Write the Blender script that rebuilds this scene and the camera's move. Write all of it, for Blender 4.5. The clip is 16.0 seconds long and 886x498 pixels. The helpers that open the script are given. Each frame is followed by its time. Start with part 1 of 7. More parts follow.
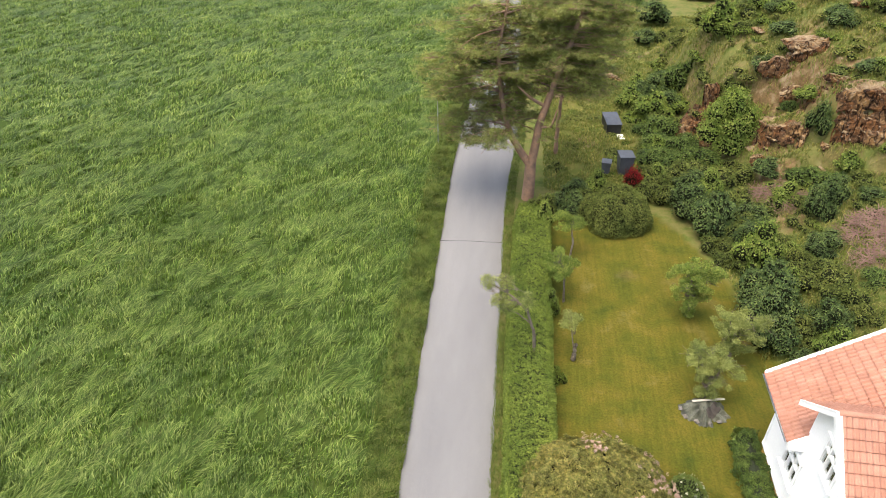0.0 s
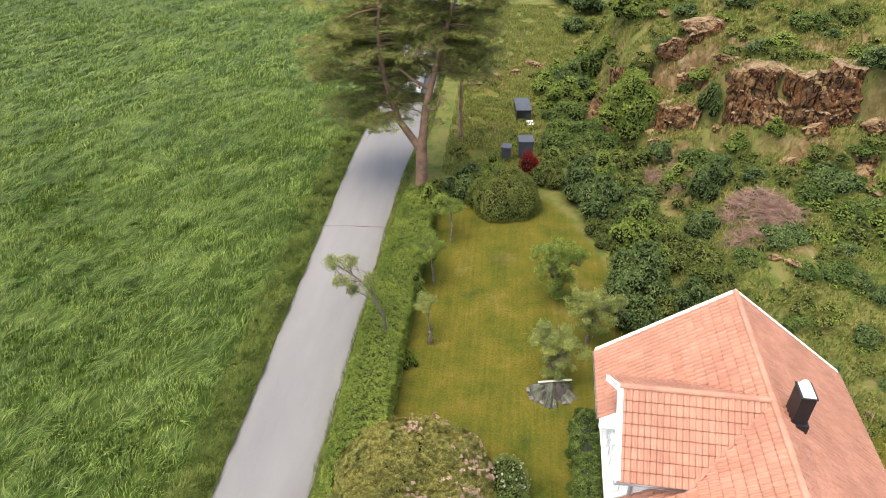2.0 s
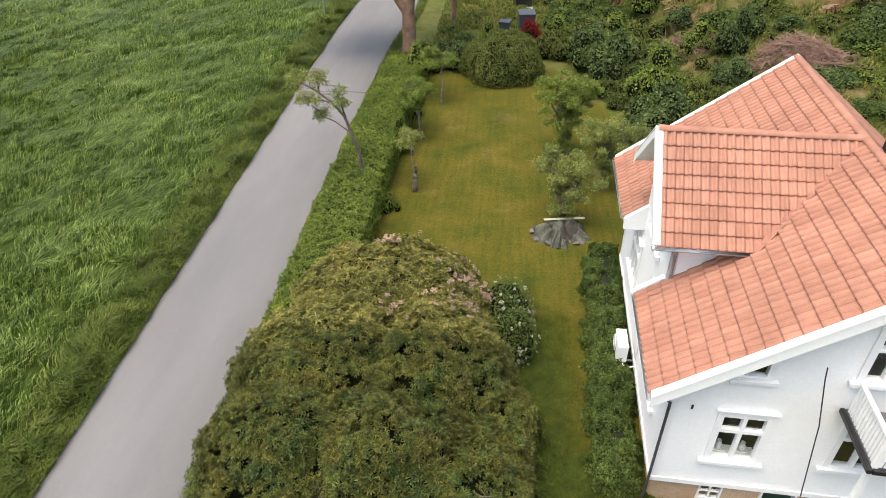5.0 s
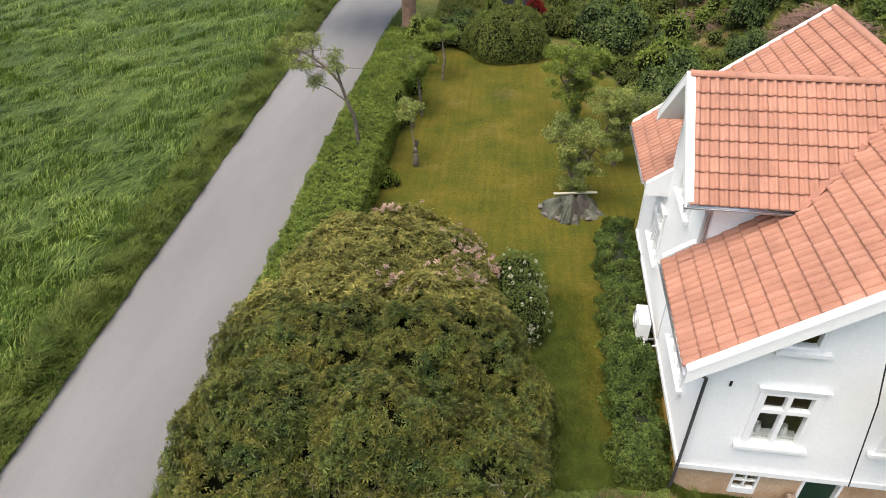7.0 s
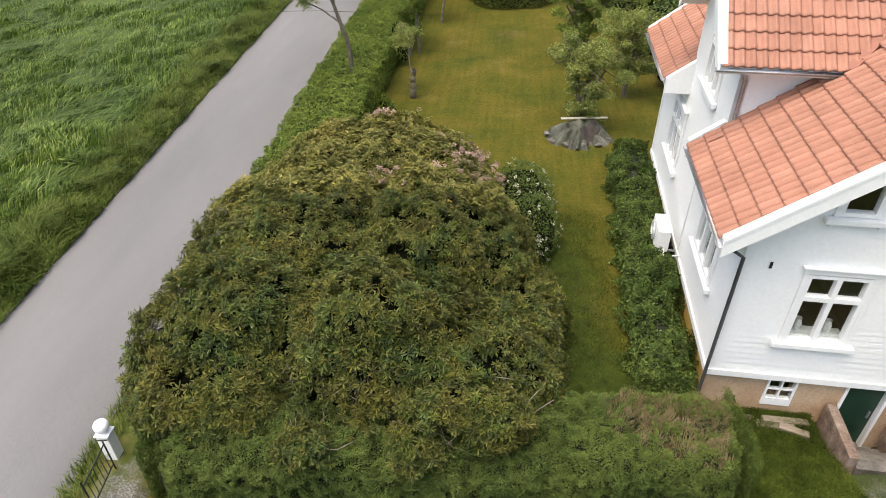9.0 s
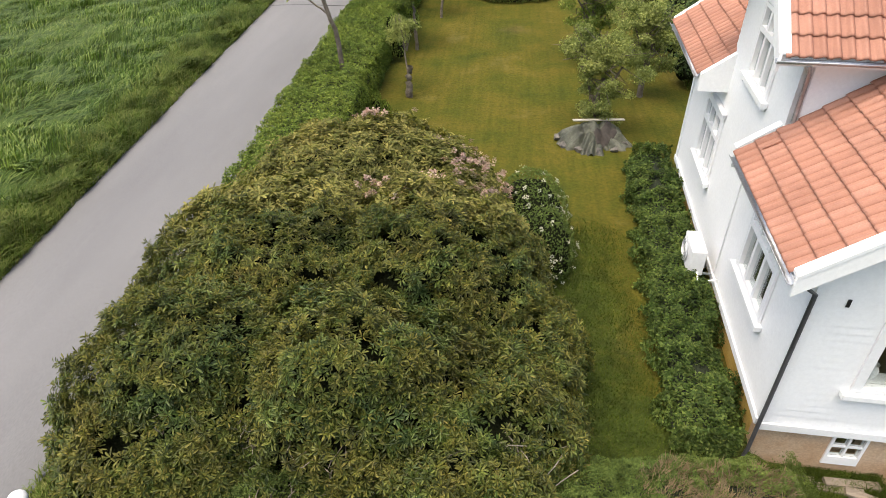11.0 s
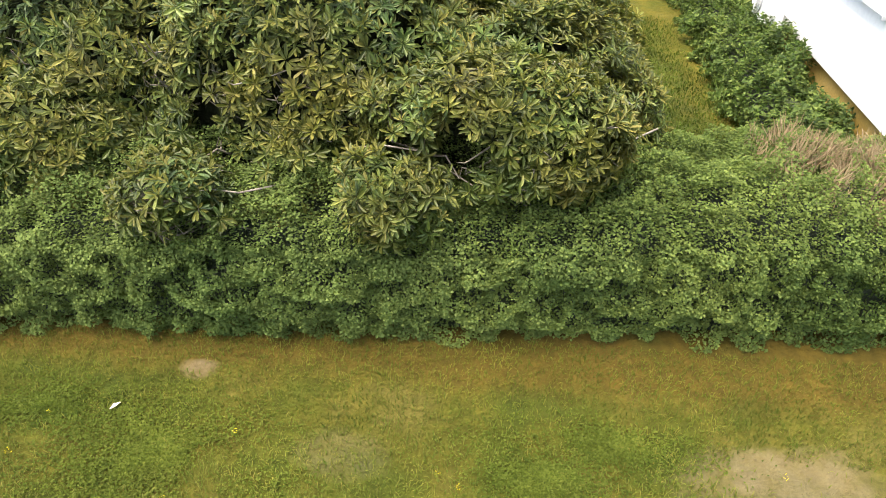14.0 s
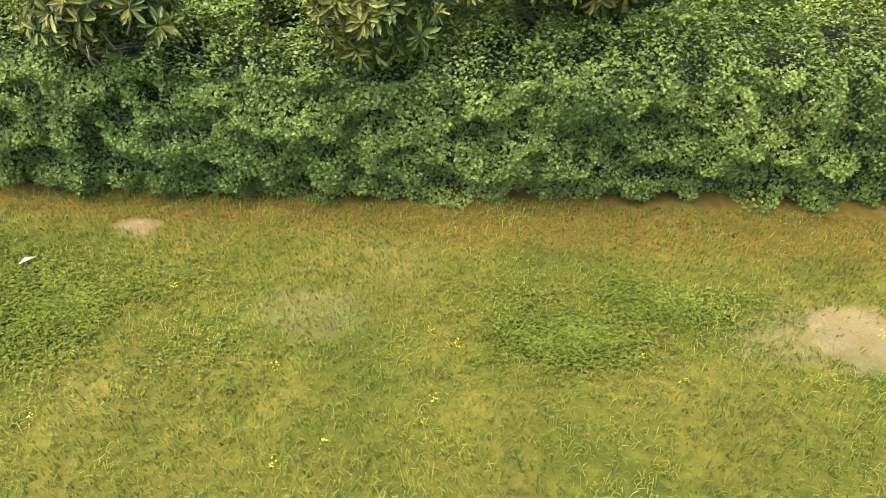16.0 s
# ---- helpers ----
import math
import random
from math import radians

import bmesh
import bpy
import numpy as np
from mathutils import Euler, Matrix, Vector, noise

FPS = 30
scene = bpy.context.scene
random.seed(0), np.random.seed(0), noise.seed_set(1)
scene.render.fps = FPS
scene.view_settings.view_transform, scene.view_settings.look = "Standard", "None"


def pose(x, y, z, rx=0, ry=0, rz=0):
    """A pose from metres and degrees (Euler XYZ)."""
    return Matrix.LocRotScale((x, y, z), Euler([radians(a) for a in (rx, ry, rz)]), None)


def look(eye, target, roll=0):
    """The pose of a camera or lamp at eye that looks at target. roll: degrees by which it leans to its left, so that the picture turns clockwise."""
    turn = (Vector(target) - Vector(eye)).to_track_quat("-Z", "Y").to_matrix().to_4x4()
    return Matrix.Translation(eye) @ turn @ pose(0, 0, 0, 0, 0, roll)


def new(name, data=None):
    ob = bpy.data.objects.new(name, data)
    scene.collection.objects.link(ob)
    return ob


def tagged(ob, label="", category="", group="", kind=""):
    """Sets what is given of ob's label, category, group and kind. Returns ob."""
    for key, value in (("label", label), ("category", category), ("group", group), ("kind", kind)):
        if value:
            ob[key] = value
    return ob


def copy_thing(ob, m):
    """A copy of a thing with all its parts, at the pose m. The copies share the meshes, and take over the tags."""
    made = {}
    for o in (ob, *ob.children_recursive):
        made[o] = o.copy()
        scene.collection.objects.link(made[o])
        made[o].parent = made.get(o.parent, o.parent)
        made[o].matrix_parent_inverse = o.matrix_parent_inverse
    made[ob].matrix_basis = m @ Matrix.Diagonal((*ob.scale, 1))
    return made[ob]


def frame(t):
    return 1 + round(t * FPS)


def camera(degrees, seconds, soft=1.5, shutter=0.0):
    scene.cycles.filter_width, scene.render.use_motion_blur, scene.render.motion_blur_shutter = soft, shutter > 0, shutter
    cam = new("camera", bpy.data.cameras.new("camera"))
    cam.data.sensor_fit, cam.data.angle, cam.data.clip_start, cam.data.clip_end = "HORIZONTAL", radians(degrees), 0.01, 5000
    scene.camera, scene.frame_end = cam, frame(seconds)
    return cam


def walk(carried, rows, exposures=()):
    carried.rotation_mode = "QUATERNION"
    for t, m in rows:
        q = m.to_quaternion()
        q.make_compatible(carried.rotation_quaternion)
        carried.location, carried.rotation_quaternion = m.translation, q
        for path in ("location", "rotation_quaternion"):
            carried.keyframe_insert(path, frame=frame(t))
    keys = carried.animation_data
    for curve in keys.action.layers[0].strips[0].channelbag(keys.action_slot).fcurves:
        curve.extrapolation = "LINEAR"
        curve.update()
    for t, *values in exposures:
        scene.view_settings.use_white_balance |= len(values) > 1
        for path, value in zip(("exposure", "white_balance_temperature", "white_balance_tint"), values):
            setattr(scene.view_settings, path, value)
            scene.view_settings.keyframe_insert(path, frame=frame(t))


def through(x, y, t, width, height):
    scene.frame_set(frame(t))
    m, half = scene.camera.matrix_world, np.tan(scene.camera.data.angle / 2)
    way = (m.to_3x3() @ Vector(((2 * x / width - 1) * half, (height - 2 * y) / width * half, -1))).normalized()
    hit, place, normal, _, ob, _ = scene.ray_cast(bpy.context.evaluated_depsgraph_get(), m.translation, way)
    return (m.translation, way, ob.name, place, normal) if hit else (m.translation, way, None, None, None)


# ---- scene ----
cam = camera(68.4, 16.0, soft=0.75)
PATH = [
    (0, (0.013, -1.820, 26.313), (-0.177, -0.203, 25.151), -0.75),
    (0.5, (2.119, -1.691, 26.189), (1.931, -0.077, 25.023), -0.73),
    (1, (4.940, -1.227, 25.953), (4.760, 0.389, 24.789), -0.72),
    (1.5, (6.776, -1.038, 25.826), (6.603, 0.579, 24.662), -0.77),
    (2, (7.616, -0.958, 24.921), (7.445, 0.660, 23.758), -0.83),
    (2.5, (7.851, -0.932, 23.326), (7.682, 0.684, 22.161), -0.96),
    (3, (7.876, -0.930, 21.572), (7.708, 0.684, 20.403), -0.96),
    (3.5, (7.903, -0.919, 19.894), (7.737, 0.691, 18.719), -0.90),
    (4, (7.936, -0.873, 18.370), (7.772, 0.734, 17.191), -0.97),
    (4.5, (7.963, -0.888, 16.648), (7.799, 0.717, 15.467), -0.80),
    (7, (7.667, 0.094, 13.849), (7.512, 1.698, 12.665), -0.47),
    (7.5, (7.639, 0.065, 12.316), (7.485, 1.668, 11.129), -0.44),
    (8, (7.658, -0.012, 11.377), (7.505, 1.589, 10.188), -0.37),
    (8.5, (7.662, 0.005, 11.318), (7.510, 1.605, 10.129), -0.30),
    (9, (7.646, -0.006, 10.862), (7.495, 1.594, 9.672), -0.29),
    (11.5, (7.424, 2.393, 9.057), (7.275, 3.996, 7.870), -0.13),
    (12, (7.376, 2.366, 7.510), (7.230, 3.967, 6.320), -0.01),
    (12.5, (7.365, 2.263, 6.897), (7.222, 3.861, 5.703), 0.14),
    (13, (7.351, 2.162, 6.140), (7.213, 3.763, 4.949), 0.47),
    (13.5, (7.333, 2.086, 4.738), (7.196, 3.691, 3.553), 0.55),
    (14, (7.332, 2.129, 4.340), (7.196, 3.732, 3.152), 0.54),
    (14.5, (7.341, 2.187, 4.083), (7.204, 3.794, 2.899), 0.55),
    (15, (7.380, 2.236, 3.744), (7.241, 3.841, 2.559), 0.47),
    (15.5, (7.381, 2.246, 3.387), (7.241, 3.855, 2.208), 0.46),
    (16, (7.373, 2.289, 2.603), (7.231, 3.899, 1.425), 0.41),
]
EXPOSURES = [(t, ev, 6950, 8) for t, ev in ((0.0, 1.53), (2.0, 1.5), (3.5, 1.3), (4.5, 1.2), (7.0, 1.15), (9.0, 1.13), (12.0, 1.3), (13.0, 1.6), (13.5, 1.8), (14.0, 2.25), (14.5, 2.4), (16.0, 2.68))]
walk(cam, [(t, look(eye, target, roll)) for t, eye, target, roll in PATH], EXPOSURES)

# ---- world, sun, exposure ----
world = bpy.data.worlds.new("overcast_sky")
scene.world = world
world.use_nodes = True
wn = world.node_tree.nodes
sky = wn.new("ShaderNodeTexSky")
sky.sky_type = 'NISHITA'
sky.sun_disc = False
sky.sun_elevation = radians(73)
sky.sun_rotation = radians(231)
sky.air_density, sky.dust_density, sky.ozone_density = 1.0, 4.0, 0.6
wn["Background"].inputs["Strength"].default_value = 0.15
world.node_tree.links.new(sky.outputs[0], wn["Background"].inputs["Color"])
sun = new("sun", bpy.data.lights.new("sun", 'SUN'))
sun.data.energy, sun.data.angle, sun.data.color = 1.35, radians(60), (1.0, 0.95, 0.86)
sun.matrix_world = look((-11, -9, 44), (0, 0, 0))

# ---- numeric helpers ----
RNG = np.random.default_rng(7)


def hashed(i, j, k):
    n = (i * 374761393 + j * 668265263 + k * 2147483647 * 3 + 1013904223) & 0x7fffffff
    n = ((n ^ (n >> 13)) * 1274126177) & 0x7fffffff
    n = ((n ^ (n >> 16)) * 1911520717) & 0x7fffffff
    return ((n ^ (n >> 15)) & 0xffff) / 65535.0


def vnoise(x, y, z=0.0):
    x, y, z = np.broadcast_arrays(np.asarray(x, float), np.asarray(y, float), np.asarray(z, float))
    fx, fy, fz = np.floor(x), np.floor(y), np.floor(z)
    i, j, k = fx.astype(np.int64), fy.astype(np.int64), fz.astype(np.int64)
    a, b, c = [t * t * (3 - 2 * t) for t in (x - fx, y - fy, z - fz)]
    out = 0
    for di, wa in ((0, 1 - a), (1, a)):
        for dj, wb in ((0, 1 - b), (1, b)):
            for dk, wc in ((0, 1 - c), (1, c)):
                out = out + wa * wb * wc * hashed(i + di, j + dj, k + dk)
    return out


def fbm(x, y, z=0.0, octaves=4):
    out, amp, tot, f = 0, 1.0, 0.0, 1.0
    for o in range(octaves):
        out = out + amp * vnoise(x * f + 17.3 * o, y * f - 9.1 * o, np.asarray(z) * f + 3.7 * o)
        tot += amp
        amp *= 0.5
        f *= 2.03
    return out / tot


def smooth(v, a, b):
    t = np.clip((np.asarray(v, float) - a) / (b - a), 0, 1)
    return t * t * (3 - 2 * t)


def road_left(y):
    return -4.25 - 0.018 * (y - 10) + 0.003 * np.clip(y - 44, 0, 14) ** 2


def road_right(y):
    return -0.08 - 0.004 * (y - 10) + 0.004 * np.clip(y - 38, 0, 14) ** 2


def cliff_y(x):
    return np.interp(x, [14, 17.5, 20, 22, 24.4, 28, 32, 36, 52, 90], [56, 50.5, 46.8, 45.6, 44.0, 41.4, 40.6, 38.8, 35, 30])


def ground_z(x, y):
    x, y = np.asarray(x, float), np.asarray(y, float)
    z = -0.17 * (1 - smooth(y, 6.3, 8.4)) * smooth(x, 0.6, 2.0)
    hill = 2.4 * smooth(x, 15.5, 24) * smooth(y, 23.5, 31) + 2.2 * smooth(x, 19, 28) * smooth(y, 31, 41) + 0.8 * smooth(x, 26, 34)
    n = fbm(x * 0.35, y * 0.35, 2.0)
    d = y - cliff_y(x) + 3.2 * (n - 0.5)
    far = 1 - smooth(y, 62, 82) * (1 - smooth(x, 30, 45))
    mask = smooth(x, 15.0, 18.8) * far
    main = smooth(x, 21.8, 23.4)
    step = 1.3 * smooth(d, -2.8, -2.0) + (1.9 + 1.7 * main) * smooth(d, -0.2, 0.5) + (1.9 - 1.7 * main) * smooth(d, 3.4, 4.2)
    z = z + mask * (step + 0.2 * np.clip(d - 2, 0, 10)) + hill * far
    z = z + mask * 0.9 * (fbm(x * 0.7, y * 0.7, 5.0) - 0.5) * smooth(d, -6, 0)
    z = z + 0.35 * (fbm(x * 0.5, y * 0.5, 9.0) - 0.5) * smooth(x, 15.5, 20) * smooth(y, 22, 30)
    z = z - 1.35 * smooth(x, 14.75, 15.05) * (1 - smooth(x, 16.2, 16.6)) * smooth(y, 8.1, 8.6) * (1 - smooth(y, 9.8, 10.2))
    z = z - 0.42 * smooth(x, 12.0, 12.7) * (1 - smooth(x, 14.7, 14.78)) * smooth(y, 7.4, 9.0) * (1 - smooth(y, 9.9, 10.3))
    field = smooth(-x, 5.4, 8.0)
    z = z + field * 0.5 * (fbm(x * 0.09, y * 0.09, 1.0, 2) - 0.5) * smooth(-x, 6, 20)
    z = z - 0.22 * smooth(-x, 5.0, 5.8) * (1 - smooth(-x, 5.8, 7.2))
    return z


def gz1(x, y):
    return float(ground_z(x, y))


def mesh_arrays(name, verts, faces, material, attr=None, flat=True):
    """A mesh from an array of vertices and one of equal-sided faces."""
    me = bpy.data.meshes.new(name)
    verts, faces = np.asarray(verts, np.float32), np.asarray(faces, np.int32)
    nf, k = faces.shape
    me.vertices.add(len(verts))
    me.vertices.foreach_set("co", verts.ravel())
    me.loops.add(nf * k)
    me.loops.foreach_set("vertex_index", faces.ravel())
    me.polygons.add(nf)
    me.polygons.foreach_set("loop_start", np.arange(0, nf * k, k, dtype=np.int32))
    me.polygons.foreach_set("use_smooth", np.full(nf, not flat))
    if attr is not None:
        a = me.color_attributes.new("zone", 'FLOAT_COLOR', 'POINT')
        a.data.foreach_set("color", np.asarray(attr, np.float32).ravel())
    if material:
        me.materials.append(material)
    me.update(calc_edges=True)
    return me


def part_mesh(name, me, parent=None, label="", kind=""):
    ob = new(name, me)
    ob.parent = parent
    return tagged(ob, label=label, kind=kind)


def part(name, bm, material, parent=None, label="", m=None):
    """Links a bmesh as one mesh object under a thing or a part."""
    me = bpy.data.meshes.new(name)
    bm.to_mesh(me)
    bm.free()
    me.materials.append(material)
    ob = new(name, me)
    ob.parent = parent
    if m is not None:
        ob.matrix_basis = m
    return tagged(ob, label=label)


def thing(name, at, label, category, group="", rz=0.0):
    ob = new(name)
    ob.empty_display_size = 0.2
    ob.matrix_basis = pose(at[0], at[1], at[2], 0, 0, rz)
    return tagged(ob, label, category, group)


def add_box(bm, lo, hi, bevel=0.0):
    lo, hi = Vector(lo), Vector(hi)
    r = bmesh.ops.create_cube(bm, size=1.0, matrix=Matrix.Translation((lo + hi) / 2) @ Matrix.Diagonal((*(hi - lo), 1)))
    if bevel:
        edges = list({e for v in r["verts"] for e in v.link_edges})
        bmesh.ops.bevel(bm, geom=edges, offset=bevel, segments=2, profile=0.6, affect='EDGES')
    return bm


def box(lo, hi, bevel=0.0):
    return add_box(bmesh.new(), lo, hi, bevel)


def add_prism(bm, poly, depth):
    """poly: points of a flat outline; depth: vector by which it is drawn out."""
    a = [bm.verts.new(p) for p in poly]
    b = [bm.verts.new(Vector(p) + Vector(depth)) for p in poly]
    bm.faces.new(a[::-1])
    bm.faces.new(b)
    for i in range(len(a)):
        j = (i + 1) % len(a)
        bm.faces.new((a[i], a[j], b[j], b[i]))
    bmesh.ops.recalc_face_normals(bm, faces=bm.faces[:])
    return bm


def tube_arrays(points, radii, sides=6):
    """Vertices and quads of a tapered tube along points."""
    p = np.asarray(points, float)
    r = np.asarray(radii, float)
    t = np.gradient(p, axis=0)
    t /= np.linalg.norm(t, axis=1)[:, None] + 1e-9
    ref = np.where(np.abs(t[:, 2:3]) > 0.9, [[1.0, 0, 0]], [[0, 0, 1.0]])
    u = np.cross(t, ref)
    u /= np.linalg.norm(u, axis=1)[:, None] + 1e-9
    w = np.cross(t, u)
    a = np.linspace(0, 2 * np.pi, sides, endpoint=False)
    v = p[:, None] + r[:, None, None] * (np.cos(a)[None, :, None] * u[:, None] + np.sin(a)[None, :, None] * w[:, None])
    n = len(p)
    i = np.arange(n - 1)[:, None] * sides
    j = np.arange(sides)[None]
    k = (j + 1) % sides
    f = np.stack([i + j, i + k, i + sides + k, i + sides + j], -1).reshape(-1, 4)
    return v.reshape(-1, 3), f


def merge(chunks):
    vs, fs, off = [], [], 0
    for v, f in chunks:
        vs.append(v)
        fs.append(f + off)
        off += len(v)
    return np.concatenate(vs), np.concatenate(fs)


def unit(a):
    return a / (np.linalg.norm(a, axis=-1, keepdims=True) + 1e-9)


def leaf_arrays(p, d, n, length, width, fold=0.25, droop=0.0):
    """Pointed leaves: foot p, way d, upper side n."""
    d = unit(d)
    s = unit(np.cross(d, n))
    n = np.cross(s, d)
    L, W = np.asarray(length)[:, None], np.asarray(width)[:, None]
    mid = p + d * L * 0.5
    tip = p + d * L - n * L * droop
    up = n * W * fold
    v = np.stack([p, mid + s * W * 0.5 + up, tip, mid - s * W * 0.5 + up], 1).reshape(-1, 3)
    return v, np.arange(len(p) * 4).reshape(-1, 4)


def oblong_arrays(p, d, n, length, width, fold=0.12, droop=0.16):
    """Long blunt leaves in two halves along the midrib."""
    d = unit(d)
    s = unit(np.cross(d, n))
    n = np.cross(s, d)
    L, W = np.asarray(length)[:, None], np.asarray(width)[:, None]
    up = n * W * fold
    tip = p + d * L - n * L * droop
    low, high = p + d * L * 0.36 + up, p + d * L * 0.78 - n * L * droop * 0.55 + up
    v = np.stack([p, low + s * W * 0.42, high + s * W * 0.46, tip, high - s * W * 0.46, low - s * W * 0.42], 1).reshape(-1, 3)
    i = np.arange(len(p))[:, None] * 6
    return v, np.concatenate([i + [0, 1, 2, 3], i + [0, 3, 4, 5]], 1).reshape(-1, 4)


def blade_arrays(p, lean, height, width):
    """Grass blades of two quads: foot p, sideways throw lean, height."""
    side = unit(np.stack([-lean[:, 1], lean[:, 0], np.zeros(len(p))], 1) + 1e-6)
    h, w = np.asarray(height)[:, None], np.asarray(width)[:, None]
    up = np.array([0, 0, 1.0])
    lean3 = np.concatenate([lean, np.zeros((len(p), 1))], 1)
    m = p + up * h * 0.7 + lean3 * 0.35
    t = p + up * h * 0.85 + lean3
    v = np.stack([p - side * w * 0.5, p + side * w * 0.5, m + side * w * 0.45, m - side * w * 0.45, t + side * w * 0.1, t - side * w * 0.1], 1).reshape(-1, 3)
    i = np.arange(len(p))[:, None] * 6
    f = np.concatenate([i + [0, 1, 2, 3], i + [3, 2, 4, 5]], 1).reshape(-1, 4)
    return v, f


# ---- materials ----
def nodes_of(name):
    m = bpy.data.materials.new(name)
    m.use_nodes = True
    nt = m.node_tree
    return m, nt, nt.nodes["Principled BSDF"]


def node(nt, kind, **values):
    n = nt.nodes.new(kind)
    for k, v in values.items():
        if k in n.inputs:
            n.inputs[k].default_value = v
    return n


def ramp(nt, fac, stops):
    r = nt.nodes.new("ShaderNodeValToRGB")
    e = r.color_ramp.elements
    while len(e) < len(stops):
        e.new(0.5)
    for el, (pos, col) in zip(e, stops):
        el.position, el.color = pos, (*col, 1)
    nt.links.new(fac, r.inputs[0])
    return r.outputs[0]


def noise_out(nt, scale, detail=4.0, rough=0.6, stretch=None):
    g = nt.nodes.new("ShaderNodeNewGeometry")
    n = node(nt, "ShaderNodeTexNoise", Scale=scale, Detail=detail, Roughness=rough)
    if stretch:
        mp = node(nt, "ShaderNodeMapping")
        mp.inputs["Scale"].default_value = stretch[:3]
        turn = node(nt, "ShaderNodeMapping")
        turn.inputs["Rotation"].default_value = (0, 0, stretch[3] if len(stretch) > 3 else 0)
        nt.links.new(g.outputs["Position"], turn.inputs[0])
        nt.links.new(turn.outputs[0], mp.inputs[0])
        nt.links.new(mp.outputs[0], n.inputs["Vector"])
    else:
        nt.links.new(g.outputs["Position"], n.inputs["Vector"])
    return n.outputs["Fac"]


def mixc(nt, fac, a, b, mode='MIX'):
    m = nt.nodes.new("ShaderNodeMix")
    m.data_type, m.blend_type = 'RGBA', mode
    for sock, val in ((m.inputs[0], fac), (m.inputs[6], a), (m.inputs[7], b)):
        if isinstance(val, (int, float)):
            sock.default_value = val
        elif isinstance(val, tuple):
            sock.default_value = (*val, 1)
        else:
            nt.links.new(val, sock)
    return m.outputs[2]


def bump(nt, b, height, strength=0.3, distance=0.02):
    n = node(nt, "ShaderNodeBump", Strength=strength, Distance=distance)
    nt.links.new(height, n.inputs["Height"])
    nt.links.new(n.outputs[0], b.inputs["Normal"])


def surface(name, stops, big=1.2, fine=30.0, rough=0.7, metal=0.0, bumps=0.25, dist=0.01, wear=0.25, stretch=None):
    """A two-scale surface: large patches through the stops, fine grain over them."""
    m, nt, b = nodes_of(name)
    c = ramp(nt, noise_out(nt, big, 5, 0.6, stretch), stops)
    f = noise_out(nt, fine, 4, 0.65, stretch)
    c2 = ramp(nt, f, [(0.3, (1 - wear,) * 3), (0.7, (1 + wear * 0.4,) * 3)])
    nt.links.new(mixc(nt, 1.0, c, c2, 'MULTIPLY'), b.inputs["Base Color"])
    b.inputs["Roughness"].default_value, b.inputs["Metallic"].default_value = rough, metal
    bump(nt, b, f, bumps, dist)
    return m


def foliage(name, dark, mid, light, rough=0.5, patch=0.7, through=0.25, spec=0.25, clump=3.0, low=0.78, high=1.15, lie=None, tone=0.8, hues=None):
    m, nt, b = nodes_of(name)
    g = nt.nodes.new("ShaderNodeNewGeometry")
    c1 = ramp(nt, g.outputs["Random Per Island"], [(p, tuple(x * tone * 0.72 for x in q)) for p, q in ((0.0, dark), (0.55, mid), (1.0, light))])
    if hues:
        c1 = mixc(nt, 1.0, c1, ramp(nt, noise_out(nt, hues, 4, 0.65), [(0.34, (0.70, 0.98, 1.15)), (0.46, (0.92, 1.06, 0.9)), (0.58, (1.05, 1.0, 0.86)), (0.72, (1.22, 1.0, 0.88))]), 'MULTIPLY')
    c2 = ramp(nt, noise_out(nt, patch, 4), [(0.3, (0.62, 0.68, 0.6)), (0.7, (1.25, 1.16, 1.05))])
    c = mixc(nt, 1.0, c1, c2, 'MULTIPLY')
    # Random clump tone, also standing in for shading between leaf clumps.
    c = mixc(nt, 1.0, c, ramp(nt, noise_out(nt, clump, 3, 0.6, lie), [(0.34, (low,) * 3), (0.66, (high,) * 3)]), 'MULTIPLY')
    nt.links.new(c, b.inputs["Base Color"])
    b.inputs["Roughness"].default_value = rough
    b.inputs["Specular IOR Level"].default_value = spec * 0.35
    t = nt.nodes.new("ShaderNodeBsdfTranslucent")
    nt.links.new(mixc(nt, 1.0, c, (1.1, 1.25, 0.6), 'MULTIPLY'), t.inputs[0])
    mx = node(nt, "ShaderNodeMixShader", Fac=through)
    nt.links.new(b.outputs[0], mx.inputs[1])
    nt.links.new(t.outputs[0], mx.inputs[2])
    nt.links.new(mx.outputs[0], nt.nodes["Material Output"].inputs[0])
    return m


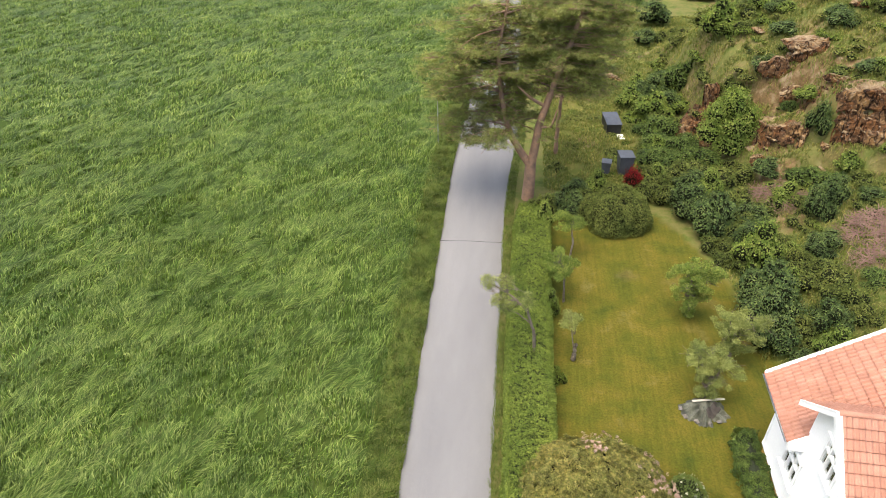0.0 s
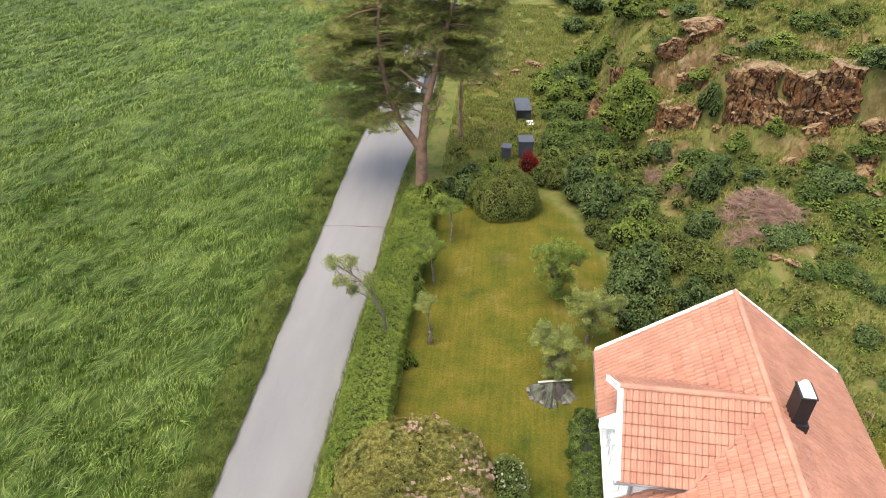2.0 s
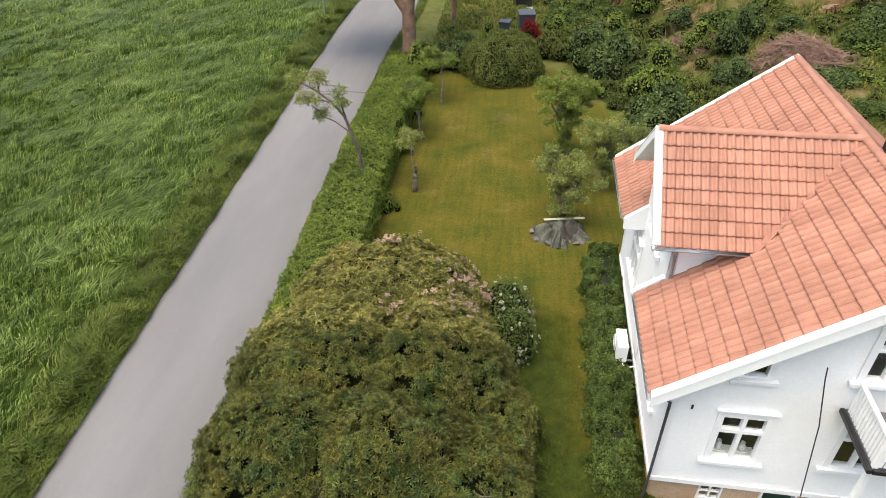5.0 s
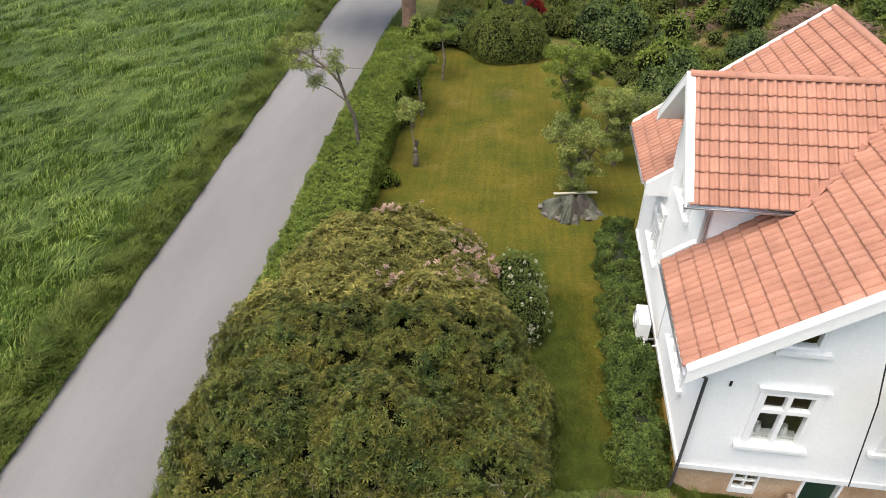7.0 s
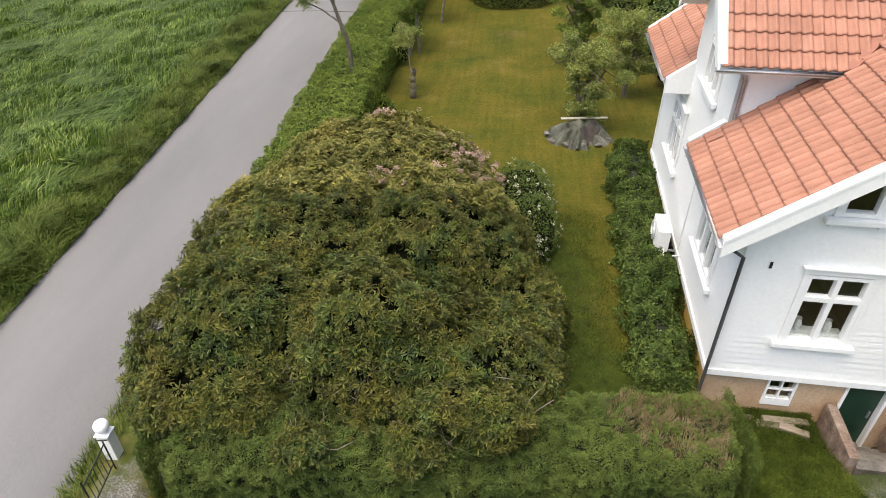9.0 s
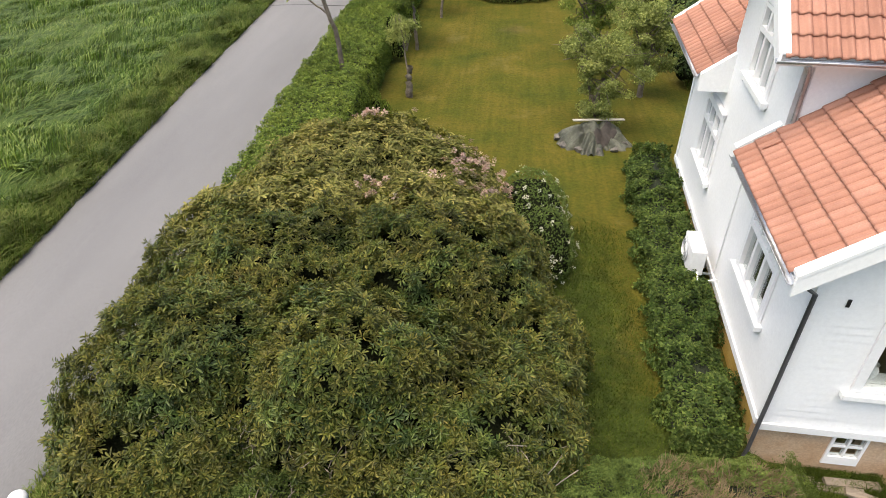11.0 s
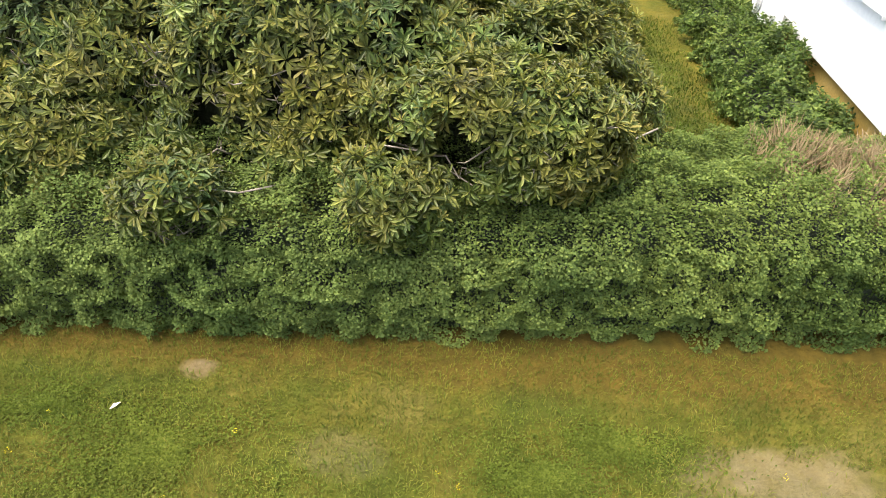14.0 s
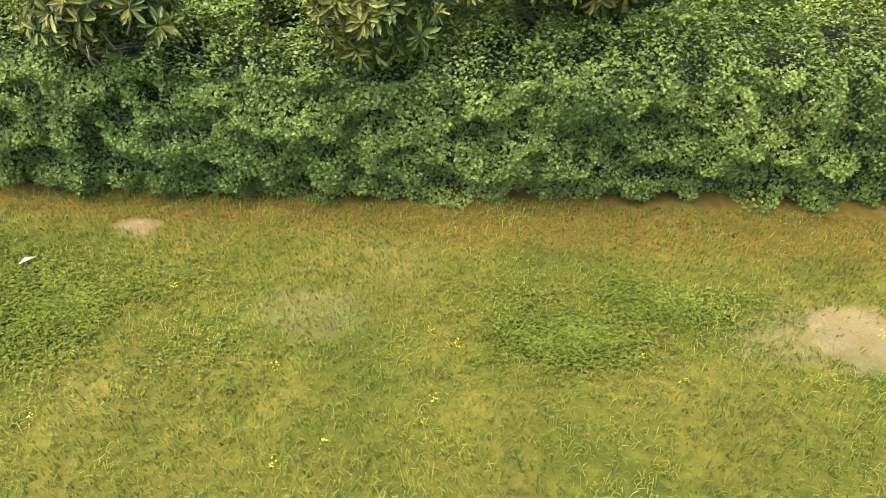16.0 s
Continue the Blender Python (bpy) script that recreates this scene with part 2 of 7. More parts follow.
def ground_material():
    m, nt, b = nodes_of("ground_cover")
    zone = nt.nodes.new("ShaderNodeVertexColor")
    zone.layer_name = "zone"
    sep = nt.nodes.new("ShaderNodeSeparateColor")
    nt.links.new(zone.outputs[0], sep.inputs[0])
    lawn = ramp(nt, noise_out(nt, 0.45, 6, 0.65), [(0.30, (0.07, 0.092, 0.017)), (0.44, (0.115, 0.118, 0.019)), (0.58, (0.155, 0.134, 0.024)), (0.76, (0.23, 0.20, 0.075))])
    green = ramp(nt, noise_out(nt, 1.1, 6, 0.65), [(0.30, (0.054, 0.076, 0.013)), (0.46, (0.086, 0.097, 0.015)), (0.58, (0.118, 0.109, 0.019)), (0.72, (0.16, 0.134, 0.038))])
    pos = nt.nodes.new("ShaderNodeNewGeometry")
    xyz = nt.nodes.new("ShaderNodeSeparateXYZ")
    nt.links.new(pos.outputs["Position"], xyz.inputs[0])
    rng_map = node(nt, "ShaderNodeMapRange")
    for k, val in enumerate((7.5, 10.5, 1.0, 0.0)):
        rng_map.inputs[k + 1].default_value = val
    nt.links.new(xyz.outputs[1], rng_map.inputs[0])
    strip = node(nt, "ShaderNodeMapRange")
    for k, val in enumerate((5.98, 6.3, 0.0, 0.75)):
        strip.inputs[k + 1].default_value = val
    wav = nt.nodes.new("ShaderNodeMath")
    wav.operation = 'MULTIPLY_ADD'
    nt.links.new(noise_out(nt, 1.6, 4, 0.6), wav.inputs[0])
    wav.inputs[1].default_value = 0.5
    nt.links.new(xyz.outputs[1], wav.inputs[2])
    sh = nt.nodes.new("ShaderNodeMath")
    sh.operation = 'SUBTRACT'
    nt.links.new(wav.outputs[0], sh.inputs[0])
    sh.inputs[1].default_value = 0.25
    nt.links.new(sh.outputs[0], strip.inputs[0])
    green = mixc(nt, strip.outputs[0], green, (0.12, 0.075, 0.016))
    lawn = mixc(nt, rng_map.outputs[0], lawn, green)
    lawn = mixc(nt, 1.0, lawn, ramp(nt, noise_out(nt, 2.2, 4, 0.6, (2.2, 0.12, 1.0)), [(0.35, (0.86, 0.9, 0.86)), (0.65, (1.1, 1.07, 1.05))]), 'MULTIPLY')
    lawn = mixc(nt, 1.0, lawn, ramp(nt, noise_out(nt, 9.0, 5, 0.7), [(0.3, (0.60, 0.62, 0.55)), (0.7, (1.1, 1.08, 0.95))]), 'MULTIPLY')
    # Field ground kept dark: deep shade between the tufts is put into its colour.
    wheat = ramp(nt, noise_out(nt, 0.16, 5, 0.6), [(0.3, (0.036, 0.064, 0.011)), (0.5, (0.052, 0.085, 0.015)), (0.7, (0.08, 0.108, 0.025))])
    wheat = mixc(nt, 1.0, wheat, ramp(nt, noise_out(nt, 1.0, 6, 0.7, (0.6, 2.6, 1.0, -1.1)), [(0.3, (0.62, 0.66, 0.6)), (0.7, (1.3, 1.25, 1.2))]), 'MULTIPLY')
    rough = ramp(nt, noise_out(nt, 0.55, 7, 0.7), [(0.30, (0.06, 0.088, 0.02)), (0.44, (0.115, 0.145, 0.034)), (0.56, (0.18, 0.165, 0.058)), (0.66, (0.13, 0.152, 0.038)), (0.78, (0.28, 0.22, 0.12))])
    bare = ramp(nt, noise_out(nt, 1.1, 7, 0.72), [(0.3, (0.08, 0.05, 0.026)), (0.5, (0.20, 0.125, 0.06)), (0.68, (0.40, 0.30, 0.20))])
    sand = ramp(nt, noise_out(nt, 5.0, 6, 0.7), [(0.3, (0.18, 0.125, 0.06)), (0.6, (0.27, 0.205, 0.125))])
    bare = mixc(nt, rng_map.outputs[0], bare, sand)
    c = mixc(nt, sep.outputs[0], rough, lawn)
    c = mixc(nt, sep.outputs[1], c, wheat)
    c = mixc(nt, sep.outputs[2], c, bare)
    ragged = noise_out(nt, 3.0, 5, 0.65)
    # Dark green turf; beside the big bush it also paints in the bush's shade.
    dark_turf = ramp(nt, noise_out(nt, 2.0, 5, 0.65), [(0.3, (0.035, 0.055, 0.011)), (0.55, (0.06, 0.085, 0.016)), (0.75, (0.10, 0.11, 0.022))])
    gravel = ramp(nt, noise_out(nt, 28.0, 4, 0.7), [(0.35, (0.09, 0.085, 0.08)), (0.5, (0.22, 0.21, 0.195)), (0.65, (0.40, 0.39, 0.37))])
    for px, py, rx, ry, amount, cover in ((4.74, 6.13, 0.17, 0.12, 0.55, sand), (9.78, 5.40, 0.85, 0.36, 0.52, sand), (9.1, 3.9, 0.3, 0.18, 0.5, sand), (6.22, 5.34, 0.4, 0.25, 0.2, sand),
                                          (0.95, 6.1, 0.55, 1.1, 0.9, gravel), (15.0, 8.2, 0.5, 1.5, 0.9, gravel), (9.2, 12.3, 1.55, 5.0, 0.9, dark_turf), (10.0, 9.6, 3.0, 1.6, 0.9, dark_turf), (13.9, 8.3, 2.2, 1.8, 0.9, dark_turf)):
        off = node(nt, "ShaderNodeVectorMath")
        off.operation = 'SUBTRACT'
        nt.links.new(pos.outputs["Position"], off.inputs[0])
        off.inputs[1].default_value = (px, py, 0)
        sc = node(nt, "ShaderNodeVectorMath")
        sc.operation = 'MULTIPLY'
        nt.links.new(off.outputs[0], sc.inputs[0])
        sc.inputs[1].default_value = (1 / rx, 1 / ry, 0)
        ln = node(nt, "ShaderNodeVectorMath")
        ln.operation = 'LENGTH'
        nt.links.new(sc.outputs[0], ln.inputs[0])
        ad = nt.nodes.new("ShaderNodeMath")
        ad.operation = 'MULTIPLY_ADD'
        nt.links.new(ragged, ad.inputs[0])
        ad.inputs[1].default_value = 1.6
        nt.links.new(ln.outputs["Value"], ad.inputs[2])
        mr = node(nt, "ShaderNodeMapRange")
        for k, val in enumerate((1.3, 1.9, amount, 0.0)):
            mr.inputs[k + 1].default_value = val
        nt.links.new(ad.outputs[0], mr.inputs[0])
        c = mixc(nt, mr.outputs[0], c, cover)
    c = mixc(nt, 1.0, c, (0.72, 0.72, 0.72), 'MULTIPLY')
    nt.links.new(c, b.inputs["Base Color"])
    b.inputs["Roughness"].default_value = 0.95
    b.inputs["Specular IOR Level"].default_value = 0.1
    bump(nt, b, noise_out(nt, 6.0, 8, 0.75), 0.6, 0.12)
    return m


def rock_material():
    """Broken bedrock: rust and tan patches, dark joints, pale lichen."""
    m, nt, b = nodes_of("weathered_rock")
    c = ramp(nt, noise_out(nt, 0.8, 6, 0.65), [(0.32, (0.06, 0.038, 0.025)), (0.44, (0.17, 0.08, 0.032)), (0.52, (0.10, 0.06, 0.036)), (0.60, (0.24, 0.14, 0.06)), (0.72, (0.32, 0.24, 0.16))])
    c = mixc(nt, 1.0, c, ramp(nt, noise_out(nt, 3.6, 8, 0.72), [(0.34, (0.34, 0.31, 0.29)), (0.5, (0.95, 0.92, 0.9)), (0.68, (1.5, 1.42, 1.3))]), 'MULTIPLY')
    joints = noise_out(nt, 1.7, 3, 0.5, (1.0, 1.0, 0.45, 0.3))
    c = mixc(nt, 1.0, c, ramp(nt, joints, [(0.455, (1, 1, 1)), (0.485, (0.16, 0.14, 0.13)), (0.505, (0.16, 0.14, 0.13)), (0.535, (1, 1, 1))]), 'MULTIPLY')
    pale = ramp(nt, noise_out(nt, 6.5, 4, 0.6), [(0.64, (0, 0, 0)), (0.70, (1, 1, 1))])
    c = mixc(nt, pale, c, (0.42, 0.38, 0.32))
    # tan mixed in where the rock faces upwards, broken up by noise
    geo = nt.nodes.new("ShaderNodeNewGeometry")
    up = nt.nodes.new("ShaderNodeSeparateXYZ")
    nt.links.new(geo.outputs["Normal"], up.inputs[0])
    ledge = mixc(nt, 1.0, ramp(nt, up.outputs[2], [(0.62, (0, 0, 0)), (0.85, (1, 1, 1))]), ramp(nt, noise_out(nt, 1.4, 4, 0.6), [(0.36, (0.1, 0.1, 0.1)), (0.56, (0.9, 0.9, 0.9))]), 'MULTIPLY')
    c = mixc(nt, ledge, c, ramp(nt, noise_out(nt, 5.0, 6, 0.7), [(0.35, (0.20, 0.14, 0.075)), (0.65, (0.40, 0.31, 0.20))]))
    nt.links.new(c, b.inputs["Base Color"])
    b.inputs["Roughness"].default_value = 0.93
    b.inputs["Specular IOR Level"].default_value = 0.15
    bump(nt, b, noise_out(nt, 3.2, 8, 0.75), 1.0, 0.3)
    return m


M_GROUND = ground_material()
M_ROAD = surface("asphalt", [(0.3, (0.135, 0.132, 0.134)), (0.5, (0.158, 0.155, 0.156)), (0.7, (0.185, 0.18, 0.18))], 0.35, 60, 0.9, 0, 0.3, 0.006, 0.18, (1.0, 0.22, 1.0))
M_WHITE = surface("white_paint", [(0.3, (0.84, 0.84, 0.84)), (0.7, (0.89, 0.89, 0.885))], 0.8, 14, 0.5, 0, 0.06, 0.003, 0.05)
M_OCHRE = surface("yellow_ochre_paint", [(0.3, (0.42, 0.25, 0.05)), (0.5, (0.56, 0.36, 0.08)), (0.7, (0.62, 0.43, 0.14))], 1.3, 25, 0.8, 0, 0.2, 0.005, 0.2)
M_FOUND = surface("ochre_render", [(0.3, (0.36, 0.215, 0.115)), (0.45, (0.50, 0.33, 0.20)), (0.7, (0.57, 0.43, 0.30))], 1.1, 25, 0.9, 0, 0.3, 0.006, 0.25)
M_ZINC = surface("zinc_gutter", [(0.3, (0.42, 0.43, 0.45)), (0.7, (0.6, 0.6, 0.62))], 2.0, 30, 0.42, 0.8, 0.1, 0.002, 0.25)
M_DARK = surface("black_metal", [(0.3, (0.012, 0.012, 0.014)), (0.7, (0.025, 0.025, 0.028))], 3.0, 30, 0.4, 0.2, 0.1, 0.002, 0.2)
M_PIPE = surface("dark_grey_pipe", [(0.3, (0.055, 0.055, 0.058)), (0.7, (0.085, 0.085, 0.09))], 3.0, 30, 0.5, 0.1, 0.1, 0.002, 0.2)
M_ROOM = surface("dim_room", [(0.3, (0.10, 0.095, 0.09)), (0.7, (0.14, 0.13, 0.12))], 1.0, 10, 0.9)
M_BARK = surface("apple_bark", [(0.3, (0.09, 0.07, 0.05)), (0.7, (0.19, 0.16, 0.12))], 6.0, 40, 0.9, 0, 0.6, 0.02, 0.4)
M_PINEBARK = surface("pine_bark", [(0.3, (0.14, 0.09, 0.065)), (0.5, (0.25, 0.15, 0.10)), (0.7, (0.36, 0.205, 0.12))], 1.5, 18, 0.9, 0, 0.7, 0.04, 0.4)
M_DEAD = surface("dead_hedge_twigs", [(0.3, (0.17, 0.115, 0.055)), (0.7, (0.36, 0.27, 0.15))], 1.5, 30, 0.9, 0, 0.3, 0.01, 0.3)
M_HCORE = surface("hedge_inner_shade", [(0.3, (0.012, 0.018, 0.007)), (0.7, (0.026, 0.037, 0.013))], 3.0, 20, 0.95, 0, 0.5, 0.05, 0.4)
M_BRANCH = surface("grey_branches", [(0.3, (0.13, 0.105, 0.08)), (0.7, (0.27, 0.235, 0.19))], 5.0, 40, 0.85, 0, 0.4, 0.01, 0.3)
M_TWIG = surface("dry_twigs", [(0.3, (0.15, 0.085, 0.065)), (0.7, (0.33, 0.21, 0.165))], 1.5, 30, 0.9, 0, 0.3, 0.01, 0.3)
# Near-black solid cores: the shade deep inside bushes is put into their colour.
M_CORE = surface("core_shade", [(0.3, (0.008, 0.010, 0.005)), (0.7, (0.02, 0.024, 0.011))], 3.0, 20, 0.95, 0, 0.5, 0.05, 0.4)
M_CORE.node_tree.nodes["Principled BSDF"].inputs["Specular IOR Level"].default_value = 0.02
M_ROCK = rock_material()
M_TARP2 = surface("grey_green_tarpaulin", [(0.36, (0.03, 0.03, 0.022)), (0.46, (0.05, 0.054, 0.036)), (0.6, (0.09, 0.094, 0.066)), (0.72, (0.16, 0.16, 0.125))], 1.8, 14, 0.6, 0, 0.6, 0.05, 0.35)
M_VALLEY = surface("brown_red_flashing", [(0.3, (0.22, 0.085, 0.055)), (0.7, (0.32, 0.13, 0.085))], 2.0, 30, 0.5, 0.1, 0.1, 0.002, 0.2)
M_STONE = surface("grey_stone", [(0.3, (0.10, 0.09, 0.078)), (0.7, (0.22, 0.20, 0.18))], 2.5, 18, 0.9, 0, 0.6, 0.03, 0.3)
L_HEDGE = foliage("hedge_leaf", (0.09, 0.132, 0.04), (0.115, 0.162, 0.048), (0.145, 0.192, 0.06), 0.55, 0.5, 0.3, 0.2, 5.5, 0.68, 1.25, tone=1.25)
# Brighter hedge leaf copy: fresh yellow, plus light put into the colour.
L_HEDGEF = foliage("yellow_lit_hedge_leaf", (0.108, 0.148, 0.04), (0.132, 0.174, 0.048), (0.16, 0.20, 0.058), 0.55, 0.5, 0.3, 0.2, 5.5, 0.7, 1.22, tone=1.42)
L_HEDGE2 = foliage("cut_hedge_leaf", (0.085, 0.125, 0.028), (0.13, 0.178, 0.038), (0.205, 0.25, 0.056), 0.5, 0.6, 0.3, 0.3, 6.0, 0.5, 1.4, tone=1.6)
L_RHODO = foliage("rhododendron_leaf", (0.05, 0.066, 0.016), (0.105, 0.122, 0.031), (0.21, 0.21, 0.064), 0.42, 0.9, 0.16, 0.6, 4.5, 0.5, 1.4, tone=1.06, hues=1.3)
L_SHOOT = foliage("young_rhododendron_shoot", (0.125, 0.135, 0.03), (0.175, 0.175, 0.042), (0.26, 0.235, 0.075), 0.45, 0.9, 0.3, 0.4, 3.2, 0.7, 1.3, tone=1.0)
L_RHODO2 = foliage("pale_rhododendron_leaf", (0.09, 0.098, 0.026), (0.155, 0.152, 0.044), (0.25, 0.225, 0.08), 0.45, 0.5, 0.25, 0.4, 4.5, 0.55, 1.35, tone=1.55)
L_APPLE = foliage("apple_leaf", (0.115, 0.14, 0.05), (0.18, 0.205, 0.075), (0.30, 0.32, 0.13), 0.5, 0.7, 0.4, tone=1.85)
L_LIGHT = foliage("fresh_leaf", (0.085, 0.13, 0.028), (0.155, 0.215, 0.05), (0.28, 0.31, 0.10), 0.5, 0.7, 0.38, 0.3, 4.5, 0.6, 1.3, tone=1.6)
L_BED = foliage("bed_leaf", (0.055, 0.092, 0.026), (0.10, 0.152, 0.04), (0.18, 0.23, 0.065), 0.5, 0.8, 0.3, 0.4, 4.5, 0.55, 1.35, tone=1.32)
L_OLIVE = foliage("wild_olive_leaf", (0.06, 0.085, 0.024), (0.115, 0.14, 0.038), (0.19, 0.21, 0.065), 0.6, 0.7, 0.3, 0.3, 4.5, 0.55, 1.35, tone=1.45)
L_LUSH = foliage("lush_grass", (0.055, 0.092, 0.014), (0.088, 0.128, 0.02), (0.14, 0.165, 0.034), 0.6, 0.8, 0.3, 0.2, 2.0, 0.7, 1.3, tone=1.0)
L_DARK = foliage("dark_shrub_leaf", (0.035, 0.062, 0.022), (0.066, 0.104, 0.034), (0.14, 0.18, 0.06), 0.45, 0.7, 0.25, 0.6, 4.5, 0.5, 1.45, tone=1.65)
L_PINE = foliage("pine_needle", (0.08, 0.105, 0.036), (0.135, 0.155, 0.05), (0.24, 0.23, 0.085), 0.55, 0.5, 0.3, 0.25, 1.3, 0.6, 1.35, tone=2.1)
# Lightest blade tone stands in for highlights on the wind-laid grass.
L_GRASS = foliage("field_grass", (0.062, 0.122, 0.018), (0.118, 0.195, 0.03), (0.33, 0.41, 0.13), 0.45, 0.2, 0.3, 0.55, 1.2, 0.72, 1.24, (0.8, 2.0, 1.0, -1.1), tone=1.03)
L_VERGE = foliage("verge_grass", (0.078, 0.13, 0.024), (0.135, 0.19, 0.04), (0.26, 0.28, 0.10), 0.55, 0.8, 0.3, 0.2, 2.0, 0.7, 1.25, tone=0.95)
L_LAWN = foliage("lawn_grass", (0.135, 0.19, 0.03), (0.21, 0.25, 0.043), (0.34, 0.32, 0.085), 0.6, 1.0, 0.3, 0.2, 2.5, 0.75, 1.2, tone=0.62)
L_RED = foliage("red_leaf", (0.22, 0.012, 0.02), (0.38, 0.02, 0.03), (0.5, 0.06, 0.06), 0.5)
L_YELLOW = foliage("dandelion_yellow", (0.7, 0.55, 0.02), (0.8, 0.65, 0.04), (0.85, 0.75, 0.1), 0.6)
L_CLOVER = foliage("clover_leaf", (0.10, 0.14, 0.022), (0.15, 0.19, 0.03), (0.21, 0.25, 0.05), 0.6, spec=0.15, tone=0.75)
L_WILD = foliage("wild_grass_blade", (0.08, 0.11, 0.028), (0.135, 0.155, 0.04), (0.25, 0.225, 0.09), 0.6, 0.5, 0.3, tone=1.65)
L_PETAL = foliage("pale_pink_petal", (0.55, 0.34, 0.34), (0.7, 0.50, 0.47), (0.8, 0.68, 0.6), 0.6, 1.0, 0.3)
L_WHITE = foliage("white_petal", (0.7, 0.7, 0.62), (0.8, 0.8, 0.72), (0.85, 0.85, 0.8), 0.6, 1.0, 0.3)


def glass_material():
    m, nt, b = nodes_of("window_glass")
    b.inputs["Base Color"].default_value = (0.9, 0.95, 0.95, 1)
    b.inputs["Roughness"].default_value = 0.03
    b.inputs["IOR"].default_value = 1.45
    b.inputs["Transmission Weight"].default_value = 1.0
    return m


M_GLASS = glass_material()


def tile_material():
    m, nt, b = nodes_of("red_clay_tile")
    g = nt.nodes.new("ShaderNodeNewGeometry")
    o = nt.nodes.new("ShaderNodeObjectInfo")
    ad = nt.nodes.new("ShaderNodeMath")
    ad.operation = 'ADD'
    nt.links.new(g.outputs["Random Per Island"], ad.inputs[0])
    nt.links.new(o.outputs["Random"], ad.inputs[1])
    fr = nt.nodes.new("ShaderNodeMath")
    fr.operation = 'FRACT'
    nt.links.new(ad.outputs[0], fr.inputs[0])
    c = ramp(nt, fr.outputs[0], [(0.0, (0.345, 0.162, 0.11)), (0.5, (0.37, 0.178, 0.122)), (1.0, (0.40, 0.20, 0.142))])
    st = ramp(nt, noise_out(nt, 0.9, 6, 0.7), [(0.3, (0.78, 0.76, 0.75)), (0.65, (1.08, 1.08, 1.08))])
    c = mixc(nt, 1.0, c, st, 'MULTIPLY')
    f = noise_out(nt, 35, 4, 0.7)
    c = mixc(nt, 1.0, c, ramp(nt, f, [(0.3, (0.88, 0.86, 0.85)), (0.7, (1.06, 1.06, 1.05))]), 'MULTIPLY')
    nt.links.new(c, b.inputs["Base Color"])
    b.inputs["Roughness"].default_value = 0.75
    bump(nt, b, f, 0.2, 0.004)
    return m


M_TILE = tile_material()

# ---- ground, one sheet to the horizon ----
def build_ground():
    gx = np.concatenate([-np.geomspace(2500, 62, 16), np.arange(-60, -6, 0.8), np.arange(-6, 12, 0.5), np.arange(12, 46, 0.33), np.geomspace(46.5, 2500, 20)])
    gy = np.concatenate([-np.geomspace(2500, 12, 14), np.arange(-10, 30, 0.55), np.arange(30, 62, 0.36), np.arange(62, 120, 0.9), np.geomspace(121, 2500, 18)])
    X, Y = np.meshgrid(gx, gy)
    Z = ground_z(X, Y)
    nx, ny = len(gx), len(gy)
    v = np.stack([X, Y, Z], -1).reshape(-1, 3)
    i, j = np.meshgrid(np.arange(nx - 1), np.arange(ny - 1))
    a = (j * nx + i).ravel()
    f = np.stack([a, a + 1, a + nx + 1, a + nx], 1)
    n = fbm(X * 0.5, Y * 0.5, 3.0)
    edge = np.interp(Y, [20, 27.6, 33.5, 40.2, 42], [15.6, 15.3, 14.3, 11.4, 9.0]) + (n - 0.5)
    lawn = smooth(edge - X, -0.3, 0.3) * smooth(X, 1.0, 1.6) * (1 - smooth(Y, 40.2, 42.0))
    lawn = np.maximum(lawn, (1 - smooth(Y, 20, 22)) * smooth(X, 0.8, 1.6))
    lawn *= 1 - 0.75 * smooth(X, 7.5, 8.2) * (1 - smooth(X + 1.2 * n, 9.6, 10.4)) * smooth(Y, 8, 9) * (1 - smooth(Y + 2 * n, 13, 17))
    lawn *= 1 - 0.85 * smooth(X, 11.8, 12.6) * smooth(Y, 6.6, 7.4) * (1 - smooth(Y, 10.5, 12))
    lawn = np.maximum(lawn, smooth(X, 3, 4) * (1 - smooth(X, 10.5, 12)) * smooth(Y, 41, 43) * (1 - smooth(Y, 60, 66)) * 0.55)
    field = smooth(-X, 4.5, 5.2)
    gxx, gyy = np.gradient(Z, gy, axis=0), np.gradient(Z, gx, axis=1)
    steep = smooth(np.hypot(gxx, gyy), 0.45, 1.0)
    bare = np.maximum(0.5 * steep * smooth(n, 0.42, 0.6), 0.7 * smooth(n, 0.64, 0.74) * smooth(X, 16, 18) * smooth(Y, 24, 34))
    for px, py, r in ((18.0, 75.0, 3.6), (24.6, 33.4, 2.4), (19.4, 43.6, 2.0), (23.2, 48.2, 2.8), (29.5, 44.6, 3.2), (21.0, 50.6, 2.6), (27.2, 39.0, 1.8), (8.0, 33.0, 0.7), (5.5, 64.0, 3.0), (9.5, 69.0, 3.5), (6.5, 52.5, 1.2)):
        bare = np.maximum(bare, (1 - smooth(np.hypot(X - px, (Y - py) * (1.8 if py < 7 else 1.0)) / r + 0.9 * (fbm(X * 2.2, Y * 2.2, 8.0) - 0.5), 0.5, 1.1)) * (0.35 if py == 33.0 else 0.9))
    z = np.stack([lawn, field, bare, np.ones_like(X)], -1).reshape(-1, 4)
    me = mesh_arrays("ground", v, f, M_GROUND, z, flat=False)
    tagged(new("ground", me), "green field, mown lawn and rough hillside ground", "ground", kind="structure")


build_ground()


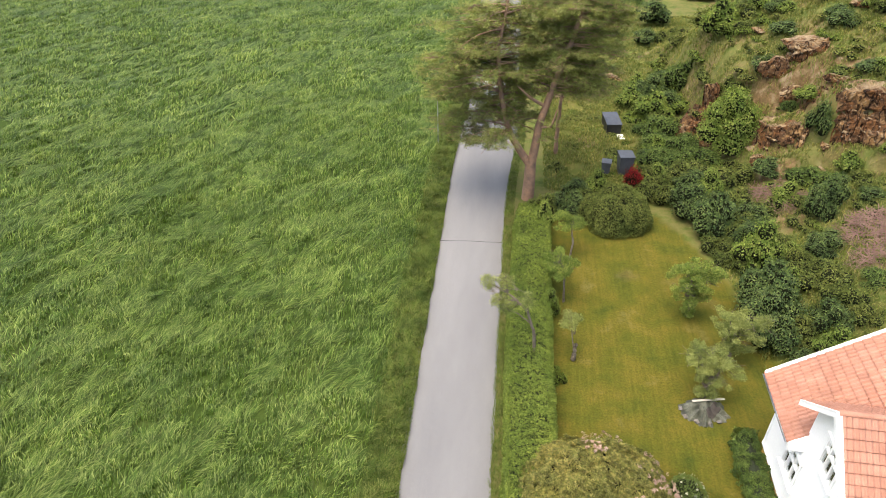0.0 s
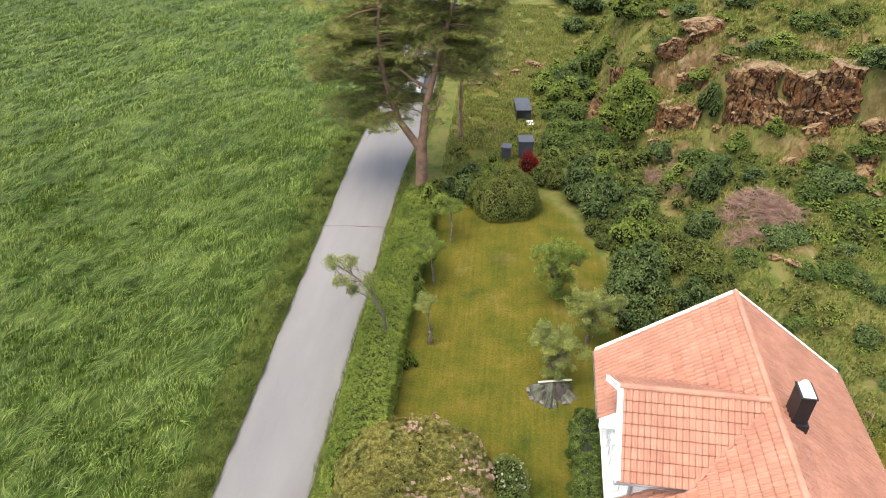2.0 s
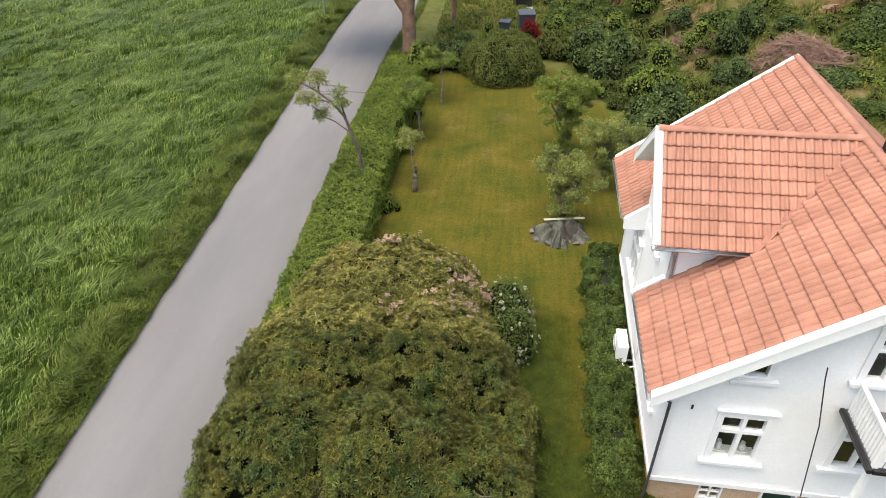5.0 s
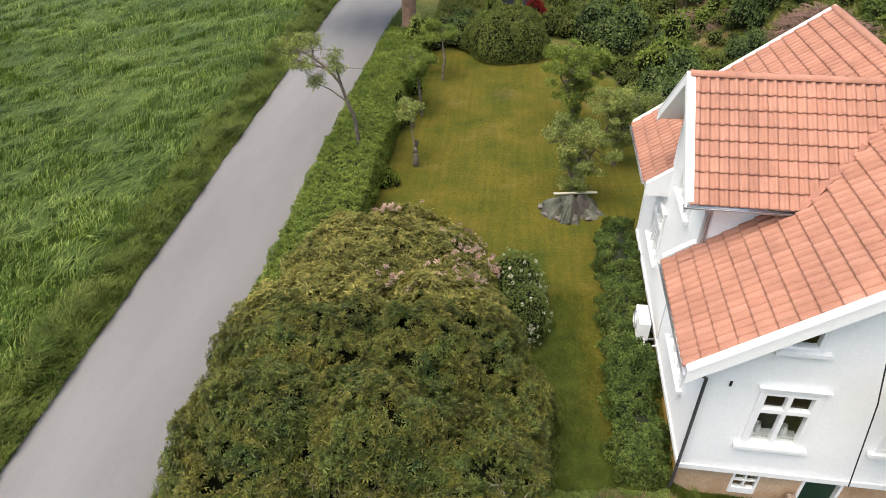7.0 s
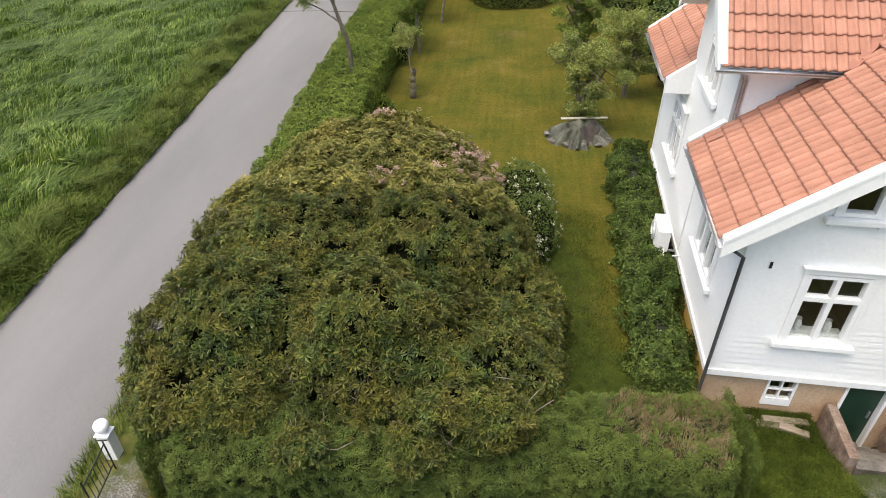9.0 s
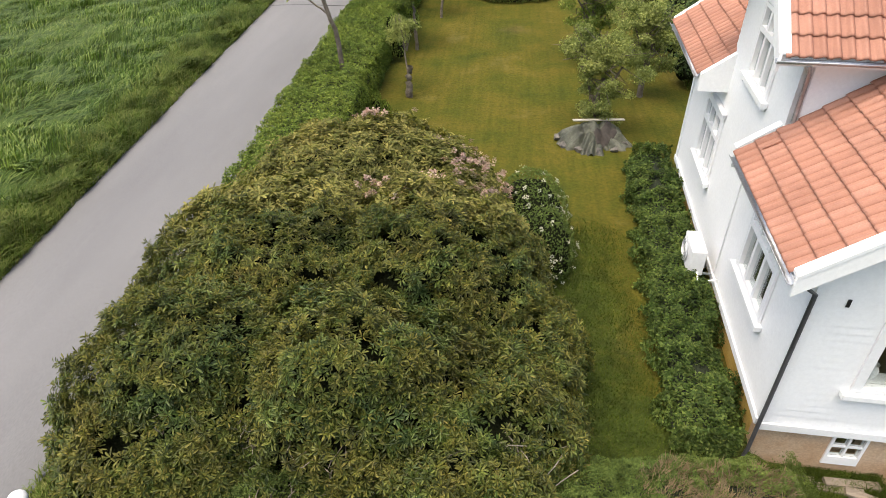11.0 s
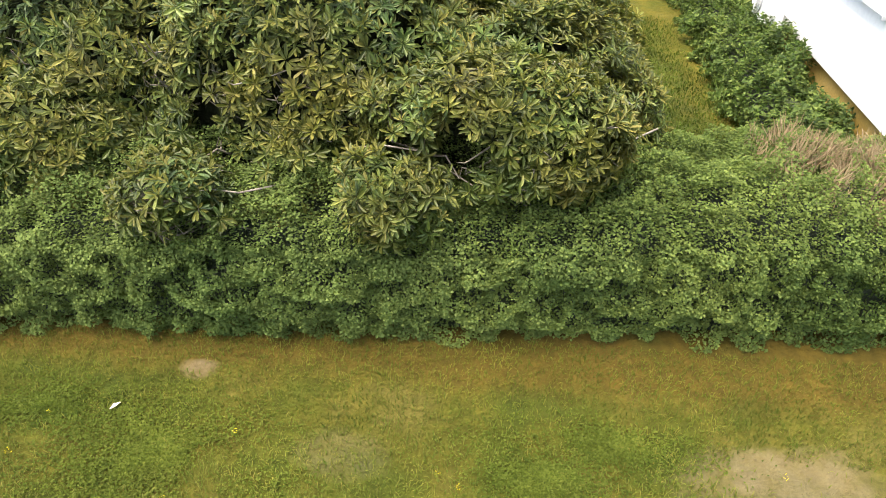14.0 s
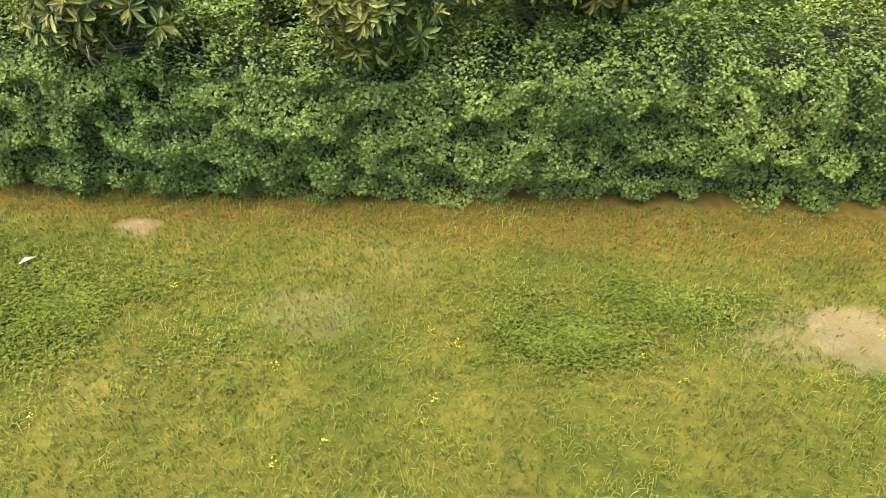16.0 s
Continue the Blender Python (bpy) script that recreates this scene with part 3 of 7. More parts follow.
def build_road():
    ys = np.concatenate([np.arange(-60, 0, 4.0), np.arange(0, 60, 0.5), np.arange(60, 140, 3.0)])
    cols = [-0.06, 0.0, 0.25, 0.5, 0.75, 1.0, 1.06]
    wob = 0.10
    rows = []
    for y in ys:
        l = road_left(y) + wob * (float(fbm(y * 0.8, 3.0)) - 0.5) * 2
        r = road_right(y) + wob * (float(fbm(y * 0.9, 7.0)) - 0.5) * 2
        for c in cols:
            x = l + (r - l) * c
            z = 0.02 + 0.05 * (1 - (2 * c - 1) ** 2) if 0 <= c <= 1 else -0.12
            rows.append((x, y, z))
    n = len(cols)
    a = np.array([i * n + k for i in range(len(ys) - 1) for k in range(n - 1)])
    f = np.stack([a, a + 1, a + n + 1, a + n], 1)
    tagged(new("road", mesh_arrays("road", rows, f, M_ROAD, flat=False)), "narrow grey asphalt lane between field and hedge", "road", kind="structure")


build_road()

# ---- house ----
HOUSE = thing("house", (12.081, 9.687, 0), "white clapboard house with red tiled roof and ochre foundation", "house", rz=-2.69)
EAVE_U, EAVE_Z, RIDGE_U, RIDGE_Z = -0.5, 4.31, 4.52, 8.2
SLOPE = (RIDGE_Z - EAVE_Z) / (RIDGE_U - EAVE_U)
V0, V1 = -0.4, 10.8
LEN, WID = 9.87, 8.89
W0, S0 = 0.15, 0.20
CV, CHALF, CEAVE_Z, CRIDGE_Z, CU = 5.1, 2.32, 6.22, 8.2, -0.42
CSLOPE = (CRIDGE_Z - CEAVE_Z) / CHALF


def main_z(u):
    return EAVE_Z + SLOPE * (min(u, 2 * RIDGE_U - u) - EAVE_U)


def holes_at(z0, z1, holes):
    return [(a, b) for a, b, c, d in holes if c < z1 - 0.02 and d > z0 + 0.02]


def spans(a, b, cuts):
    out, cur = [], a
    for c, d in sorted(cuts):
        if c > cur:
            out.append((cur, min(c, b)))
        cur = max(cur, d)
    if cur < b:
        out.append((cur, b))
    return [(p, q) for p, q in out if q - p > 0.03]


# openings: from, to, foot, head
SOUTH = [(1.30, 2.42, 1.80, 3.44), (3.80, 5.20, 4.93, 6.38), (4.05, 5.15, 1.95, 3.55), (1.365, 2.005, 4.72, 5.47)]
WEST = [(1.505, 3.115, 1.97, 3.55), (6.48, 7.95, 1.95, 3.50), (4.38, 5.68, 4.9, 6.3)]
BOARD = 0.148


def wall_limit(side, z):
    """The wall's reach along its length at a height."""
    if side == "gable":
        if z < main_z(W0) - 0.12:
            return W0, WID
        u = (z + 0.12 - EAVE_Z) / SLOPE + EAVE_U
        return u, 2 * RIDGE_U - u
    if z < 4.12:
        return S0, LEN
    h = (z + 0.12 - CEAVE_Z) / CSLOPE
    return CV - CHALF + max(h, 0.42), CV + CHALF - max(h, 0.42)


def build_wall(name, side, holes, to_uv, parent, top):
    """Inner wall with its openings and the lapped boards outside."""
    bm = bmesh.new()
    cuts_z = sorted({0.72, top, *[h[2] for h in holes], *[h[3] for h in holes], *np.arange(4.0, top, 0.24)})
    for z0, z1 in zip(cuts_z, cuts_z[1:]):
        a, b = wall_limit(side, z1)
        if b - a < 0.1:
            continue
        for p, q in spans(a, b, holes_at(z0, z1, holes)):
            add_box(bm, *to_uv(p, q, 0.0, 0.16, z0, z1))
    wall = part(name, bm, M_WHITE, parent)
    z = 0.74
    while z < top - 0.05:
        a, b = wall_limit(side, min(z + BOARD, top))
        for p, q in spans(a, b, holes_at(z, z + BOARD, holes)):
            bm = bmesh.new()
            lo, hi = to_uv(p, q, -0.027, -0.002, z, z + BOARD - 0.002)
            add_box(bm, lo, hi)
            bm.verts.ensure_lookup_table()
            ob = part("siding_board", bm, M_WHITE, wall)
            for vert in ob.data.vertices:
                if vert.co.z > z + BOARD * 0.5:
                    if side == "gable":
                        vert.co.y = max(vert.co.y, S0 - 0.016) if to_uv(0, 1, 0, 1, 0, 1)[0][1] >= 0 else vert.co.y
                    else:
                        vert.co.x = max(vert.co.x, W0 - 0.016)
        z += BOARD
    return wall


def uv_south(p, q, d0, d1, z0, z1):
    return (p, S0 + d0, z0), (q, S0 + d1, z1)


def uv_west(p, q, d0, d1, z0, z1):
    return (W0 + d0, p, z0), (W0 + d1, q, z1)


build_wall("wall_south", "gable", SOUTH, uv_south, HOUSE, 8.0)
build_wall("wall_west", "long", WEST, uv_west, HOUSE, 8.0)
bm = bmesh.new()
add_prism(bm, [(0.32, LEN, 0.72), (WID - 0.17, LEN, 0.72), (WID - 0.17, LEN, 4.4), (RIDGE_U, LEN, 7.95), (0.32, LEN, 4.4)], (0, -0.16, 0))
part("wall_north", bm, M_WHITE, HOUSE)
part("wall_east", box((WID - 0.16, 0.37, 0.72), (WID, LEN, 4.5)), M_WHITE, HOUSE)
part("upper_floor", box((0.32, 0.37, 4.0), (WID - 0.17, LEN - 0.17, 4.12)), M_ROOM, HOUSE)
part("lower_floor", box((0.32, 0.37, 0.80), (WID - 0.17, LEN - 0.17, 0.92)), M_ROOM, HOUSE)
part("inner_partition", box((3.2, 0.37, 0.93), (3.3, LEN - 0.17, 3.99)), M_ROOM, HOUSE)
part("inner_partition", box((0.32, 4.1, 0.93), (3.19, 4.2, 3.99)), M_ROOM, HOUSE)

# foundation with cellar window and sunk door
for lo, hi in (((0.20, 0.25, -0.6), (1.42, 0.55, 0.72)), ((1.42, 0.25, -0.6), (2.02, 0.55, -0.02)), ((1.42, 0.25, 0.645), (2.02, 0.55, 0.72)), ((2.02, 0.25, -0.6), (2.95, 0.55, 0.72)),
               ((3.85, 0.25, -1.4), (WID - 0.03, 0.55, 0.72)), ((2.95, 0.25, 0.645), (3.85, 0.55, 0.72)), ((WID - 0.33, 0.55, -0.6), (WID - 0.03, LEN - 0.03, 0.72)), ((0.50, LEN - 0.33, -0.6), (WID - 0.33, LEN - 0.03, 0.72))):
    part("foundation", box(lo, hi), M_FOUND, HOUSE, "ochre-brown rendered foundation wall")
part("foundation", box((0.20, 0.552, -0.6), (0.50, LEN - 0.03, 0.72)), M_OCHRE, HOUSE, "yellow ochre painted foundation wall")


def frame_window(w, h, lights, transom, m, parent, hood=True, sill=True):
    """A window about its middle foot: x along the wall, y outwards."""
    o = 0.075
    bm = bmesh.new()
    outer = [(-w / 2, 0), (w / 2, 0), (w / 2, h), (-w / 2, h)]
    inner = [(-w / 2 + o, o), (w / 2 - o, o), (w / 2 - o, h - o), (-w / 2 + o, h - o)]
    rings = [[bm.verts.new((x, y, z)) for x, z in ring] for y, ring in ((0.045, outer), (0.045, inner), (-0.10, inner), (-0.10, outer))]
    for k in range(4):
        for i in range(4):
            j = (i + 1) % 4
            bm.faces.new((rings[k][i], rings[k][j], rings[(k + 1) % 4][j], rings[(k + 1) % 4][i]))
    bmesh.ops.recalc_face_normals(bm, faces=bm.faces[:])
    win = part("window", bm, M_WHITE, parent, "white painted wooden casement window", m)
    if transom:
        part("transom", box((-w / 2 + o, -0.09, h * transom - 0.055), (w / 2 - o, 0.05, h * transom + 0.055), 0.006), M_WHITE, win)
    for i in range(1, lights):
        x = -w / 2 + w * i / lights
        part("mullion", box((x - 0.05, -0.085, o), (x + 0.05, 0.042, h - o), 0.006), M_WHITE, win)
    for lo, hi in (((-w / 2 - 0.08, 0.002, -0.02), (-w / 2 - 0.002, 0.05, h + 0.02)), ((w / 2 + 0.002, 0.002, -0.02), (w / 2 + 0.08, 0.05, h + 0.02))):
        part("casing", box(lo, hi, 0.006), M_WHITE, win)
    if sill:
        part("sill", box((-w / 2 - 0.2, 0.0, -0.13), (w / 2 + 0.2, 0.13, -0.022), 0.012), M_WHITE, win)
    if sill:
        for x in (-w / 2 - 0.12, w / 2 + 0.04):
            part("sill_bracket", box((x, 0.0, -0.20), (x + 0.08, 0.09, -0.132), 0.008), M_WHITE, win)
    if hood:
        bm = box((-w / 2 - 0.1, 0.0, h + 0.022), (w / 2 + 0.1, 0.06, h + 0.15), 0.01)
        add_box(bm, (-w / 2 - 0.15, 0.0, h + 0.15), (w / 2 + 0.15, 0.11, h + 0.185), 0.008)
        part("hood", bm, M_WHITE, win)
    zs = [(o, h * transom - 0.055), (h * transom + 0.055, h - o)] if transom else [(o, h - o)]
    for i in range(lights):
        a = -w / 2 + w * i / lights + (0.05 if i else o)
        b = -w / 2 + w * (i + 1) / lights - (0.05 if i < lights - 1 else o)
        for z0, z1 in zs:
            p = part("pane", box((a - 0.004, -0.045, z0 - 0.004), (b + 0.004, -0.035, z1 + 0.004)), M_GLASS, win)
            p.visible_shadow = False
    return win


def south_m(u, z):
    return pose(u, S0 - 0.03, z, 0, 0, 180)


def west_m(v, z):
    return pose(W0 - 0.03, v, z, 0, 0, 90)


frame_window(1.12, 1.64, 2, 0.66, south_m(1.86, 1.80), HOUSE)
frame_window(1.40, 1.45, 3, 0.64, south_m(4.50, 4.93), HOUSE)
frame_window(1.10, 1.60, 2, 0.66, south_m(4.60, 1.95), HOUSE)
frame_window(0.64, 0.75, 1, 0, south_m(1.685, 4.72), HOUSE, False)
frame_window(1.61, 1.58, 3, 0.66, west_m(2.31, 1.97), HOUSE)
frame_window(1.47, 1.55, 3, 0.66, west_m(7.215, 1.95), HOUSE)
frame_window(1.30, 1.40, 3, 0.66, west_m(5.03, 4.90), HOUSE)

# corner boards, base boards, downpipes
part("corner_board", box((W0 - 0.055, S0 - 0.055, 0.84), (W0 + 0.10, S0 - 0.034, 4.2)), M_WHITE, HOUSE)
part("corner_board", box((W0 - 0.055, S0 - 0.033, 0.84), (W0 - 0.034, S0 + 0.10, 4.2)), M_WHITE, HOUSE)
part("base_board", box((W0 - 0.06, S0 - 0.085, 0.68), (WID, S0 - 0.035, 0.84), 0.008), M_WHITE, HOUSE)
part("base_board", box((W0 - 0.085, S0 + 0.02, 0.69), (W0 - 0.035, LEN, 0.84), 0.008), M_WHITE, HOUSE)
part("corner_board", box((W0 - 0.06, 4.24, 0.84), (W0 - 0.033, 4.33, 4.1)), M_WHITE, HOUSE)
part("corner_board", box((W0 - 0.06, LEN - 0.12, 0.84), (W0 - 0.033, LEN, 4.1)), M_WHITE, HOUSE)
v, f = tube_arrays([(EAVE_U - 0.05, V0 + 0.3, 4.22), (-0.25, S0 - 0.22, 4.0), (0.06, S0 - 0.13, 3.75), (0.06, S0 - 0.13, 0.2), (0.02, S0 - 0.15, 0.02)], [0.036] * 5, 10)
part_mesh("downpipe", mesh_arrays("downpipe", v, f, M_PIPE, flat=False), HOUSE, "dark grey downpipe")
v, f = tube_arrays([(0.02, CV - CHALF - 0.02, 6.14), (0.12, CV - CHALF + 0.18, 5.98), (0.22, CV - CHALF + 0.36, 5.85), (0.22, CV - CHALF + 0.36, 4.95)], [0.038] * 4, 10)
part_mesh("downpipe", mesh_arrays("downpipe", v, f, M_ZINC, flat=False), HOUSE, "zinc downpipe")
v, f = tube_arrays([(2.72, -0.40, 5.75), (2.78, -0.40, 5.4), (3.15, -0.34, 3.9), (3.68, -0.12, 1.0)], [0.014] * 4, 6)
part_mesh("cable", mesh_arrays("cable", v, f, M_DARK, flat=False), HOUSE, "thin dark earthing cable")

# ---- roof ----
TILE_W, TILE_L = 0.205, 0.376


def tile_arrays():
    """One single-rolled tile, x across, y up the slope, z off the roof."""
    t = np.linspace(0, 1, 13)
    x = np.append(t * TILE_W, TILE_W + 0.004)
    z = 0.004 + 0.055 * np.sin(np.pi * np.clip((t - 0.36) / 0.68, 0, 1)) ** 1.15
    z = np.append(z, -0.012)
    rows = [(0.004, 0.036, -0.036), (0.0, 0.031, 0.0), (0.04, 0.036, 0.0), (TILE_L + 0.06, 0.0, 0.0)]
    v = []
    for y, lift, drop in rows:
        for a, b in zip(x, z):
            v.append((a, y, b + lift + drop))
    n = len(x)
    f = [(r * n + i, r * n + i + 1, (r + 1) * n + i + 1, (r + 1) * n + i) for r in range(3) for i in range(n - 1)]
    return np.array(v), np.array(f)


TV, TF = tile_arrays()
TILE_ME = mesh_arrays("tile", TV, TF, M_TILE, flat=False)


def roof_plane(name, origin, across, up, keep, singles, label):
    """Lays tiles over a slope: across and up are unit vectors in the house's frame."""
    origin, across, up = Vector(origin), Vector(across).normalized(), Vector(up).normalized()
    normal = across.cross(up)
    base = Matrix((across, up, normal)).transposed().to_4x4()
    chunks, single, nc, nr = [], [], 62, 24
    for r in range(-1, nr):
        for c in range(-62, nc):
            s, h = c * TILE_W, r * TILE_L
            q = origin + across * (s + TILE_W / 2) + up * (h + TILE_L / 2)
            if not keep(q):
                continue
            m = Matrix.Translation(origin + across * s + up * h + normal * (0.03 + 0.004 * random.random())) @ base @ Matrix.Rotation(random.uniform(-0.008, 0.008), 4, 'Z')
            if singles(q):
                single.append(m)
            else:
                a = np.array(m)
                chunks.append((TV @ a[:3, :3].T + a[:3, 3], TF))
    return chunks, single


def slab(poly, thick):
    bm = bmesh.new()
    add_prism(bm, poly, (0, 0, -thick))
    return bm


su = Vector((RIDGE_U - EAVE_U, 0, RIDGE_Z - EAVE_Z)).normalized()
cs = Vector((0, CHALF, CRIDGE_Z - CEAVE_Z)).normalized()


def on_main_west(q):
    if not (V0 + 0.1 < q.y < V1 - 0.1 and q.z < RIDGE_Z - 0.02 and q.x > EAVE_U):
        return False
    if CV - CHALF < q.y < CV + CHALF:
        return CEAVE_Z + CSLOPE * (CHALF - abs(q.y - CV)) < q.z - 0.04 and q.x > 1.0
    return True


def on_main_west_full(q):
    if on_main_west(q):
        return True
    # strips of main roof beneath the cross gable's eaves
    return V0 + 0.1 < q.y < V1 - 0.1 and EAVE_U < q.x < 2.2 and (CV - CHALF < q.y < CV - CHALF + 0.42 or CV + CHALF - 0.42 < q.y < CV + CHALF) and q.z < CEAVE_Z - 0.1


def on_cross(q):
    return q.x > CU + 0.12 and q.z < CRIDGE_Z - 0.02 and q.z > CEAVE_Z - 0.02 and q.z > main_z(q.x) + 0.02 and q.x < RIDGE_U


# boards under the tiles
bm = slab([(EAVE_U, V0, EAVE_Z), (RIDGE_U, V0, RIDGE_Z), (RIDGE_U, CV - CHALF + 0.42, RIDGE_Z), (EAVE_U, CV - CHALF + 0.42, EAVE_Z)], 0.14)
add_prism(bm, [(EAVE_U, CV + CHALF - 0.42, EAVE_Z), (RIDGE_U, CV + CHALF - 0.42, RIDGE_Z), (RIDGE_U, V1, RIDGE_Z), (EAVE_U, V1, EAVE_Z)], (0, 0, -0.14))
add_prism(bm, [(1.9, CV - CHALF + 0.422, main_z(1.9)), (RIDGE_U, CV - CHALF + 0.422, RIDGE_Z), (RIDGE_U, CV + CHALF - 0.422, RIDGE_Z), (1.9, CV + CHALF - 0.422, main_z(1.9))], (0, 0, -0.14))
roof_w = part("roof", bm, M_WHITE, HOUSE, "red tiled gable roof")
ER = 2 * RIDGE_U - EAVE_U
bm = slab([(ER, V0, EAVE_Z), (RIDGE_U + 0.003, V0, RIDGE_Z), (RIDGE_U + 0.003, V1, RIDGE_Z), (ER, V1, EAVE_Z)], 0.14)
roof_e = part("roof", bm, M_WHITE, HOUSE)
cin = (CEAVE_Z - EAVE_Z) / SLOPE + EAVE_U
bm = slab([(CU, CV - CHALF, CEAVE_Z), (cin, CV - CHALF, CEAVE_Z), (RIDGE_U, CV, CRIDGE_Z), (CU, CV, CRIDGE_Z)], 0.12)
add_prism(bm, [(CU, CV + CHALF, CEAVE_Z), (cin, CV + CHALF, CEAVE_Z), (RIDGE_U, CV + 0.003, CRIDGE_Z), (CU, CV + 0.003, CRIDGE_Z)], (0, 0, -0.12))
roof_c = part("roof", bm, M_WHITE, HOUSE)

LOOSE = []
for keep, org, acr, up, single, parent in (
        (on_main_west_full, (EAVE_U - 0.04, V1, EAVE_Z), (0, -1, 0), su, lambda q: q.y < 3.2 and q.x < 2.75, roof_w),
        (lambda q: V0 + 0.1 < q.y < V1 - 0.1 and q.x < ER and q.z < RIDGE_Z - 0.02, (ER + 0.04, V0, EAVE_Z), (0, 1, 0), Vector((-su.x, 0, su.z)), lambda q: False, roof_e),
        (lambda q: on_cross(q) and q.y < CV, (CU + 0.04, CV - CHALF - 0.03, CEAVE_Z), (1, 0, 0), cs, lambda q: True, roof_c),
        (lambda q: on_cross(q) and q.y > CV, (RIDGE_U, CV + CHALF + 0.03, CEAVE_Z), (-1, 0, 0), Vector((0, -cs.y, cs.z)), lambda q: False, roof_c)):
    chunks, singles_m = roof_plane("tile", org, acr, up, keep, single, "")
    if chunks:
        v, f = merge(chunks)
        part_mesh("tiles", mesh_arrays("tiles", v, f, M_TILE, flat=False), parent, kind="stuff")
    LOOSE.append((parent, singles_m))


def ridge_caps(points, parent):
    """Half-round ridge tiles along a line, overlapping."""
    a, b = Vector(points[0]), Vector(points[1])
    n = max(1, round((b - a).length / 0.36))
    t = np.linspace(0, np.pi, 9)
    for i in range(n):
        p, q = a.lerp(b, i / n), a.lerp(b, (i + 1.1) / n)
        d = (q - p).normalized()
        side = d.cross(Vector((0, 0, 1))).normalized()
        up = side.cross(d)
        vs = []
        for c, r in ((p, 0.13), (q, 0.115)):
            for ang in t:
                vs.append(c + side * (math.cos(ang) * r) + up * (math.sin(ang) * r * 0.75 + 0.03))
        k = len(t)
        fs = [(j, j + 1, k + j + 1, k + j) for j in range(k - 1)]
        part_mesh("ridge_tile", mesh_arrays("ridge_tile", [tuple(x) for x in vs], fs, M_TILE, flat=False), parent)


ridge_caps(((RIDGE_U, V0, RIDGE_Z + 0.03), (RIDGE_U, V1, RIDGE_Z + 0.03)), roof_w)
ridge_caps(((CU, CV, CRIDGE_Z + 0.03), (RIDGE_U - 0.1, CV, CRIDGE_Z + 0.03)), roof_c)


def board_along(name, a, b, depth, thick, parent, material=M_WHITE):
    """A board hung below the line a to b, thick along its outer side."""
    a, b = Vector(a), Vector(b)
    bm = bmesh.new()
    add_prism(bm, [a, b, b - Vector((0, 0, depth)), a - Vector((0, 0, depth))], thick)
    return part(name, bm, material, parent)


for vv, th in ((V0, (0, -0.05, 0)), (V1, (0, 0.05, 0))):
    for u0 in (EAVE_U, ER):
        s = 1 if u0 < RIDGE_U else -1
        board_along("barge_board", (u0 - 0.03 * s, vv, EAVE_Z + 0.07), (RIDGE_U, vv, RIDGE_Z + 0.09), 0.3, th, HOUSE)
        part("barge_cap", add_prism(bmesh.new(), [(u0 - 0.03 * s, vv + th[1] * 1.3, EAVE_Z + 0.072), (RIDGE_U, vv + th[1] * 1.3, RIDGE_Z + 0.092), (RIDGE_U, vv - th[1] * 2.6, RIDGE_Z + 0.092), (u0 - 0.03 * s, vv - th[1] * 2.6, EAVE_Z + 0.072)], (0, 0, 0.06)), M_WHITE, HOUSE)
for s in (-1, 1):
    board_along("barge_board", (CU, CV + s * (CHALF + 0.03), CEAVE_Z + 0.07), (CU, CV, CRIDGE_Z + 0.09), 0.28, (-0.05, 0, 0), HOUSE)
    part("barge_cap", add_prism(bmesh.new(), [(CU - 0.065, CV + s * (CHALF + 0.03), CEAVE_Z + 0.072), (CU - 0.065, CV, CRIDGE_Z + 0.1), (CU + 0.12, CV, CRIDGE_Z + 0.1), (CU + 0.12, CV + s * (CHALF + 0.03), CEAVE_Z + 0.072)], (0, 0, 0.03)), M_WHITE, HOUSE)
# cross gable cheeks
for v0 in (CV - CHALF + 0.42, CV + CHALF - 0.42 - 0.1):
    bm = bmesh.new()
    add_prism(bm, [(W0 - 0.02, v0, 4.2), (2.2, v0, 6.2), (2.2, v0, 6.45), (W0 - 0.02, v0, 6.45)], (0, 0.1, 0))
    part("gable_cheek", bm, M_WHITE, HOUSE)


def gutter(name, a, b, parent, r=0.065):
    a, b = Vector(a), Vector(b)
    d = (b - a).normalized()
    side = d.cross(Vector((0, 0, 1))).normalized()
    t = np.linspace(np.pi, 2 * np.pi, 8)
    vs = []
    for c in (a, b):
        for rr in (r, r * 0.88):
            vs += [tuple(c + side * (math.cos(x) * rr) + Vector((0, 0, math.sin(x) * rr))) for x in t]
    k = len(t)
    fs = []
    for i in range(k - 1):
        fs += [(i, i + 1, 2 * k + i + 1, 2 * k + i), (k + i + 1, k + i, 3 * k + i, 3 * k + i + 1), (i, k + i, k + i + 1, i + 1), (2 * k + i, 2 * k + i + 1, 3 * k + i + 1, 3 * k + i)]
    fs += [(0, 2 * k, 3 * k, k), (k - 1, 2 * k - 1, 4 * k - 1, 3 * k - 1)]
    part_mesh(name, mesh_arrays(name, vs, fs, M_ZINC, flat=False), parent, "zinc half-round gutter")


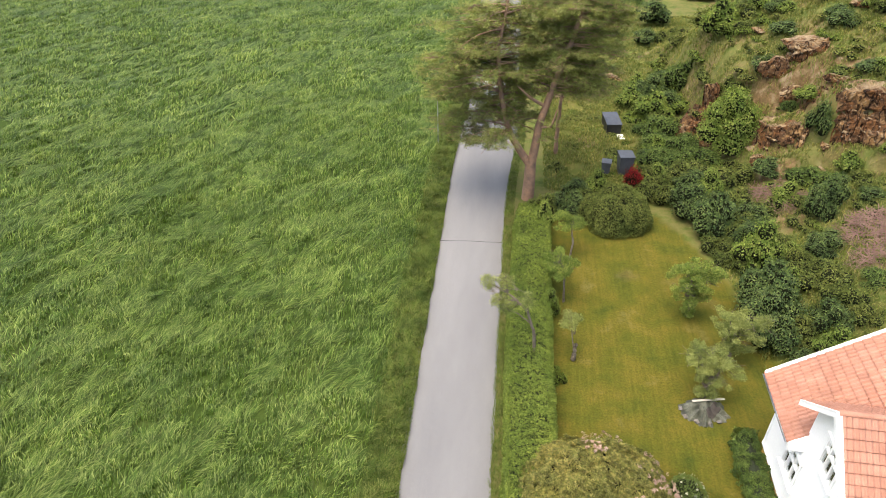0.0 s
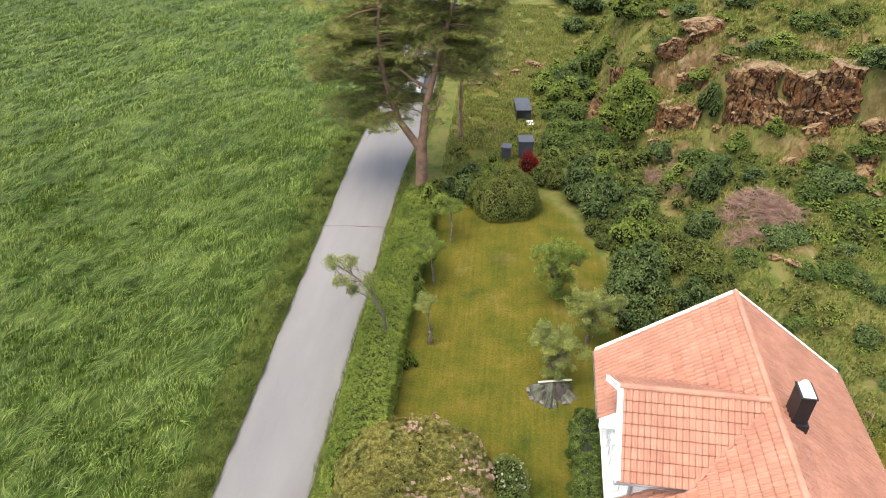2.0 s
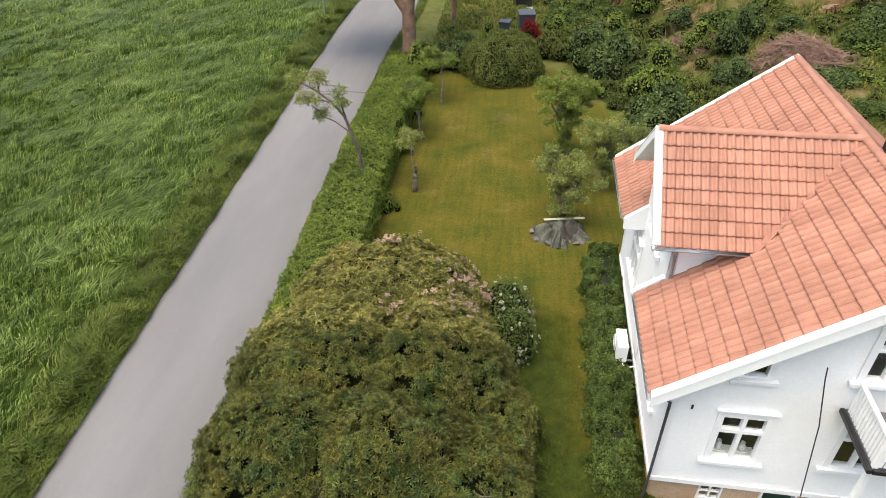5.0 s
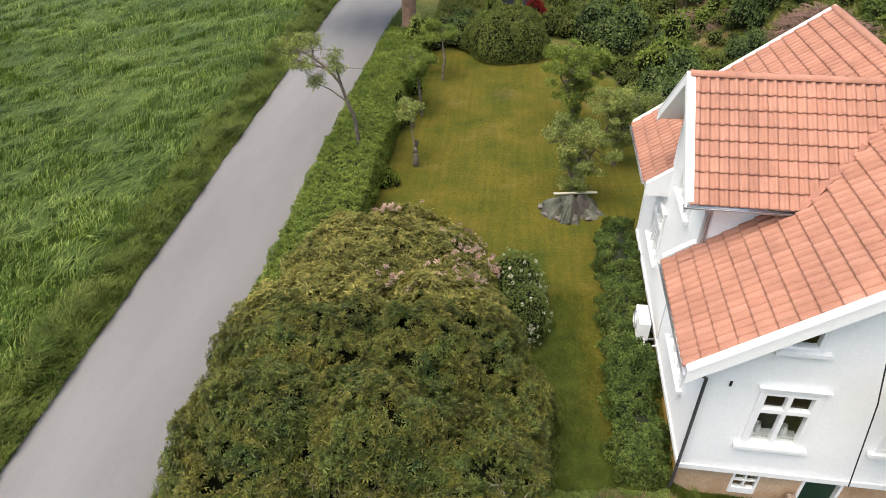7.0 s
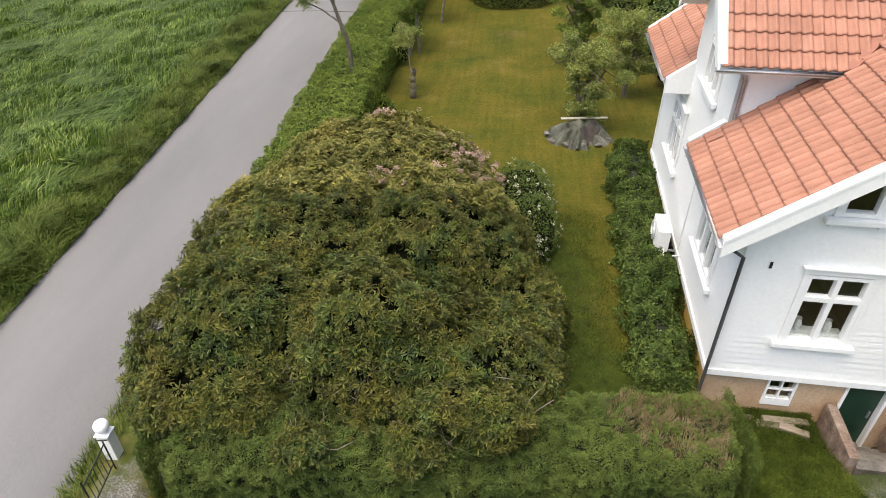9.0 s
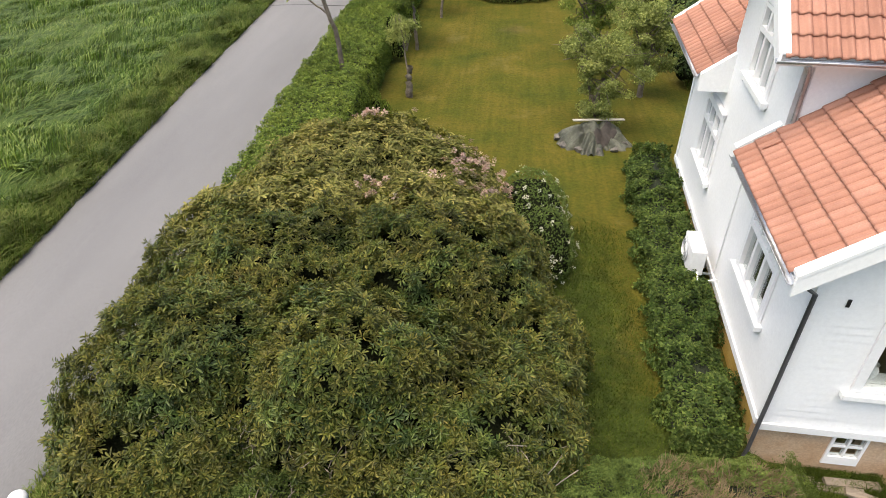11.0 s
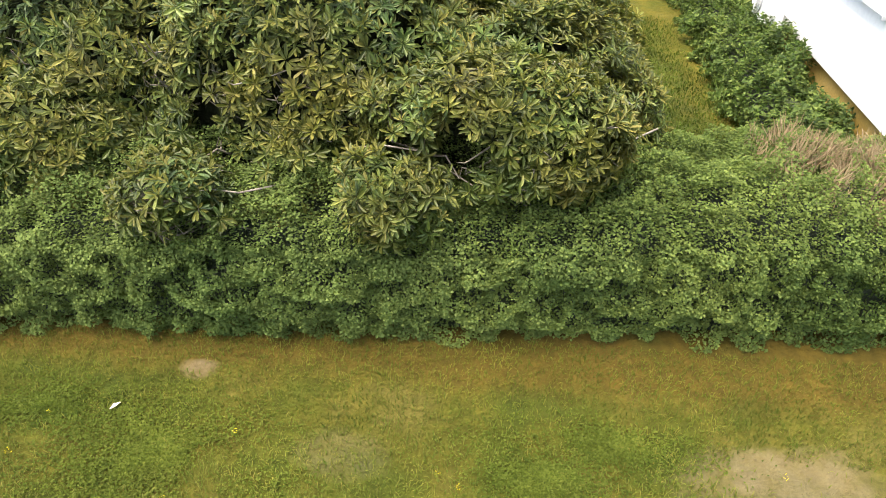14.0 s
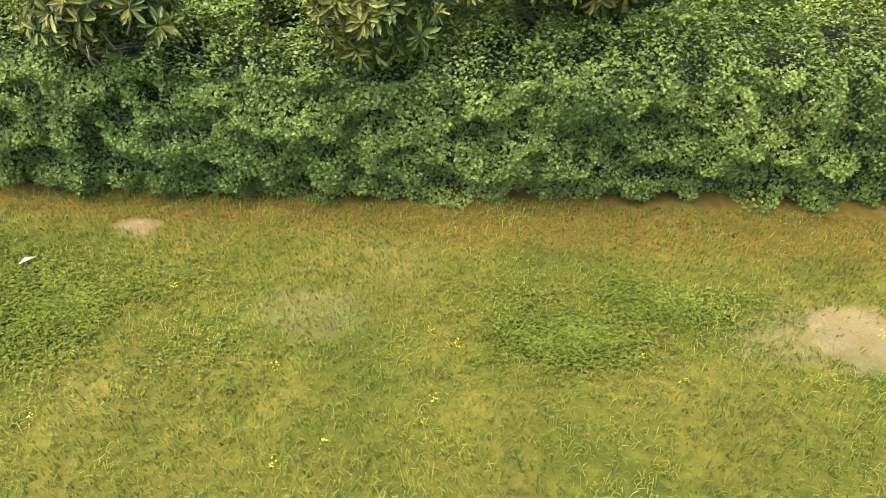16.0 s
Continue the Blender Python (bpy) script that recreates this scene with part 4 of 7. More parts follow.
gutter("gutter", (EAVE_U - 0.07, V0, EAVE_Z), (EAVE_U - 0.07, CV - CHALF + 0.42, EAVE_Z), HOUSE)
gutter("gutter", (EAVE_U - 0.07, CV + CHALF - 0.42, EAVE_Z), (EAVE_U - 0.07, V1, EAVE_Z), HOUSE)
gutter("gutter", (CU - 0.08, CV - CHALF - 0.06, CEAVE_Z), (cin + 0.02, CV - CHALF - 0.06, CEAVE_Z), HOUSE)
gutter("gutter", (ER + 0.07, V0, EAVE_Z), (ER + 0.07, V1, EAVE_Z), HOUSE)
for a, b in (((EAVE_U, V0, EAVE_Z), (EAVE_U, CV - CHALF + 0.42, EAVE_Z)), ((EAVE_U, CV + CHALF - 0.42, EAVE_Z), (EAVE_U, V1, EAVE_Z))):
    board_along("fascia", (a[0] + 0.03, a[1] + 0.01, a[2] + 0.0), (b[0] + 0.03, b[1] - 0.01, b[2] + 0.0), 0.2, (-0.03, 0, 0), HOUSE)

# valleys between the roofs
for sgn in (-1, 1):
    a = Vector((cin - 0.12, CV + sgn * (CHALF + 0.05), CEAVE_Z - 0.02))
    b = Vector((RIDGE_U - 0.05, CV + sgn * 0.05, RIDGE_Z - 0.02))
    d = (b - a).normalized()
    wide = d.cross(Vector((0, 0, 1))).normalized() * 0.11
    lift = Vector((0, 0, 0.10))
    bm = bmesh.new()
    add_prism(bm, [a - wide + lift + Vector((0, 0, 0.03)), a + lift, a + wide + lift + Vector((0, 0, 0.03)), b + wide + lift + Vector((0, 0, 0.03)), b + lift, b - wide + lift + Vector((0, 0, 0.03))], (0, 0, -0.05))
    part("valley_flashing", bm, M_VALLEY, HOUSE, "brown-red valley flashing")
# boxed eave ends beside the cross gable
for v0 in (CV - CHALF + 0.50, CV + CHALF - 0.66):
    bm = bmesh.new()
    add_prism(bm, [(EAVE_U - 0.02, v0, 4.02), (W0, v0, 4.02), (W0, v0, main_z(W0) + 0.11), (EAVE_U - 0.02, v0, main_z(EAVE_U - 0.02) + 0.11)], (0, 0.16, 0))
    part("eave_return", bm, M_WHITE, HOUSE)

# chimney
bm = box((5.02, 4.5, 7.2), (5.48, 5.2, 9.05), 0.01)
chim = part("chimney", bm, M_DARK, HOUSE, "black clad chimney")
part("flashing", box((4.96, 4.42, 7.2), (5.56, 5.28, 7.9)), M_DARK, chim)
part("chimney_top", box((4.99, 4.47, 9.052), (5.51, 5.23, 9.10), 0.015), M_DARK, chim)
bm = bmesh.new()
tt = np.linspace(0, np.pi, 10)
poly = [(5.25 + 0.14 * math.cos(a), 4.55, 9.13 + 0.16 * math.sin(a)) for a in tt]
add_prism(bm, poly, (0, 0.6, 0))
add_box(bm, (5.06, 4.52, 9.102), (5.44, 5.18, 9.13))
part("cowl", bm, M_WHITE, chim)

# ---- plants ----
def sphere_arrays(c, r, nu=28, nv=16, rough=0.08, seed=0.0):
    u = np.linspace(0, 2 * np.pi, nu, endpoint=False)
    w = np.linspace(0.02, np.pi - 0.02, nv)
    U, W = np.meshgrid(u, w)
    d = np.stack([np.cos(U) * np.sin(W), np.sin(U) * np.sin(W), np.cos(W)], -1).reshape(-1, 3)
    k = 1 + rough * (fbm(d[:, 0] * 2.5 + seed, d[:, 1] * 2.5, d[:, 2] * 2.5, 3) - 0.5) * 2
    v = np.asarray(c) + d * k[:, None] * np.asarray(r)
    i, j = np.meshgrid(np.arange(nu), np.arange(nv - 1))
    a, b = (j * nu + i).ravel(), (j * nu + (i + 1) % nu).ravel()
    return v, np.stack([a, a + nu, b + nu, b], 1)


def lobe_points(lobes, density, rng, lump=0.12, lump_size=0.9, floor=0.02):
    """Points and normals on the outer skin of overlapping lobes."""
    ps, ns = [], []
    for li, (cx, cy, cz, rx, ry, rz) in enumerate(lobes):
        area = 4 * np.pi * (((rx * ry) ** 1.6 + (rx * rz) ** 1.6 + (ry * rz) ** 1.6) / 3) ** (1 / 1.6)
        n = int(area * density)
        d = unit(rng.normal(size=(n, 3)))
        k = 1 + lump * 2 * (fbm((cx + d[:, 0] * rx) / lump_size, (cy + d[:, 1] * ry) / lump_size, (cz + d[:, 2] * rz) / lump_size, 3) - 0.5)
        p = np.array([cx, cy, cz]) + d * k[:, None] * np.array([rx, ry, rz])
        nn = unit(d / np.array([rx, ry, rz]))
        ok = p[:, 2] > ground_z(p[:, 0], p[:, 1]) + floor
        for lj, (ax, ay, az, bx, by, bz) in enumerate(lobes):
            if lj != li:
                q = ((p - np.array([ax, ay, az])) / np.array([bx, by, bz]) / 0.93)
                ok &= (q ** 2).sum(1) > 1
        ps.append(p[ok])
        ns.append(nn[ok])
    return np.concatenate(ps), np.concatenate(ns)


def scatter_leaves(p, n, length, width, rng, spread=0.9, depth=0.1):
    """Single leaves facing out from a skin, some deeper inside."""
    m = len(p)
    p = p - n * (rng.random((m, 1)) ** 1.5) * depth
    nn = unit(n + rng.normal(size=(m, 3)) * spread * 0.45 + np.array([0, 0, 0.25]))
    d = unit(np.cross(nn, rng.normal(size=(m, 3))) + n * 0.25)
    L = length * rng.uniform(0.65, 1.25, m)
    return leaf_arrays(p, d, nn, L, L * width * rng.uniform(0.8, 1.2, m), 0.1, 0.1)


def whorls(p, n, count, length, width, rng, shape=leaf_arrays, rise=None):
    """Rosettes of long leaves round each shoot tip."""
    m = len(p)
    axis = unit(n + rng.normal(size=(m, 3)) * 0.28 + np.array([0, 0, 0.35]))
    a = unit(np.cross(axis, rng.normal(size=(m, 3))))
    b = np.cross(axis, a)
    P, D, N, L = [], [], [], []
    size = rng.uniform(0.7, 1.2, m)
    for k in range(count):
        t = 2 * np.pi * k / count + rng.normal(size=m) * 0.25
        tilt = rng.uniform(*(rise or (0.1, 0.75)), m)[:, None]
        r = np.cos(t)[:, None] * a + np.sin(t)[:, None] * b
        d = unit(r + axis * tilt)
        P.append(p + r * 0.012 + axis * rng.normal(size=(m, 1)) * 0.02)
        D.append(d)
        N.append(unit(axis - d * 0.4))
        L.append(length * size * rng.uniform(0.75, 1.2, m))
    L = np.concatenate(L)
    return shape(np.concatenate(P), np.concatenate(D), np.concatenate(N), L, L * width, 0.1, 0.16)


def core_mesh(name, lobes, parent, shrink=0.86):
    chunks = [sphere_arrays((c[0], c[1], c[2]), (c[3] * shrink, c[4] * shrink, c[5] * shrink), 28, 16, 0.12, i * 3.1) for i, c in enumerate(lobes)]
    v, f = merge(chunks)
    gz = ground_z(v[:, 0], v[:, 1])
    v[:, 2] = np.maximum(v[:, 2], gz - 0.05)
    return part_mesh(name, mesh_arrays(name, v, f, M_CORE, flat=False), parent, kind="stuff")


def stems_mesh(name, base, tips, r0, parent, material):
    chunks = []
    for t in tips:
        b = np.array(base, float) + RNG.normal(size=3) * [0.1, 0.1, 0]
        m = b * 0.5 + np.array(t) * 0.5 + RNG.normal(size=3) * 0.2
        s = np.linspace(0, 1, 6)[:, None]
        pts = b * (1 - s) ** 2 + 2 * m * s * (1 - s) + np.array(t) * s ** 2
        chunks.append(tube_arrays(pts, np.linspace(r0, r0 * 0.3, 6), 6))
    v, f = merge(chunks)
    return part_mesh(name, mesh_arrays(name, v, f, material, flat=False), parent)


def static_thing(name, label, category, group=""):
    """A thing whose parts are laid out in world places."""
    return tagged(new(name), label, category, group)


# big rhododendron by the front hedge
RH = [(2.9, 9.3, 0.6, 2.6, 2.0, 2.6), (5.4, 9.15, 0.6, 2.6, 2.05, 2.85), (7.4, 8.95, 0.5, 1.95, 1.75, 2.1), (3.4, 12.0, 0.6, 3.0, 2.7, 2.8), (6.4, 12.1, 0.6, 2.4, 2.6, 2.95),
      (3.7, 15.5, 0.6, 2.6, 2.9, 2.4), (6.1, 15.5, 0.5, 1.9, 2.5, 2.25), (1.75, 8.35, 0.5, 1.3, 1.0, 1.6), (4.9, 16.0, 0.6, 2.2, 2.4, 2.45), (8.2, 10.8, 0.4, 1.3, 1.6, 1.7), (7.35, 7.4, 1.7, 1.25, 0.62, 0.7),
      (4.55, 6.9, 1.2, 0.6, 0.5, 0.45), (2.5, 7.55, 1.25, 1.5, 0.75, 0.8), (6.5, 7.05, 1.35, 0.6, 0.6, 0.42)]
rhodo = static_thing("rhododendron_bush", "huge olive-green rhododendron bush with dense glossy leaf rosettes", "bush")
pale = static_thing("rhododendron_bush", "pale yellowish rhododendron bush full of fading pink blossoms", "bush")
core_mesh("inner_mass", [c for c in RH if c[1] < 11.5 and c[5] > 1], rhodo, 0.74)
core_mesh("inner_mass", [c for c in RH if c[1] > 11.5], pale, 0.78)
rng = np.random.default_rng(11)
p, n = lobe_points(RH, 128, rng, 0.22, 0.55)
p = p - n * (rng.random((len(p), 1)) ** 2) * 0.28
inner = [(a, b, c, d * 0.9, e * 0.9, g * 0.9) for a, b, c, d, e, g in RH]
p2, n2 = lobe_points(inner, 26, rng, 0.2, 0.75)
# hollows between the boughs, open low on the front
hole = fbm(p[:, 0] * 1.7, p[:, 1] * 1.7, p[:, 2] * 1.7, 3)
low_front = smooth(8.8 - p[:, 1], 0.0, 1.0) * smooth(2.3 - p[:, 2], 0.0, 0.7) * (p[:, 2] < 2.3) * smooth(6.6 - p[:, 0], 0, 0.8)
keep = hole < 0.62 + 0.07 * smooth(n[:, 2], 0.25, 0.7) - 0.03 * smooth(10.5 - p[:, 1], 0.0, 1.5) - 0.04 * smooth(9.3 - p[:, 1], 0.0, 0.8) * smooth(2.5 - p[:, 2], 0.0, 0.6) - 0.13 * low_front * np.exp(-((p[:, 0] - 5.2) / 1.3) ** 2) + 0.12 * (rng.random(len(p)) - 0.5)
deep = fbm(p2[:, 0] * 1.7, p2[:, 1] * 1.7, p2[:, 2] * 1.7, 3) + 0.25 * (rng.random(len(p2)) - 0.5) < 0.66
p, n = np.concatenate([p[keep], p2[deep]]), np.concatenate([n[keep], n2[deep]])
# Paler leaves towards the back; their tone also paints in light on the top.
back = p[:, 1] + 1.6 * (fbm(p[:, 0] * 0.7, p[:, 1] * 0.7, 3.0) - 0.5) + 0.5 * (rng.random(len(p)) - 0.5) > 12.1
v, f = whorls(p[~back], n[~back], 10, 0.106, 0.275, rng, oblong_arrays, (-0.1, 0.7))
part_mesh("leaves", mesh_arrays("leaves", v, f, L_RHODO), rhodo, kind="stuff")
tip = ~back & (fbm(p[:, 0] * 1.7, p[:, 1] * 1.7, p[:, 2] * 1.7 + 9, 3) + 0.5 * rng.random(len(p)) > 0.78) & (n[:, 2] > -0.1)
v, f = whorls(p[tip] + n[tip] * 0.03, n[tip], 6, 0.09, 0.28, rng, oblong_arrays, (0.5, 1.6))
part_mesh("paler_growth", mesh_arrays("paler_growth", v, f, L_SHOOT), rhodo, "yellow-green young leaf shoots", kind="stuff")
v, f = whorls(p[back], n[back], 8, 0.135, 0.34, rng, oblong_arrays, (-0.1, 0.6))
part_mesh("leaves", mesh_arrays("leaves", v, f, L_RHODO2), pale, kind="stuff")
p, n = lobe_points(RH[5:7] + RH[8:9] + RH[4:5], 9.0, rng, 0.2, 0.75)
sel = (p[:, 1] > 12.6) & (p[:, 0] > 4.0) & (n[:, 2] > 0.1) & (fbm(p[:, 0] * 0.9, p[:, 1] * 0.9, 4.0) + 0.08 * smooth(p[:, 0], 5.0, 7.0) > 0.50)
p, n = p[sel][:300], n[sel][:300]
v, f = whorls(np.repeat(p + n * 0.10, 3, 0) + rng.normal(size=(len(p) * 3, 3)) * 0.035, np.repeat(n, 3, 0), 8, 0.065, 0.7, rng)
part_mesh("blossoms", mesh_arrays("blossoms", v, f, L_PETAL), pale, "pale pink faded blossoms", kind="stuff")

stem_p, stem_n = lobe_points(RH, 14.0, rng, 0.2, 0.75)
sel = (stem_p[:, 1] < 8.3) & (stem_p[:, 2] > 0.4) & (stem_p[:, 2] < 2.3) & (stem_p[:, 0] > 2.0) & (stem_p[:, 0] < 9.0)
tips_front = (stem_p - stem_n * 0.12)[sel][:260]
for foot in (3.4, 5.2, 7.3):
    some = tips_front[np.abs(tips_front[:, 0] - foot) < 1.1]
    stems_mesh("bough", (foot, 9.2, 0.4), some[:12], 0.04, rhodo, M_BARK)["kind"] = "stuff"
    chunks = []
    for t in some:
        q0 = t + [rng.normal() * 0.25, rng.uniform(0.3, 0.8), -rng.uniform(0.05, 0.4)]
        chunks.append(tube_arrays([q0, (q0 + t) / 2 + rng.normal(size=3) * 0.06, t, t + rng.normal(size=3) * 0.05 + [0, -0.06, 0.08]], [0.011, 0.009, 0.006, 0.003], 5))
    v, f = merge(chunks)
    part_mesh("bare_wood", mesh_arrays("bare_wood", v, f, M_BRANCH, flat=False), rhodo, "bare grey twigs between the leaves", kind="stuff")

# white-flowered shrub beside it
WS = [(8.35, 15.9, 0.5, 1.0, 1.15, 1.5), (8.55, 14.9, 0.45, 0.9, 0.95, 1.25)]
shrub = static_thing("white_rose_shrub", "dark green shrub dotted with small white blossoms", "shrub")
core_mesh("inner_mass", WS, shrub)
p, n = lobe_points(WS, 420, rng)
v, f = scatter_leaves(p, n, 0.07, 0.6, rng)
part_mesh("leaves", mesh_arrays("leaves", v, f, L_HEDGE), shrub, kind="stuff")
p, n = lobe_points(WS, 8, rng)
sel = p[:, 0] > 8.0
v, f = whorls(p[sel] + n[sel] * 0.05, n[sel], 6, 0.05, 0.8, rng)
part_mesh("blossoms", mesh_arrays("blossoms", v, f, L_WHITE), shrub, "small white blossoms", kind="stuff")


def hedge(name, label, path, width, height, density, leaf, material, seed, lumps=0.13, extra=None, shoulder=0.14, wave=1.0, broad=0.62, fresh=None, pits=0.1):
    """A clipped hedge along a line of points, rounded at the shoulders."""
    r = np.random.default_rng(seed)
    path = np.array(path, float)
    seg = np.linalg.norm(np.diff(path, axis=0), axis=1)
    tot = seg.sum()
    cum = np.concatenate([[0], np.cumsum(seg)])
    prof_n = int(tot * (2 * height + width) * density)
    s = r.random(prof_n) * tot
    x, y = np.interp(s, cum, path[:, 0]), np.interp(s, cum, path[:, 1])
    k = np.clip(np.searchsorted(cum, s) - 1, 0, len(seg) - 1)
    t = (np.diff(path, axis=0) / seg[:, None])[k]
    side = np.stack([t[:, 1], -t[:, 0]], 1)
    a = r.random(prof_n) * (2 * height + width)
    w = width * (1 + 0.10 * wave * 2 * (fbm(s * 0.5, a * 0 + seed, 1.0, 3) - 0.5)) / 2
    h = height * (1 + 0.07 * wave * 2 * (fbm(s * 0.6, a * 0 + seed, 5.0, 3) - 0.5))
    lump = lumps * (fbm(s * 1.4, a * 1.4, seed, 4) - 0.5) * 2 + lumps * 0.75 * (vnoise(s * 4.2, a * 4.2, seed + 2.0) - 0.5) * 2
    off = np.where(a < height, -1.0, np.where(a > height + width, 1.0, (a - height) / width * 2 - 1))
    zz = np.where(a < height, a / height, np.where(a > height + width, (2 * height + width - a) / height, 1.0))
    rnd = 0.16
    nz = np.where(zz >= 1, 1.0 - 0.5 * np.clip(np.abs(off) - 0.3, 0, 1), np.clip((zz - 1 + rnd) / rnd, 0, 1) * 0.6)
    ns = np.where(zz >= 1, np.sign(off) * np.clip((np.abs(off) - 1 + rnd) / rnd, 0, 1) * 0.6, np.sign(off))
    nrm = unit(np.concatenate([side * ns[:, None], nz[:, None] + 0.02], 1))
    shrink = np.where(zz >= 1, 1.0 - 0.083 * off ** 4, 0.90 + 0.10 * np.sin(np.clip(zz, 0, 1) * np.pi * 0.85 + 0.3))
    drop = np.where(zz >= 1, shoulder * h * (np.clip(np.abs(off) - 0.3, 0, 1) / 0.7) ** 2, np.clip(zz, 0, 1) * shoulder * h)
    px = x + side[:, 0] * off * w * shrink
    py = y + side[:, 1] * off * w * shrink
    p = np.stack([px, py, ground_z(px, py) + np.clip(zz, 0.015, 1) * h - drop], 1) + nrm * lump[:, None]
    # rounded ends
    for e in (0, tot):
        m = np.abs(s - e) < width * 0.25
        q = 1 - (1 - np.abs(s[m] - e) / (width * 0.25)) ** 2 * 0.35
        p[m, 0] = x[m] + (p[m, 0] - x[m]) * q
        p[m, 1] = y[m] + (p[m, 1] - y[m]) * q
        p[m, 2] *= 0.9 + 0.1 * q
    capn = int(width * height * density * 1.3)
    ends = []
    for e, sg, tt in ((path[0], -1, path[1] - path[0]), (path[-1], 1, path[-1] - path[-2])):
        tt = tt / np.linalg.norm(tt)
        sd = np.array([tt[1], -tt[0]])
        o, z = r.uniform(-0.85, 0.85, capn), r.random(capn)
        bulge = sg * (0.12 + 0.12 * np.sqrt(np.clip(1 - o ** 2, 0, 1)))
        q = np.stack([e[0] + sd[0] * o * width / 2 + tt[0] * bulge, e[1] + sd[1] * o * width / 2 + tt[1] * bulge, z * height], 1)
        q[:, 2] += ground_z(q[:, 0], q[:, 1])
        ends.append((q, np.tile([tt[0] * sg, tt[1] * sg, 0.15], (capn, 1))))
    pit = vnoise(p[:, 0] * 6.5, p[:, 1] * 6.5, p[:, 2] * 6.5 + seed)
    p = p - nrm * (pits * smooth(0.55 - pit, 0.0, 0.3))[:, None]
    p = np.concatenate([p] + [e[0] for e in ends])
    nrm = np.concatenate([nrm] + [e[1] for e in ends])
    ob = static_thing(name, label, "hedge")
    if extra:
        bare = extra(p)
    else:
        bare = np.zeros(len(p), bool)
    deep = r.random(len(p)) < np.where(nrm[:, 2] > 0.6, 0.8, 0.2)
    q = np.concatenate([p, p[deep] - nrm[deep] * r.uniform(0.05, 0.2, (deep.sum(), 1))])
    qn = np.concatenate([nrm, nrm[deep]])
    keep = ~np.concatenate([bare, bare[deep] & (r.random(deep.sum()) < 0.5)])
    q, qn = q[keep], qn[keep]
    young = fresh(q, r) if fresh else np.zeros(len(q), bool)
    for some, leaf_mat in ((~young, material), (young, L_HEDGEF)):
        if some.any():
            v, f = scatter_leaves(q[some], qn[some], leaf, broad, r, 1.0, 0.09)
            part_mesh("leaves", mesh_arrays("leaves", v, f, leaf_mat), ob, kind="stuff")
    if bare.any():
        q, qn = p[bare], nrm[bare]
        sub = r.random(len(q)) < 0.5
        q, qn = q[sub], qn[sub]
        tuft = 5.0 * (fbm(q[:, 0] * 3, q[:, 1] * 3, 12.0, 2) - 0.5)
        d = unit(qn + np.stack([np.cos(tuft * 3), np.sin(tuft * 3), 0 * tuft], 1) * 0.6 + [0, 0, 0.35] + r.normal(size=q.shape) * 0.3)
        v, f = leaf_arrays(q - qn * r.uniform(0.1, 0.34, (len(q), 1)), d, np.cross(d, r.normal(size=q.shape)), r.uniform(0.10, 0.24, len(q)), r.uniform(0.007, 0.014, len(q)))
        part_mesh("dead_wood", mesh_arrays("dead_wood", v, f, M_DEAD), ob, "bare brown twigs where the hedge has died back", kind="stuff")
    # solid inner body, its near-black green standing in for shade inside the hedge
    ss = np.linspace(0, tot, max(8, int(tot / 0.6)))
    cx, cy = np.interp(ss, cum, path[:, 0]), np.interp(ss, cum, path[:, 1])
    tx, ty = np.gradient(cx), np.gradient(cy)
    ln = np.hypot(tx, ty)
    sx, sy = ty / ln, -tx / ln
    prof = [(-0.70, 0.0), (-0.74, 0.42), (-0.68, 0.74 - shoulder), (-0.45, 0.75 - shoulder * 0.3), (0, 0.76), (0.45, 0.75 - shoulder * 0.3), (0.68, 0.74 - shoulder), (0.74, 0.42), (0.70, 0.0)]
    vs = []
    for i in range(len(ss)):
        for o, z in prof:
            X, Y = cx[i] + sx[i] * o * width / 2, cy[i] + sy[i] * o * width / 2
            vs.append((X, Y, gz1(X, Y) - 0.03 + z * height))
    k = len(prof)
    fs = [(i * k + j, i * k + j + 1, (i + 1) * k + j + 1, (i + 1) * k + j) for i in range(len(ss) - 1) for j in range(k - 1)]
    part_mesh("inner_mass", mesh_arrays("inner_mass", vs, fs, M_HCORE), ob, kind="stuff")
    return ob


def died_back(p):
    d = np.hypot((p[:, 0] - 11.1) / 1.25, (p[:, 1] - 8.0) / 0.85)
    return (p[:, 2] > 0.75) & (p[:, 0] < 12.05) & (d + 1.1 * (fbm(p[:, 0] * 2.2, p[:, 1] * 2.2, 2.0) - 0.5) < 0.86 - 0.45 * (vnoise(p[:, 0] * 9, p[:, 1] * 9) > 0.62))


def paler_growth(p, r):
    """Yellower fresh leaves, mostly at the house end and top, also painting light there."""
    n = fbm(p[:, 0] * 1.1, p[:, 1] * 1.1, p[:, 2] * 1.1 + 4.0, 3)
    return 0.85 * r.random(len(p)) + 0.15 * vnoise(p[:, 0] * 4.5, p[:, 1] * 4.5, p[:, 2] * 4.5) < np.clip(0.82 * smooth(p[:, 0] + 5.0 * (n - 0.5), 3.5, 11.5) * (0.75 + 0.35 * (p[:, 2] - 0.7)), 0.05, 0.8)


